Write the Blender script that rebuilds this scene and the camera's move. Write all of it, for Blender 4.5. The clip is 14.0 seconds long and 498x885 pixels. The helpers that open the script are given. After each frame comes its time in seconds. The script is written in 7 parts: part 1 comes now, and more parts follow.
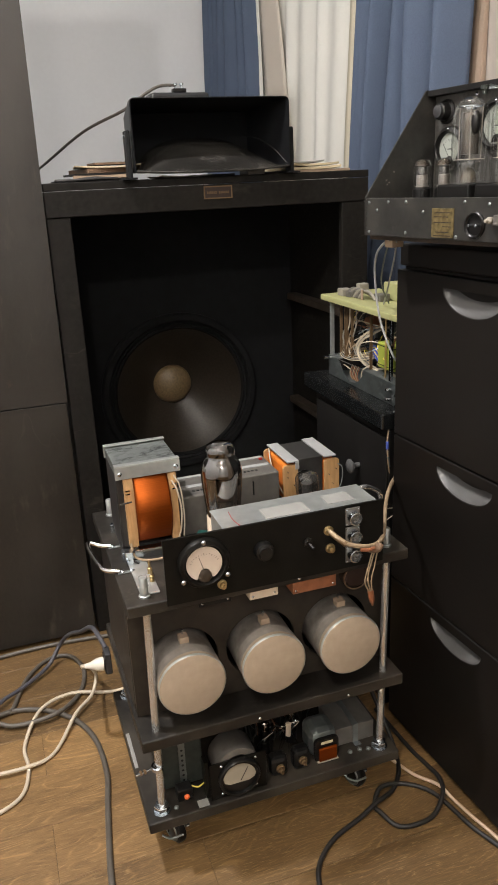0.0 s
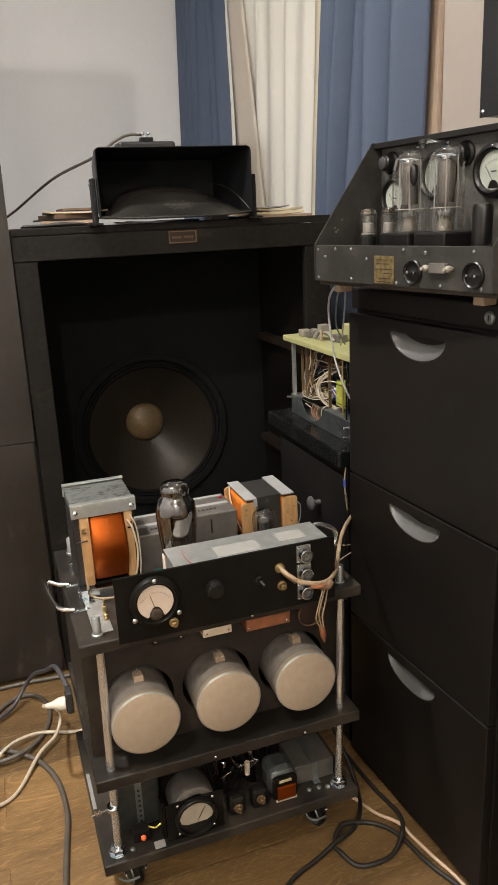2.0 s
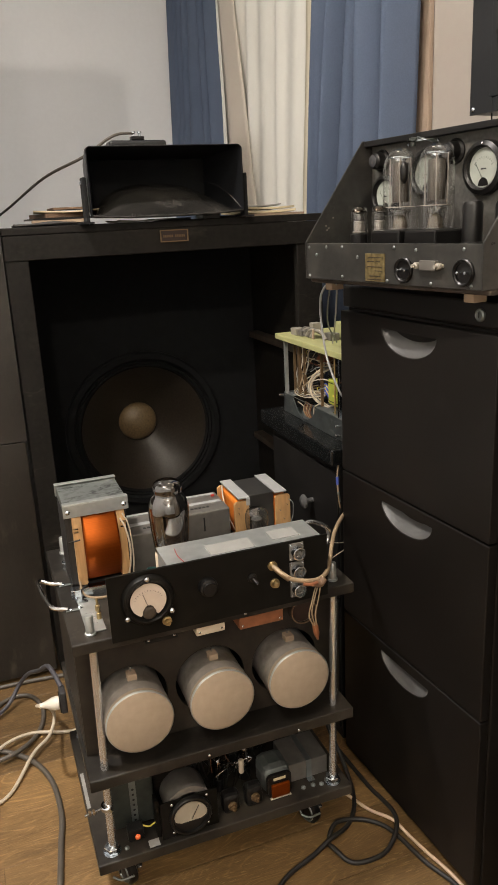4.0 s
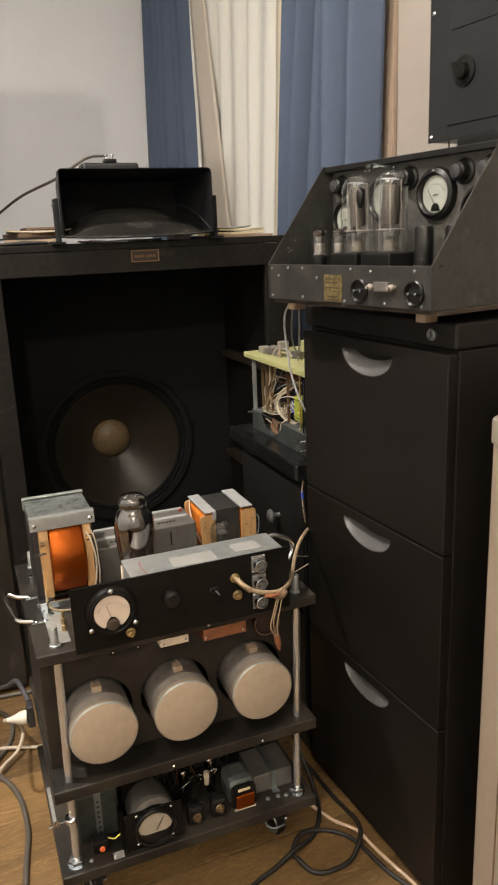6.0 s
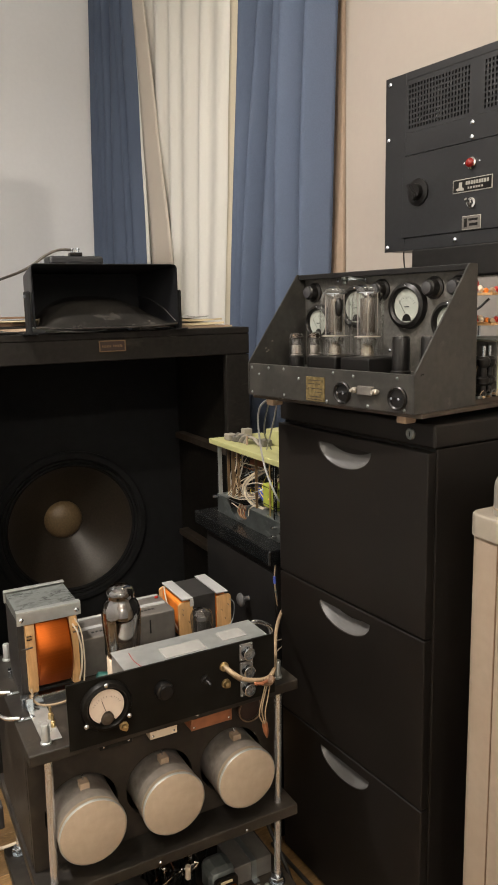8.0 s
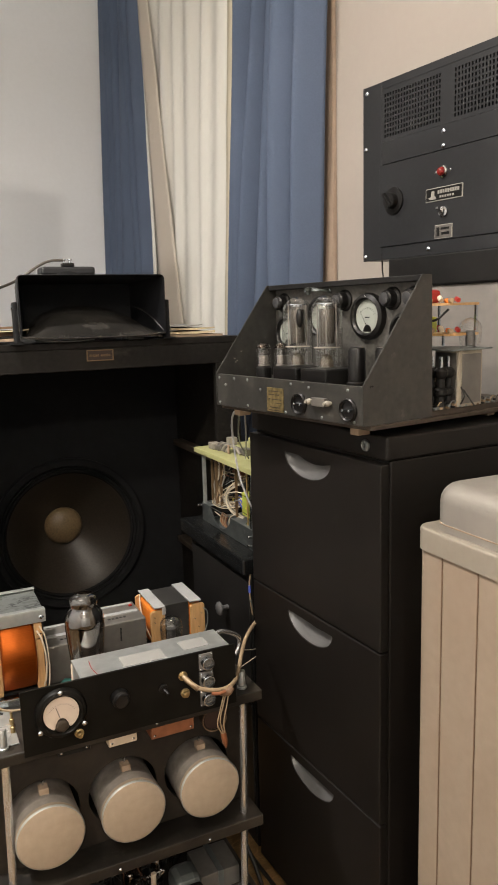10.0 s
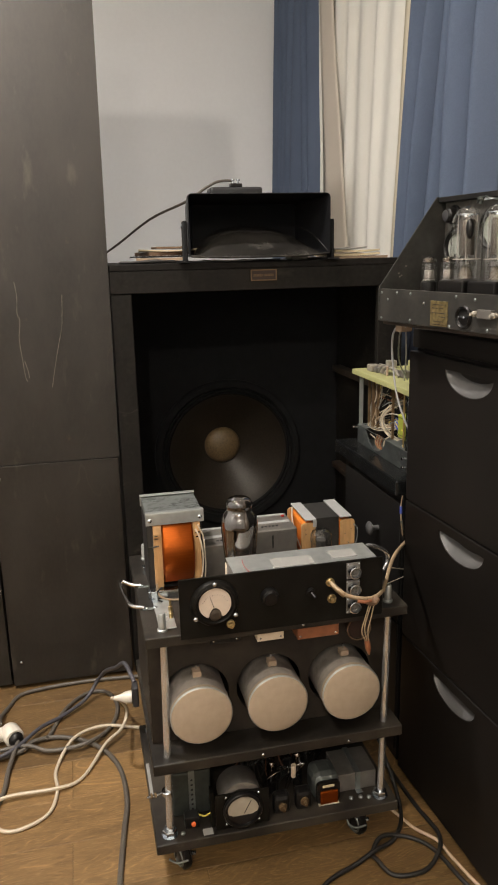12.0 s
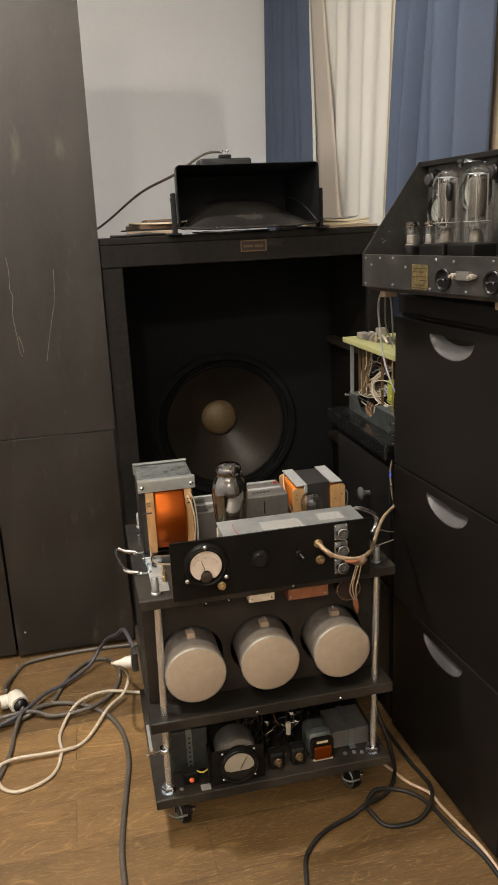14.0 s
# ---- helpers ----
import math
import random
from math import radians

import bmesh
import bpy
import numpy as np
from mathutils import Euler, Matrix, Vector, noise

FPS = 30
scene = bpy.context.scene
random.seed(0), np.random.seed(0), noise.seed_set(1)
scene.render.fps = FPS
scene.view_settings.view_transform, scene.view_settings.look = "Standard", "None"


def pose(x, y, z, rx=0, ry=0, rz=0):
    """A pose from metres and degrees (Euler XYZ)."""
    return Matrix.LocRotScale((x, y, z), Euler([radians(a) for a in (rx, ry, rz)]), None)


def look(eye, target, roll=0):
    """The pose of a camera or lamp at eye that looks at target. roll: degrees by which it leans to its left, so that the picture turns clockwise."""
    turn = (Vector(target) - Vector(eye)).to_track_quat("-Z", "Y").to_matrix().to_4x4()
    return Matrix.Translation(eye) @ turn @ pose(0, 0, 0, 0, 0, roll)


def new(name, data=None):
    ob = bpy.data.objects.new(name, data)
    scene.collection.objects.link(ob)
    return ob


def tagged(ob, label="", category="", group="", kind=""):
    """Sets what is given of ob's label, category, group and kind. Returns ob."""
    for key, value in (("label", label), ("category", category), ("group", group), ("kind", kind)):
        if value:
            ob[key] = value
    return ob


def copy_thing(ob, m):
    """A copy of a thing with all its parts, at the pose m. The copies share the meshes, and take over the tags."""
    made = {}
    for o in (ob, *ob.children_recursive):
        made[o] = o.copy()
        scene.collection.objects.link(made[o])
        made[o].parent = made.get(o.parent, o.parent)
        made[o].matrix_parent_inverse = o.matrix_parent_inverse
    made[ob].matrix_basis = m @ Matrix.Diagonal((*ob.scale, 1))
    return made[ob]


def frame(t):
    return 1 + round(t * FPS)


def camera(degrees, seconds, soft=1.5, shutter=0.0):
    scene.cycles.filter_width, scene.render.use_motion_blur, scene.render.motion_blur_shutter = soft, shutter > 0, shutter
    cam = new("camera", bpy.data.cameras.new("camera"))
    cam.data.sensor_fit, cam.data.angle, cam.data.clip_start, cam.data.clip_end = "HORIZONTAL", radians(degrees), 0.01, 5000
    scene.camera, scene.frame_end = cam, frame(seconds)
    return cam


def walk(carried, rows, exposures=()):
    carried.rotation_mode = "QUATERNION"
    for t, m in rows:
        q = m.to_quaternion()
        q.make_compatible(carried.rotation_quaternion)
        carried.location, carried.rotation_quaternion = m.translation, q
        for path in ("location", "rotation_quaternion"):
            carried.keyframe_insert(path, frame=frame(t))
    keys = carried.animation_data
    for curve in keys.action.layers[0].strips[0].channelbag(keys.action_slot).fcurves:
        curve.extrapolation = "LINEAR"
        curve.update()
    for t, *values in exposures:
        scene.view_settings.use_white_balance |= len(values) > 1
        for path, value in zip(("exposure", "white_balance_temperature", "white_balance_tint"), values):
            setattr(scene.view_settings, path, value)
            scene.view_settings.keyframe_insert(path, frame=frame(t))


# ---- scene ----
# ---- camera ----
cam = camera(36.9, 14.0, 1.6, 0.5)
PATH = [
    (0, (0.061, 0.006, 1.146), (0.651, 1.799, 0.487), -2.7),
    (0.5, (0.075, -0.016, 1.151), (0.67, 1.787, 0.521), -2.6),
    (1, (0.087, -0.03, 1.155), (0.695, 1.775, 0.546), -2.5),
    (1.5, (0.101, -0.036, 1.154), (0.72, 1.773, 0.565), -2.6),
    (2, (0.112, -0.037, 1.159), (0.741, 1.773, 0.587), -2.7),
    (2.5, (0.119, -0.038, 1.157), (0.748, 1.775, 0.59), -2.8),
    (5, (0.111, -0.041, 1.157), (0.766, 1.758, 0.579), -2.8),
    (5.5, (0.12, -0.061, 1.152), (0.78, 1.742, 0.591), -2.7),
    (6, (0.131, -0.081, 1.159), (0.829, 1.717, 0.63), -2.4),
    (6.5, (0.114, -0.092, 1.183), (0.892, 1.688, 0.706), -1.8),
    (7, (0.073, -0.098, 1.204), (0.909, 1.667, 0.772), -1.5),
    (7.5, (0.025, -0.096, 1.211), (0.917, 1.651, 0.822), -1.3),
    (8, (0.005, -0.08, 1.217), (0.922, 1.661, 0.86), -1.3),
    (8.2, (0.015, -0.081, 1.224), (0.932, 1.661, 0.87), -1.4),
    (10.3, (0.124, -0.149, 1.225), (0.909, 1.658, 0.879), -1.6),
    (10.5, (0.121, -0.151, 1.221), (0.848, 1.677, 0.858), -1.6),
    (11, (0.114, -0.15, 1.207), (0.727, 1.711, 0.804), -1.2),
    (11.5, (0.11, -0.156, 1.187), (0.608, 1.727, 0.735), -1.2),
    (12, (0.111, -0.167, 1.18), (0.536, 1.725, 0.691), -1.4),
    (12.5, (0.126, -0.174, 1.168), (0.511, 1.718, 0.646), -1.8),
    (13, (0.13, -0.184, 1.167), (0.505, 1.705, 0.628), -2.3),
    (13.5, (0.13, -0.194, 1.163), (0.517, 1.691, 0.617), -2.6),
    (14, (0.136, -0.205, 1.165), (0.54, 1.677, 0.619), -2.7),
]
BALANCE = ((0, 0.03, 6080, 10), (2.2, 0.02, 6360, 10), (5, -0.13, 6500, 10), (6.2, 0.04, 6550, 10), (8, 0.02, 6500, 10),
           (10.5, 0.0, 6400, 10), (12, -0.12, 6480, 10), (14, -0.13, 6500, 10))
walk(cam, [(t, look(eye, target, roll)) for t, eye, target, roll in PATH], BALANCE)

# ---- light ----
world = bpy.data.worlds.new("world")
world.use_nodes = True
scene.world = world
world.node_tree.nodes["Background"].inputs[0].default_value = (0.35, 0.42, 0.55, 1)
world.node_tree.nodes["Background"].inputs[1].default_value = 0.02


def disk_lamp(place, watts, colour, size=0.24, spread=180):
    data = bpy.data.lights.new("ceiling_or_fill_lamp", "AREA")
    data.shape, data.size = "DISK", size
    data.spread = radians(spread)
    data.energy, data.color = watts, colour
    ob = new("ceiling_or_fill_lamp", data)
    ob.location = place
    return ob


def bulb_lamp(place, watts, colour, radius=0.10):
    data = bpy.data.lights.new("ceiling_or_fill_lamp", "POINT")
    data.energy, data.color, data.shadow_soft_size = watts, colour, radius
    ob = new("ceiling_or_fill_lamp", data)
    ob.location = place
    return ob


FILL_LIGHT = (1.0, 0.915, 0.805)
WARM = (1.0, 0.89, 0.765)
disk_lamp((-0.36, 1.30, 2.60), 43, (1.0, 0.93, 0.86), 0.10, 166)
bulb_lamp((-0.51, 0.03, 2.60), 78, WARM, 0.035)
bulb_lamp((-0.33, -1.81, 2.60), 66, WARM, 0.035)
# weak fill added to lift curtains and amplifier, no lamp known here
bulb_lamp((0.80, 1.45, 2.45), 4, FILL_LIGHT)

# ---- materials ----
def material(name, base, rough=0.5, metal=0.0, vary=0.15, scale=30.0, bump=0.0, stain=0.0, stain_scale=4.0,
             stain_colour=None, coat=0.0, stretch=(1, 1, 1), piece=0.0, edge=(0.48, 0.72), rough_vary=0.1, spec=0.5):
    """Plain surface with fine grain, large soft stains and slight relief."""
    m = bpy.data.materials.new(name)
    m.use_nodes = True
    nt = m.node_tree
    n, link = nt.nodes, nt.links
    b = n["Principled BSDF"]
    b.inputs["Metallic"].default_value = metal
    b.inputs["Coat Weight"].default_value = coat
    b.inputs["Specular IOR Level"].default_value = spec
    co = n.new("ShaderNodeTexCoord")
    mp = n.new("ShaderNodeMapping")
    mp.inputs["Scale"].default_value = stretch
    link.new(co.outputs["Object"], mp.inputs[0])
    fine = n.new("ShaderNodeTexNoise")
    fine.inputs["Scale"].default_value, fine.inputs["Detail"].default_value = scale, 6
    link.new(mp.outputs[0], fine.inputs["Vector"])
    big = n.new("ShaderNodeTexNoise")
    big.inputs["Scale"].default_value, big.inputs["Detail"].default_value = stain_scale, 5
    link.new(mp.outputs[0], big.inputs["Vector"])
    low = [c * (1 - vary) for c in base]
    high = [min(1, c * (1 + vary)) for c in base]
    ramp = n.new("ShaderNodeValToRGB")
    ramp.color_ramp.elements[0].position, ramp.color_ramp.elements[1].position = 0.3, 0.7
    ramp.color_ramp.elements[0].color, ramp.color_ramp.elements[1].color = (*low, 1), (*high, 1)
    link.new(fine.outputs[0], ramp.inputs[0])
    last = ramp.outputs[0]
    if stain:
        mask = n.new("ShaderNodeMapRange")
        mask.inputs[1].default_value, mask.inputs[2].default_value = edge
        mask.inputs[4].default_value = stain
        link.new(big.outputs[0], mask.inputs[0])
        mix = n.new("ShaderNodeMix")
        mix.data_type = "RGBA"
        mix.inputs["B"].default_value = (*(stain_colour or [c * 0.5 for c in base]), 1)
        link.new(mask.outputs[0], mix.inputs["Factor"])
        link.new(last, mix.inputs["A"])
        last = mix.outputs["Result"]
    if piece:
        info = n.new("ShaderNodeObjectInfo")
        rng = n.new("ShaderNodeMapRange")
        rng.inputs[3].default_value, rng.inputs[4].default_value = 1 - piece, 1 + piece
        link.new(info.outputs["Random"], rng.inputs[0])
        hsv = n.new("ShaderNodeHueSaturation")
        link.new(rng.outputs[0], hsv.inputs["Value"])
        link.new(last, hsv.inputs["Color"])
        last = hsv.outputs[0]
    link.new(last, b.inputs["Base Color"])
    rr = n.new("ShaderNodeMapRange")
    rr.inputs[3].default_value, rr.inputs[4].default_value = max(0.02, rough - rough_vary), min(1, rough + rough_vary)
    link.new(big.outputs[0], rr.inputs[0])
    link.new(rr.outputs[0], b.inputs["Roughness"])
    if bump:
        bp = n.new("ShaderNodeBump")
        bp.inputs["Strength"].default_value, bp.inputs["Distance"].default_value = bump, 0.002
        link.new(fine.outputs[0], bp.inputs["Height"])
        link.new(bp.outputs[0], b.inputs["Normal"])
    return m


def smears_and_glints(m, colour, scale, stretch, edge, amount, piece=False):
    """Sparse marks with a shape of their own over the colour of a material."""
    n, link = m.node_tree.nodes, m.node_tree.links
    base = n["Principled BSDF"].inputs["Base Color"]
    under = base.links[0].from_socket
    co = n.new("ShaderNodeTexCoord")
    mp = n.new("ShaderNodeMapping")
    mp.inputs["Scale"].default_value = stretch
    link.new(co.outputs["Object"], mp.inputs[0])
    if piece:
        info = n.new("ShaderNodeObjectInfo")
        off = n.new("ShaderNodeVectorMath")
        off.operation = "SCALE"
        off.inputs[0].default_value = (31.0, 17.0, 5.0)
        link.new(info.outputs["Random"], off.inputs["Scale"])
        link.new(off.outputs[0], mp.inputs["Location"])
    tex = n.new("ShaderNodeTexNoise")
    tex.inputs["Scale"].default_value, tex.inputs["Detail"].default_value = scale, 5
    tex.inputs["Roughness"].default_value = 0.6
    link.new(mp.outputs[0], tex.inputs["Vector"])
    mask = n.new("ShaderNodeMapRange")
    mask.inputs[1].default_value, mask.inputs[2].default_value, mask.inputs[4].default_value = edge[0], edge[1], amount
    link.new(tex.outputs[0], mask.inputs[0])
    mix = n.new("ShaderNodeMix")
    mix.data_type = "RGBA"
    mix.inputs["B"].default_value = (*colour, 1)
    link.new(mask.outputs[0], mix.inputs["Factor"])
    link.new(under, mix.inputs["A"])
    link.new(mix.outputs["Result"], base)



def veins(m, colour, scale, stretch, width, amount, gap):
    """Thin crooked lines that break off and begin again over the colour of a material."""
    n, link = m.node_tree.nodes, m.node_tree.links
    base = n["Principled BSDF"].inputs["Base Color"]
    under = base.links[0].from_socket
    co = n.new("ShaderNodeTexCoord")
    mp = n.new("ShaderNodeMapping")
    mp.inputs["Scale"].default_value = stretch
    link.new(co.outputs["Object"], mp.inputs[0])
    masks = []
    for size, low, high in ((scale, width, 0.0), (scale * 0.45, gap, gap + 0.06)):
        tex = n.new("ShaderNodeTexNoise")
        tex.inputs["Scale"].default_value, tex.inputs["Detail"].default_value = size, 3
        link.new(mp.outputs[0], tex.inputs["Vector"])
        last = tex.outputs[0]
        if high == 0.0:
            away = n.new("ShaderNodeMath")
            away.operation, away.inputs[1].default_value = "SUBTRACT", 0.5
            link.new(last, away.inputs[0])
            flat = n.new("ShaderNodeMath")
            flat.operation = "ABSOLUTE"
            link.new(away.outputs[0], flat.inputs[0])
            last = flat.outputs[0]
        mask = n.new("ShaderNodeMapRange")
        mask.inputs[1].default_value, mask.inputs[2].default_value = low, high
        link.new(last, mask.inputs[0])
        masks.append(mask.outputs[0])
    both = n.new("ShaderNodeMath")
    both.operation = "MULTIPLY"
    link.new(masks[0], both.inputs[0])
    link.new(masks[1], both.inputs[1])
    much = n.new("ShaderNodeMath")
    much.operation, much.inputs[1].default_value = "MULTIPLY", amount
    link.new(both.outputs[0], much.inputs[0])
    mix = n.new("ShaderNodeMix")
    mix.data_type = "RGBA"
    mix.inputs["B"].default_value = (*colour, 1)
    link.new(much.outputs[0], mix.inputs["Factor"])
    link.new(under, mix.inputs["A"])
    link.new(mix.outputs["Result"], base)


def glass(name, tint=(0.96, 0.96, 0.95), rough=0.03, low=0.055, gain=0.58, sharp=1.5):
    """Thin blown glass: clear, with reflections that grow towards the edge."""
    m = bpy.data.materials.new(name)
    m.use_nodes = True
    n, link = m.node_tree.nodes, m.node_tree.links
    n.remove(n["Principled BSDF"])
    see = n.new("ShaderNodeBsdfTransparent")
    see.inputs[0].default_value = (*tint, 1)
    shine = n.new("ShaderNodeBsdfGlossy")
    shine.inputs["Roughness"].default_value = rough
    edge = n.new("ShaderNodeLayerWeight")
    edge.inputs["Blend"].default_value = 0.4
    power = n.new("ShaderNodeMath")
    power.operation, power.inputs[1].default_value = "POWER", sharp
    link.new(edge.outputs["Facing"], power.inputs[0])
    amount = n.new("ShaderNodeMapRange")
    amount.inputs[3].default_value, amount.inputs[4].default_value = low, gain
    link.new(power.outputs[0], amount.inputs[0])
    mix = n.new("ShaderNodeMixShader")
    link.new(amount.outputs[0], mix.inputs[0])
    link.new(see.outputs[0], mix.inputs[1])
    link.new(shine.outputs[0], mix.inputs[2])
    link.new(mix.outputs[0], n["Material Output"].inputs[0])
    return m


def oak(name):
    """Oak laminate: streaks and cathedral figure along the plank, fine pores, each plank a shade of its own."""
    m = bpy.data.materials.new(name)
    m.use_nodes = True
    n, link = m.node_tree.nodes, m.node_tree.links
    b = n["Principled BSDF"]
    co, info = n.new("ShaderNodeTexCoord"), n.new("ShaderNodeObjectInfo")
    off = n.new("ShaderNodeVectorMath")
    off.operation = "ADD"
    spread = n.new("ShaderNodeCombineXYZ")
    for k, f in enumerate((9.0, 5.0, 37.0)):
        mul = n.new("ShaderNodeMath")
        mul.operation, mul.inputs[1].default_value = "MULTIPLY", f
        link.new(info.outputs["Random"], mul.inputs[0])
        link.new(mul.outputs[0], spread.inputs[k])
    link.new(co.outputs["Object"], off.inputs[0])
    link.new(spread.outputs[0], off.inputs[1])

    def stretched(scale, detail, rough):
        mp = n.new("ShaderNodeMapping")
        mp.inputs["Scale"].default_value = scale
        link.new(off.outputs[0], mp.inputs[0])
        tex = n.new("ShaderNodeTexNoise")
        tex.inputs["Scale"].default_value, tex.inputs["Detail"].default_value = 1.0, detail
        tex.inputs["Roughness"].default_value = rough
        link.new(mp.outputs[0], tex.inputs["Vector"])
        return tex.outputs[0]

    def calc(op, a, b_):
        node = n.new("ShaderNodeMath")
        node.operation = op
        for k, v in enumerate((a, b_)):
            if isinstance(v, float):
                node.inputs[k].default_value = v
            else:
                link.new(v, node.inputs[k])
        return node.outputs[0]

    streak = stretched((9.0, 95, 1), 8, 0.75)
    pore = stretched((40, 520, 1), 3, 0.65)
    patch = stretched((5.0, 12, 1), 7, 0.66)
    # growth rings, limed: broken pale lines that come and go along the plank
    figure = calc("SINE", calc("MULTIPLY", stretched((2.2, 8, 1), 2.5, 0.45), 230.0), 0.0)
    figure = calc("POWER", calc("MAXIMUM", figure, 0.0), 3.5)
    broken = calc("MAXIMUM", calc("SUBTRACT", stretched((14, 42, 1), 4, 0.7), 0.44), 0.0)
    figure = calc("MULTIPLY", figure, calc("MULTIPLY", broken, 2.6))
    tone = calc("ADD", calc("MULTIPLY", streak, 0.30), calc("MULTIPLY", patch, 0.45))
    tone = calc("ADD", tone, calc("MULTIPLY", figure, 0.52))
    tone = calc("ADD", tone, calc("MULTIPLY", pore, 0.44))
    ramp = n.new("ShaderNodeValToRGB")
    ramp.color_ramp.elements[0].position, ramp.color_ramp.elements[1].position = 0.42, 0.86
    ramp.color_ramp.elements[0].color, ramp.color_ramp.elements[1].color = (0.078, 0.043, 0.0145, 1), (0.270, 0.160, 0.062, 1)
    link.new(tone, ramp.inputs[0])
    rng = n.new("ShaderNodeMapRange")
    rng.inputs[3].default_value, rng.inputs[4].default_value = 0.64, 1.36
    link.new(info.outputs["Random"], rng.inputs[0])
    hsv = n.new("ShaderNodeHueSaturation")
    link.new(rng.outputs[0], hsv.inputs["Value"])
    link.new(ramp.outputs[0], hsv.inputs["Color"])
    link.new(hsv.outputs[0], b.inputs["Base Color"])
    rr = n.new("ShaderNodeMapRange")
    rr.inputs[3].default_value, rr.inputs[4].default_value = 0.34, 0.62
    link.new(streak, rr.inputs[0])
    link.new(rr.outputs[0], b.inputs["Roughness"])
    bp = n.new("ShaderNodeBump")
    bp.inputs["Strength"].default_value, bp.inputs["Distance"].default_value = 0.3, 0.001
    link.new(pore, bp.inputs["Height"])
    link.new(bp.outputs[0], b.inputs["Normal"])
    return m


M_WALL = material("wall_paint", (0.765, 0.785, 0.80), 0.85, vary=0.012, scale=60, bump=0.03, stain=0.06, stain_scale=1.5)
# east wall: warm cream, base darkened so its light level sits in the colour
M_WALL_DIMMED = material("cream_wall_dimmed", (0.40, 0.36, 0.318), 0.85, vary=0.012, scale=60, bump=0.03, stain=0.06, stain_scale=1.5)
M_CEIL = material("ceiling_paint", (0.75, 0.73, 0.70), 0.9, vary=0.02)
M_TRIM = material("beige_trim", (0.36, 0.275, 0.21), 0.6, vary=0.08)
M_OAK = oak("oak_laminate")
M_JOINT = material("joint_dark", (0.115, 0.072, 0.035), 0.9)
M_BLACK = material("black_paint", (0.0065, 0.0062, 0.0060), 0.5, vary=0.3, scale=60, bump=0.08, stain=0.4, stain_colour=(0.016, 0.0145, 0.013), spec=0.3, edge=(0.48, 0.66))
M_BOARD = material("dark_grey_board", (0.0126, 0.0104, 0.0080), 0.44, vary=0.25, scale=55, bump=0.06, stain=0.8, stain_colour=(0.025, 0.0212, 0.0172), stretch=(2.6, 2.6, 1.2), stain_scale=3.4, edge=(0.40, 0.66))
M_SPK = material("speaker_black", (0.0100, 0.0090, 0.0078), 0.58, vary=0.35, scale=80, bump=0.08, stain=0.6, stain_colour=(0.0165, 0.0142, 0.012), spec=0.13, stain_scale=6, edge=(0.47, 0.66))
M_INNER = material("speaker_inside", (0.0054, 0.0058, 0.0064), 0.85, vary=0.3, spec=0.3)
M_CONE = material("paper_cone", (0.026, 0.0205, 0.0145), 0.35, vary=0.3, scale=160, bump=0.10)
M_CAP = material("brown_cap", (0.135, 0.092, 0.045), 0.5, vary=0.25, scale=150, bump=0.2)
M_HORN = material("horn_black", (0.0078, 0.0082, 0.0092), 0.38, vary=0.2, scale=30, rough_vary=0.08, spec=0.22)
# darker copy of the horn black, carries the shade of the deep throat
M_THROAT = material("throat_shaded_black", (0.0055, 0.0060, 0.0068), 0.7, vary=0.2, spec=0.15)
M_SHELF = material("shelf_black", (0.0112, 0.0092, 0.0070), 0.5, vary=0.4, scale=60, bump=0.15, stain=0.55, stain_colour=(0.062, 0.051, 0.038), stain_scale=7, edge=(0.46, 0.66), spec=0.4)
M_STEEL = material("zinc_steel", (0.66, 0.72, 0.78), 0.20, 1.0, vary=0.12, scale=40, rough_vary=0.08)
M_GREYB = material("grey_board", (0.20, 0.185, 0.17), 0.6, vary=0.08, scale=40)
M_CHROME = material("chrome", (0.62, 0.62, 0.61), 0.13, 1.0, vary=0.05)
M_ALU = material("aluminium", (0.46, 0.48, 0.47), 0.42, 0.75, vary=0.12, scale=50, stain=0.3, stain_colour=(0.3, 0.31, 0.32), stain_scale=8)
M_CAN = material("grey_can_paint", (0.265, 0.24, 0.215), 0.45, 0.25, vary=0.16, scale=60, bump=0.1, stain=0.6, stain_colour=(0.12, 0.100, 0.088), stain_scale=26, edge=(0.46, 0.64))
M_CANFACE = material("matt_can_face", (0.365, 0.292, 0.215), 0.6, 0.05, vary=0.07, scale=70, bump=0.06, stain=0.25, stain_scale=9, stain_colour=(0.27, 0.23, 0.175))
M_CAB = material("cabinet_black", (0.0052, 0.0042, 0.0034), 0.46, vary=0.15, scale=300, bump=0.05, spec=0.35, stain=0.3, stain_colour=(0.0150, 0.0118, 0.0092), stain_scale=3, edge=(0.44, 0.66))
M_PANEL = material("panel_black", (0.0055, 0.0050, 0.0040), 0.40, vary=0.3, scale=40, spec=0.13, stain=0.2, stain_colour=(0.02, 0.019, 0.017), stain_scale=12)
M_AMP = material("amp_grey_lacquer", (0.036, 0.0352, 0.0325), 0.38, 0.3, vary=0.16, scale=90, bump=0.04, stain=0.6, stain_colour=(0.068, 0.063, 0.054), stain_scale=22, rough_vary=0.25)
M_RACK = material("rack_black", (0.0108, 0.0116, 0.0132), 0.42, vary=0.15, scale=120, bump=0.08, stain=0.3, stain_colour=(0.034, 0.035, 0.038))
M_COPPER = material("enamelled_copper", (0.265, 0.055, 0.0035), 0.40, 0.85, vary=0.12, scale=10, stretch=(0.3, 0.3, 90), bump=0.04, rough_vary=0.03)
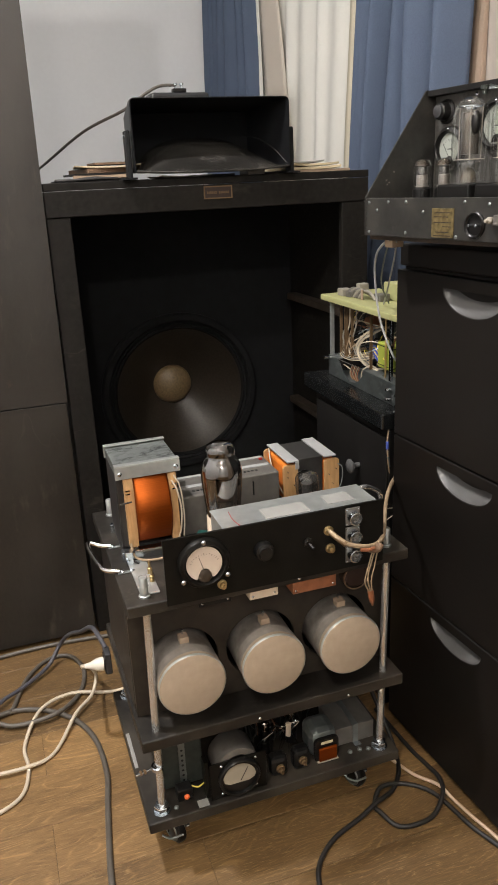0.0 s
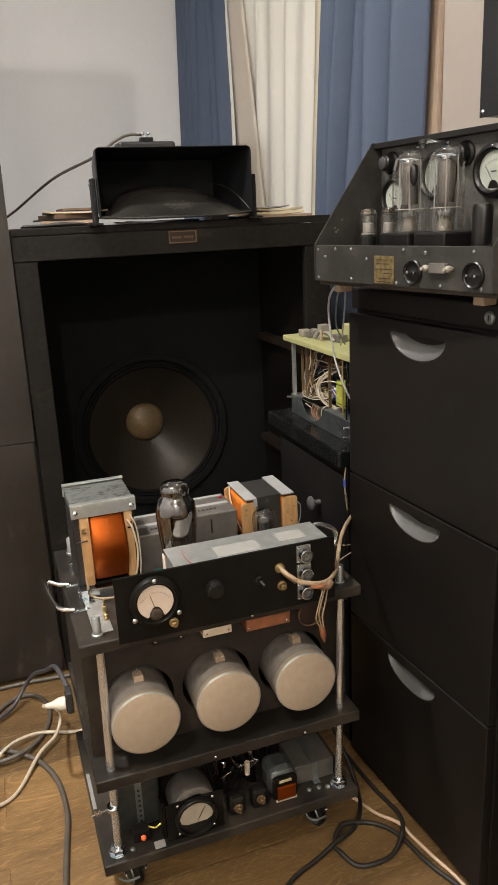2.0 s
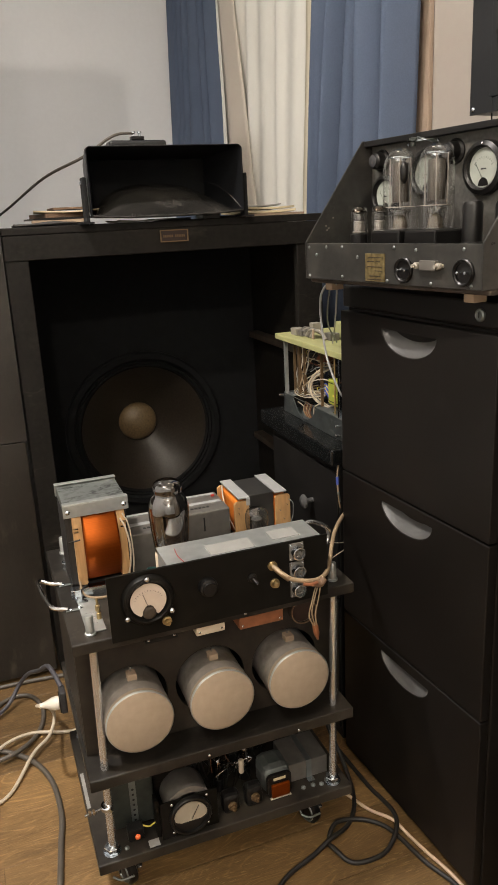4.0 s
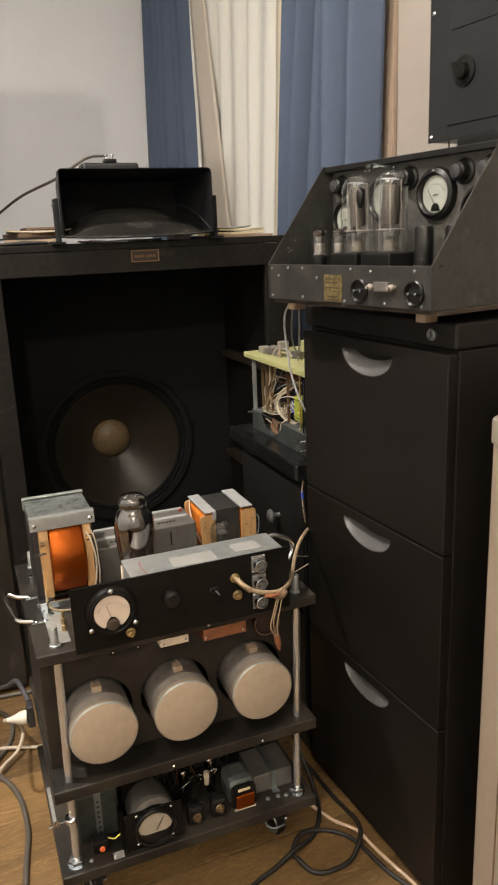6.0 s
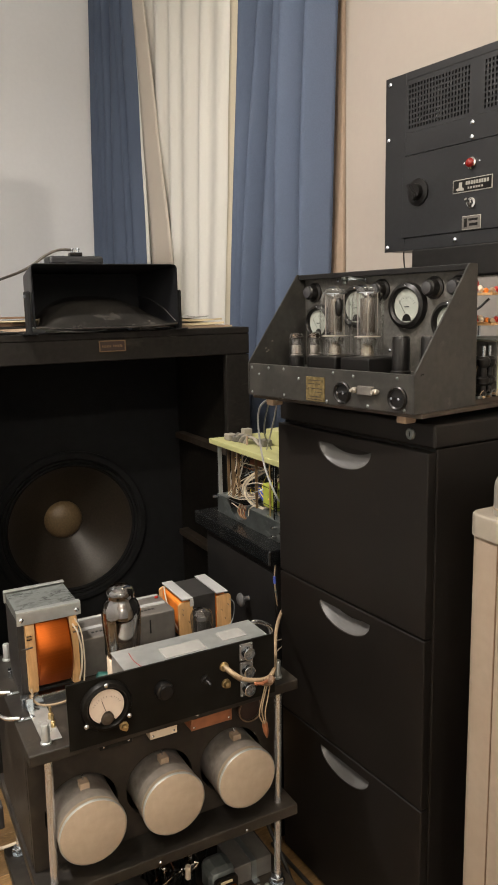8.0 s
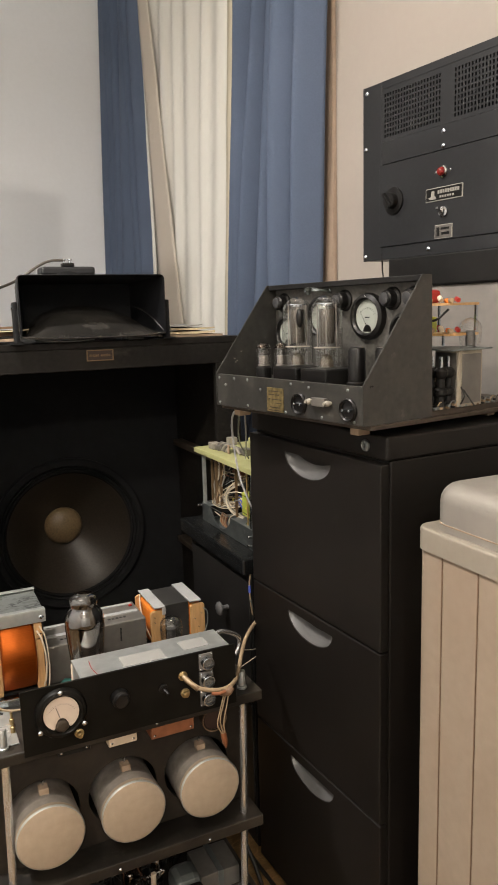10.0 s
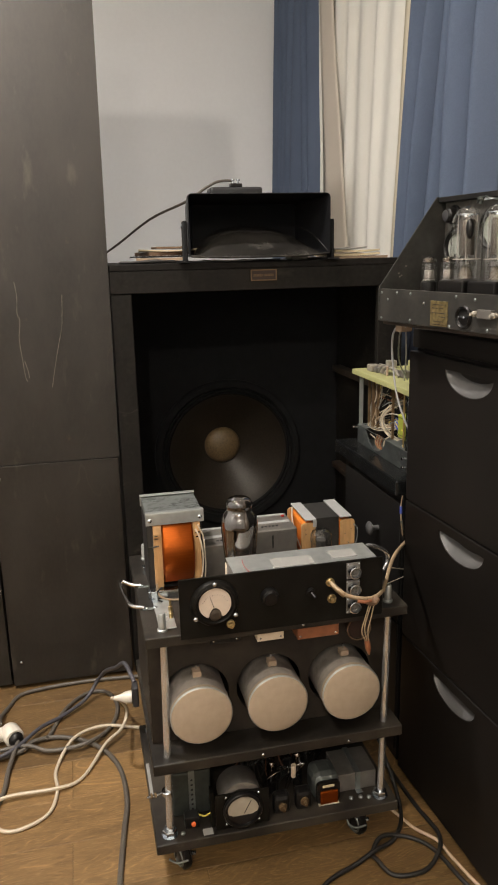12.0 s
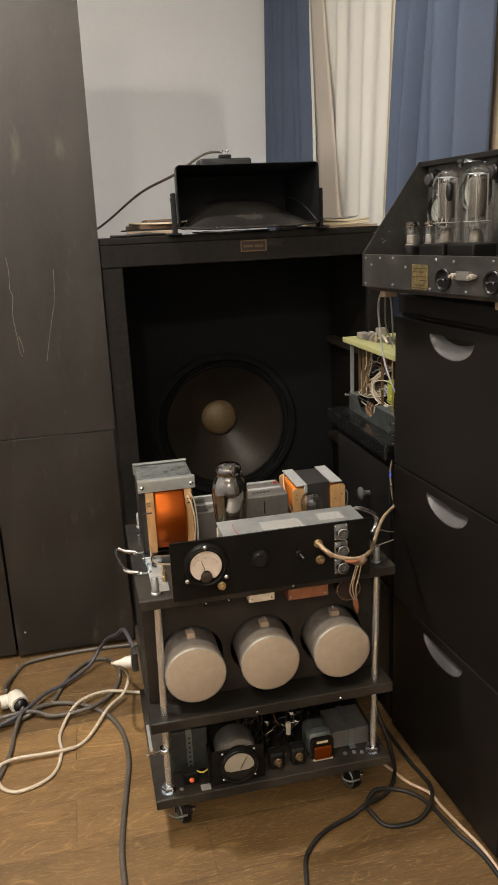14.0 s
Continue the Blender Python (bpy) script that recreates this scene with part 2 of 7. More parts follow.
M_WOOD = material("pale_ply", (0.46, 0.27, 0.115), 0.55, vary=0.2, scale=25, stretch=(8, 8, 1), stain=0.3, stain_scale=20, stain_colour=(0.35, 0.19, 0.07))
M_LAM = material("core_laminations", (0.03, 0.028, 0.027), 0.5, 0.3, vary=0.5, scale=300, stretch=(1, 0.02, 0.02))
M_PAPER = material("white_paper", (0.245, 0.242, 0.228), 0.8, vary=0.06, stain=0.3, stain_scale=25, stain_colour=(0.27, 0.265, 0.25))
M_DIALM = material("dial_white", (0.56, 0.47, 0.385), 0.6, vary=0.05, scale=60)
M_BRASS = material("brass", (0.42, 0.31, 0.15), 0.38, 0.85, vary=0.15)
M_KNOB = material("bakelite", (0.007, 0.0065, 0.0062), 0.32, vary=0.2, spec=0.35)
M_CABLE = material("grey_cable", (0.086, 0.075, 0.062), 0.5, vary=0.15)
M_CABLEB = material("black_cable", (0.014, 0.013, 0.012), 0.55, vary=0.2)
M_CABLEW = material("white_cable", (0.50, 0.43, 0.33), 0.45, vary=0.06)
M_BLUE = material("blue_cloth", (0.080, 0.108, 0.168), 0.9, vary=0.08, scale=300, bump=0.06, stain=0.2, stain_scale=3)
M_VOILE = material("cream_cloth", (0.73, 0.725, 0.675), 0.9, vary=0.03, scale=300, bump=0.05, stain=0.25, stain_colour=(0.66, 0.635, 0.55), stain_scale=3, stretch=(6, 6, 0.5))
M_LINING = material("curtain_lining", (0.56, 0.51, 0.44), 0.9, vary=0.06, scale=400, bump=0.15)
M_HEM = material("cream_hem_cloth", (0.66, 0.60, 0.46), 0.9, vary=0.05, scale=400, bump=0.15, stain=0.15, stain_scale=6)
M_BOX = material("cream_enamel", (0.275, 0.222, 0.170), 0.45, vary=0.05, scale=70, bump=0.08, stain=0.35, stain_colour=(0.25, 0.185, 0.130), stain_scale=6, edge=(0.46, 0.66))
M_GREENB = material("yellow_green_board", (0.37, 0.37, 0.17), 0.5, vary=0.12, stain=0.35, stain_scale=30)
M_RED = material("red_plastic", (0.36, 0.025, 0.018), 0.3, vary=0.1)
M_ORANGE = material("orange_lamp", (0.85, 0.16, 0.04), 0.35, vary=0.1)
M_BROWN = material("brown_bakelite", (0.22, 0.08, 0.035), 0.45, vary=0.2, scale=50)
M_GREYTX = material("grey_metal_paint", (0.160, 0.150, 0.136), 0.42, 0.4, vary=0.15, scale=60, stain=0.4, stain_scale=15)
M_DARKTX = material("dark_green_metal", (0.03, 0.035, 0.03), 0.5, 0.2, vary=0.3, scale=60, stain=0.3, stain_scale=12)
M_GLASS = glass("clear_glass")
M_SMOKE = glass("smoked_glass", (0.50, 0.42, 0.36), low=0.20, gain=0.85, sharp=1.3)
M_MICA = material("electrode_grey", (0.12, 0.115, 0.11), 0.4, 0.6, vary=0.3, scale=60)
M_YELLOW = material("yellow_wire", (0.7, 0.55, 0.08), 0.5)
M_BLUEW = material("blue_wire", (0.05, 0.08, 0.35), 0.5)
M_TAN = material("tan_wire", (0.30, 0.22, 0.135), 0.55, vary=0.2)
M_TEAL = material("dark_teal", (0.01, 0.07, 0.06), 0.35)
M_BADGE = material("badge_ground", (0.022, 0.010, 0.007), 0.45)
M_BRASSD = material("dull_brass", (0.16, 0.105, 0.055), 0.5, 0.5, vary=0.15)
M_SCRATCH = material("bare_scratch", (0.115, 0.098, 0.082), 0.7, vary=0.5, scale=60)
M_SLEEVE = material("card_sleeve", (0.30, 0.22, 0.15), 0.7, vary=0.15)
M_BROWNC = material("brown_card", (0.14, 0.085, 0.05), 0.7, vary=0.2)
M_PAPERY = material("yellowed_paper", (0.55, 0.47, 0.31), 0.8, vary=0.1, scale=15)
M_INSERT = material("grey_plastic", (0.092, 0.092, 0.092), 0.38, vary=0.06)
M_CERAMIC = material("cream_ceramic", (0.62, 0.52, 0.40), 0.45, vary=0.05)
M_MOTTLE = material("mottled_plate", (0.25, 0.27, 0.26), 0.36, 0.6, vary=0.15, scale=60, stain=0.5, stain_colour=(0.10, 0.108, 0.105), stain_scale=60, edge=(0.50, 0.62), rough_vary=0.2)
M_ROD = material("zinc_plated_rod", (0.66, 0.665, 0.66), 0.17, 0.82, vary=0.05, scale=60, rough_vary=0.05)
M_STRIP = material("pale_strip", (0.38, 0.385, 0.385), 0.5, 0.2, vary=0.06)
M_SILVER = material("getter_silver", (0.72, 0.68, 0.62), 0.15, 1.0, vary=0.1)
M_DIALG = material("dial_cream", (0.31, 0.275, 0.215), 0.6, vary=0.05)
M_GOLD = material("name_plate_brass", (0.19, 0.148, 0.066), 0.45, 0.6, vary=0.45, scale=140)
M_GREENC = material("green_component", (0.30, 0.34, 0.05), 0.45, vary=0.1)
M_ORANGEW = material("orange_winding", (0.75, 0.22, 0.03), 0.4, 0.2, vary=0.15, scale=40)
M_DULL = material("dull_zinc", (0.20, 0.22, 0.215), 0.42, 0.7, vary=0.2, scale=30, stain=0.35, stain_colour=(0.14, 0.15, 0.15), stain_scale=12)
M_LIDM = material("silver_paint", (0.36, 0.335, 0.30), 0.36, 0.45, vary=0.06, stain=0.2, stain_scale=8)
M_BASE = material("worn_and_lit_brown", (0.048, 0.036, 0.026), 0.5, 0.2, vary=0.3, scale=40, stain=0.4, stain_scale=12)
M_AMPD = material("amp_crackle", (0.075, 0.072, 0.066), 0.5, 0.15, vary=0.25, scale=160, bump=0.25, stain=0.4, stain_colour=(0.12, 0.115, 0.10), stain_scale=14)
M_ANODE = material("anode_grey", (0.30, 0.275, 0.25), 0.35, 0.6, vary=0.2)
M_MICA2 = material("pale_mica", (0.45, 0.40, 0.34), 0.4, vary=0.1)
M_DIALG2 = material("dial_pale", (0.30, 0.32, 0.285), 0.5, vary=0.06)
M_SIGNRIM = material("sign_pale", (0.34, 0.33, 0.29), 0.5, 0.3, vary=0.1)
M_GREYP = material("grey_plastic_box", (0.03, 0.03, 0.032), 0.5, vary=0.1)
M_CREAMW = material("off_white_plastic", (0.66, 0.62, 0.54), 0.35, vary=0.04)
M_CABLE2 = material("blue_grey_cable", (0.060, 0.058, 0.068), 0.5, vary=0.15)
M_BEIGE = material("beige_cable", (0.60, 0.44, 0.32), 0.5, vary=0.08)
M_ANODE2 = material("bright_anode", (0.42, 0.36, 0.30), 0.28, 0.9, vary=0.2)
M_LIP = material("glossy_black", (0.019, 0.0180, 0.0165), 0.19, vary=0.3, scale=14, stain=0.4, stain_colour=(0.02, 0.017, 0.014), stain_scale=12)
M_TAB = material("pale_tab", (0.34, 0.25, 0.175), 0.6, vary=0.12)
M_GETTER = material("getter_film", (0.065, 0.050, 0.038), 0.09, 1.0, vary=0.3, scale=40)
M_RAIL = material("dark_zinc", (0.060, 0.068, 0.067), 0.36, 0.35, vary=0.3, scale=40, stain=0.5, stain_scale=16, edge=(0.46, 0.64))
M_LENS = material("red_lens_glass", (0.20, 0.012, 0.010), 0.2, vary=0.1)
M_GLOSSK = material("black_lacquer", (0.008, 0.0085, 0.0088), 0.20, vary=0.3, scale=60, stain=0.6, stain_colour=(0.030, 0.030, 0.028), stain_scale=14, edge=(0.48, 0.66))
M_CREAMP = material("cream_wire", (0.46, 0.40, 0.29), 0.5, vary=0.1)
M_TERM = material("terminal_grey", (0.26, 0.24, 0.20), 0.5, vary=0.15)
M_PLATE = material("tube_plate", (0.095, 0.082, 0.068), 0.35, 0.6, vary=0.1, scale=8)
M_TAPE = material("black_tape", (0.020, 0.019, 0.018), 0.55, vary=0.3, scale=40, bump=0.1, stain=0.4, stain_colour=(0.045, 0.043, 0.04), stain_scale=20, edge=(0.46, 0.66))
M_STEMW = material("white_stem_glass", (0.15, 0.122, 0.085), 0.6, vary=0.35, scale=160, bump=0.4)
M_GLASS2 = glass("thick_clear_glass", low=0.13, gain=0.85, sharp=1.3)
M_CBOARD = material("brown_black_board", (0.021, 0.0160, 0.0112), 0.55, vary=0.35, scale=50, bump=0.12, stain=0.5, stain_colour=(0.036, 0.0275, 0.020), stain_scale=6, edge=(0.46, 0.66), spec=0.35)
M_LIDG = material("grey_enamel", (0.245, 0.218, 0.178), 0.4, vary=0.05, scale=70, bump=0.06, stain=0.3, stain_colour=(0.21, 0.185, 0.150), stain_scale=8, edge=(0.46, 0.66))

smears_and_glints(M_BOARD, (0.080, 0.066, 0.052), 9.0, (2.2, 2.2, 0.7), (0.60, 0.74), 0.55)
smears_and_glints(M_BOARD, (0.075, 0.045, 0.026), 22.0, (1.0, 1.0, 0.8), (0.68, 0.80), 0.6)
smears_and_glints(M_SPK, (0.045, 0.039, 0.033), 14.0, (0.7, 1.0, 1.6), (0.60, 0.76), 0.55)
smears_and_glints(M_SHELF, (0.11, 0.094, 0.074), 26.0, (1.0, 1.0, 1.0), (0.62, 0.76), 0.5)
smears_and_glints(M_CAN, (0.40, 0.36, 0.31), 30.0, (1.0, 0.6, 1.0), (0.58, 0.72), 0.45)
smears_and_glints(M_AMP, (0.12, 0.112, 0.098), 40.0, (1.0, 1.0, 1.0), (0.62, 0.74), 0.5)
smears_and_glints(M_OAK, (0.42, 0.29, 0.14), 1.0, (52.0, 300.0, 1.0), (0.57, 0.70), 0.38, True)
smears_and_glints(M_OAK, (0.055, 0.031, 0.012), 1.0, (4.0, 18.0, 1.0), (0.54, 0.78), 0.42, True)
veins(M_MOTTLE, (0.022, 0.024, 0.024), 34.0, (1.0, 1.8, 1.0), 0.05, 0.95, 0.44)
veins(M_BOARD, (0.085, 0.070, 0.056), 7.0, (1.0, 1.0, 0.35), 0.007, 0.28, 0.54)
veins(M_SPK, (0.050, 0.044, 0.037), 10.0, (0.5, 1.0, 1.4), 0.010, 0.5, 0.52)
# pale patches on the lip: mottled reflections painted into its colour
smears_and_glints(M_LIP, (0.058, 0.054, 0.049), 13.0, (1.0, 1.6, 1.0), (0.50, 0.70), 0.55)
smears_and_glints(M_RAIL, (0.19, 0.20, 0.19), 24.0, (1.0, 1.0, 2.0), (0.56, 0.72), 0.5)
smears_and_glints(M_CAB, (0.030, 0.027, 0.024), 20.0, (1.0, 1.0, 0.5), (0.66, 0.80), 0.35)

# ---- mesh helpers ----
def part(name, bm, mat, parent=None, label=""):
    me = bpy.data.meshes.new(name)
    bm.to_mesh(me)
    bm.free()
    me.materials.append(mat)
    ob = new(name, me)
    if parent:
        ob.parent = parent
    if label:
        tagged(ob, label)
    return ob


def smooth(ob, degrees=40):
    me = ob.data
    me.polygons.foreach_set("use_smooth", [True] * len(me.polygons))
    me.set_sharp_from_angle(angle=radians(degrees))
    return ob


def thing(name, m, label, category, group="", kind=""):
    ob = new(name)
    ob.empty_display_size = 0.05
    ob.matrix_world = m
    return tagged(ob, label, category, group, kind)


def box(lo, hi, bevel=0.0, bm=None, seg=2):
    own = bmesh.new()
    bmesh.ops.create_cube(own, size=1)
    for v in own.verts:
        v.co = Vector([a + (b - a) * (c + 0.5) for a, b, c in zip(lo, hi, v.co)])
    if bevel:
        bmesh.ops.bevel(own, geom=own.edges[:], offset=bevel, segments=seg, affect="EDGES", profile=0.5)
    return merge(bm, own)


def merge(bm, own):
    if bm is None:
        return own
    me = bpy.data.meshes.new("join")
    own.to_mesh(me)
    own.free()
    bm.from_mesh(me)
    bpy.data.meshes.remove(me)
    return bm


def turned(profile, start, axis, seg=32, bm=None):
    """A turned body: profile of (radius, distance along axis)."""
    own = bmesh.new()
    q = Vector(axis).normalized().to_track_quat("Z", "Y").to_matrix().to_4x4()
    m = Matrix.Translation(start) @ q
    rings = []
    for r, h in profile:
        if r < 1e-6:
            rings.append([own.verts.new(m @ Vector((0, 0, h)))])
        else:
            rings.append([own.verts.new(m @ Vector((r * math.cos(2 * math.pi * k / seg), r * math.sin(2 * math.pi * k / seg), h))) for k in range(seg)])
    for a, b in zip(rings, rings[1:]):
        for k in range(seg):
            j = (k + 1) % seg
            if len(a) == 1 and len(b) == 1:
                continue
            if len(a) == 1:
                own.faces.new((a[0], b[j], b[k]))
            elif len(b) == 1:
                own.faces.new((a[k], a[j], b[0]))
            else:
                own.faces.new((a[k], a[j], b[j], b[k]))
    bmesh.ops.recalc_face_normals(own, faces=own.faces)
    return merge(bm, own)


def rod(a, b, r, seg=16, bm=None, cham=0.0):
    a, b = Vector(a), Vector(b)
    n = (b - a).length
    c = min(cham or r * 0.15, n / 3)
    return turned([(0, 0), (r - c, 0), (r, c), (r, n - c), (r - c, n), (0, n)], a, b - a, seg, bm)


def smooth_line(points, steps=8):
    """Catmull-Rom through points."""
    pts = [Vector(p) for p in points]
    pts = [2 * pts[0] - pts[1]] + pts + [2 * pts[-1] - pts[-2]]
    out = []
    for i in range(1, len(pts) - 2):
        p0, p1, p2, p3 = pts[i - 1:i + 3]
        for k in range(steps):
            t = k / steps
            out.append(0.5 * (2 * p1 + (p2 - p0) * t + (2 * p0 - 5 * p1 + 4 * p2 - p3) * t * t + (3 * p1 - p0 - 3 * p2 + p3) * t ** 3))
    return out + [pts[-2]]


def tube(points, r, seg=8, steps=8, bm=None, curved=True):
    line = smooth_line(points, steps) if curved else [Vector(p) for p in points]
    own = bmesh.new()
    rings, up = [], Vector((0.13, 0.21, 1)).normalized()
    for i, p in enumerate(line):
        d = (line[min(i + 1, len(line) - 1)] - line[max(i - 1, 0)]).normalized()
        side = d.cross(up)
        if side.length < 1e-3:
            side = d.cross(Vector((1, 0, 0)))
        side.normalize()
        up2 = side.cross(d).normalized()
        up = up2
        rings.append([own.verts.new(p + r * (math.cos(2 * math.pi * k / seg) * side + math.sin(2 * math.pi * k / seg) * up2)) for k in range(seg)])
    for a, b in zip(rings, rings[1:]):
        for k in range(seg):
            j = (k + 1) % seg
            own.faces.new((a[k], a[j], b[j], b[k]))
    own.faces.new(rings[0][::-1])
    own.faces.new(rings[-1])
    bmesh.ops.recalc_face_normals(own, faces=own.faces)
    return merge(bm, own)


def prism(outline, lo, hi, axis="y", bm=None, bevel=0.0):
    """Outline (2 coordinates) pulled along an axis from lo to hi."""
    own = bmesh.new()
    def at(p, h):
        return Vector({"x": (h, p[0], p[1]), "y": (p[0], h, p[1]), "z": (p[0], p[1], h)}[axis])
    a = [own.verts.new(at(p, lo)) for p in outline]
    b = [own.verts.new(at(p, hi)) for p in outline]
    own.faces.new(a)
    own.faces.new(b[::-1])
    for k in range(len(a)):
        j = (k + 1) % len(a)
        own.faces.new((a[j], a[k], b[k], b[j]))
    bmesh.ops.recalc_face_normals(own, faces=own.faces)
    if bevel:
        bmesh.ops.bevel(own, geom=own.edges[:], offset=bevel, segments=2, affect="EDGES")
    return merge(bm, own)


def screw(place, axis, r, bm=None, seg=12):
    return turned([(0, r * 0.7), (r * 0.6, r * 0.62), (r, r * 0.25), (r, -r * 0.3)], place, axis, seg, bm)


def frame_to(origin, along):
    """A pose whose x runs along the given level direction, z up."""
    return Matrix.Translation(origin) @ Matrix.Rotation(math.atan2(along[1], along[0]), 4, "Z")


def wpart(name, bm, mat, parent, label="", soft=0):
    """A part whose mesh was built in room coordinates."""
    top = parent
    while top.parent:
        top = top.parent
    bm.transform(top.matrix_basis.inverted())
    ob = part(name, bm, mat, parent, label)
    return smooth(ob, soft) if soft else ob


def ring(place, axis, r_in, r_out, thick, seg=32, bm=None):
    return turned([(r_in, 0), (r_in, thick), (r_in + thick * 0.3, thick * 1.2), (r_out - thick * 0.3, thick * 1.2), (r_out, thick * 0.8), (r_out, 0)], place, axis, seg, bm)


def holed_plate(x0, x1, z0, z1, y, holes, thick=0.0):
    """A flat plate facing -y with closed outlines cut out of it."""
    own = bmesh.new()
    edges = []
    for loop in [[(x0, z0), (x1, z0), (x1, z1), (x0, z1)]] + holes:
        vs = [own.verts.new((a, y, b)) for a, b in loop]
        edges += [own.edges.new((vs[k], vs[(k + 1) % len(vs)])) for k in range(len(vs))]
    bmesh.ops.triangle_fill(own, use_beauty=True, use_dissolve=False, edges=edges)
    bmesh.ops.recalc_face_normals(own, faces=own.faces)
    if thick:
        got = bmesh.ops.extrude_face_region(own, geom=own.faces[:])
        bmesh.ops.translate(own, vec=(0, thick, 0), verts=[v for v in got["geom"] if isinstance(v, bmesh.types.BMVert)])
        bmesh.ops.recalc_face_normals(own, faces=own.faces)
    return own


def circle(cx, cz, r, n=32):
    return [(cx + r * math.cos(2 * math.pi * k / n), cz + r * math.sin(2 * math.pi * k / n)) for k in range(n)]


def rounded(x0, x1, y0, y1, r, n=6):
    o = []
    for cx, cy, a0 in ((x1 - r, y1 - r, 0), (x0 + r, y1 - r, 90), (x0 + r, y0 + r, 180), (x1 - r, y0 + r, 270)):
        o += [(cx + r * math.cos(math.radians(a0 + 90 * k / n)), cy + r * math.sin(math.radians(a0 + 90 * k / n))) for k in range(n + 1)]
    return o


def rounded_block(x0, x1, y0, y1, z0, z1, r, edge, bm=None, n=8):
    """A block with round upright corners and a rounded upper edge."""
    own = bmesh.new()
    rings = [[own.verts.new((x, y, z0)) for x, y in rounded(x0, x1, y0, y1, r, n)]]
    for k in range(7):
        a = math.radians(15 * k)
        g = edge * (1 - math.cos(a))
        rings.append([own.verts.new((x, y, z1 - edge + edge * math.sin(a))) for x, y in rounded(x0 + g, x1 - g, y0 + g, y1 - g, max(r - g, 0.002), n)])
    for a, b in zip(rings, rings[1:]):
        for k in range(len(a)):
            own.faces.new((a[k], a[(k + 1) % len(a)], b[(k + 1) % len(a)], b[k]))
    own.faces.new(rings[0][::-1])
    own.faces.new(rings[-1])
    bmesh.ops.recalc_face_normals(own, faces=own.faces)
    return merge(bm, own)

# ---- the room ----
BACK_Y, RIGHT_X, LEFT_X, FRONT_Y, TOP_Z = 3.53, 1.66, -1.7, -2.4, 2.78


def wall_x(y, off=0.0):
    """The window wall runs slightly askew; off is the distance from it into the room."""
    return 1.30 - 0.08 * (y - 2.0) - off


def slab(name, lo, hi, mat, label, category):
    return tagged(part(name, box(lo, hi), mat), label, category, kind="structure")


slab("floor", (LEFT_X, FRONT_Y, -0.06), (RIGHT_X, BACK_Y, -0.0015), M_JOINT, "oak laminate plank floor with dark joints", "floor")
slab("ceiling", (LEFT_X, FRONT_Y, TOP_Z), (RIGHT_X, BACK_Y, TOP_Z + 0.1), M_CEIL, "plain white painted ceiling", "ceiling")
slab("wall_north", (LEFT_X, BACK_Y, -0.06), (wall_x(BACK_Y), BACK_Y + 0.12, TOP_Z + 0.1), M_WALL, "off-white painted wall behind the loudspeakers", "wall")
slab("wall_west", (LEFT_X - 0.12, FRONT_Y - 0.12, -0.06), (LEFT_X, BACK_Y + 0.12, TOP_Z + 0.1), M_WALL, "off-white painted side wall", "wall")
slab("wall_south", (LEFT_X, FRONT_Y - 0.12, -0.06), (wall_x(FRONT_Y), FRONT_Y, TOP_Z + 0.1), M_WALL, "off-white painted wall", "wall")
N_Y, S_Y = BACK_Y + 0.12, FRONT_Y - 0.12
# wall colour is dimmed by hand to balance the light on it
tagged(part("wall_east", prism([(wall_x(S_Y), S_Y), (wall_x(S_Y, -0.12), S_Y), (wall_x(N_Y, -0.12), N_Y), (wall_x(N_Y), N_Y)], -0.06, TOP_Z + 0.1, "z"), M_WALL_DIMMED),
       "warm cream wall with the curtained window, shade put into its base colour", "wall", kind="structure")
tagged(part("trim", prism([(wall_x(1.846, 0.014), 1.846), (wall_x(1.774, 0.014), 1.774), (wall_x(1.774, 0.001), 1.774), (wall_x(1.846, 0.001), 1.846)], 0.0, TOP_Z - 0.002, "z", bevel=0.002), M_TRIM),
       "beige painted vertical strip beside the curtain", "trim", kind="structure")


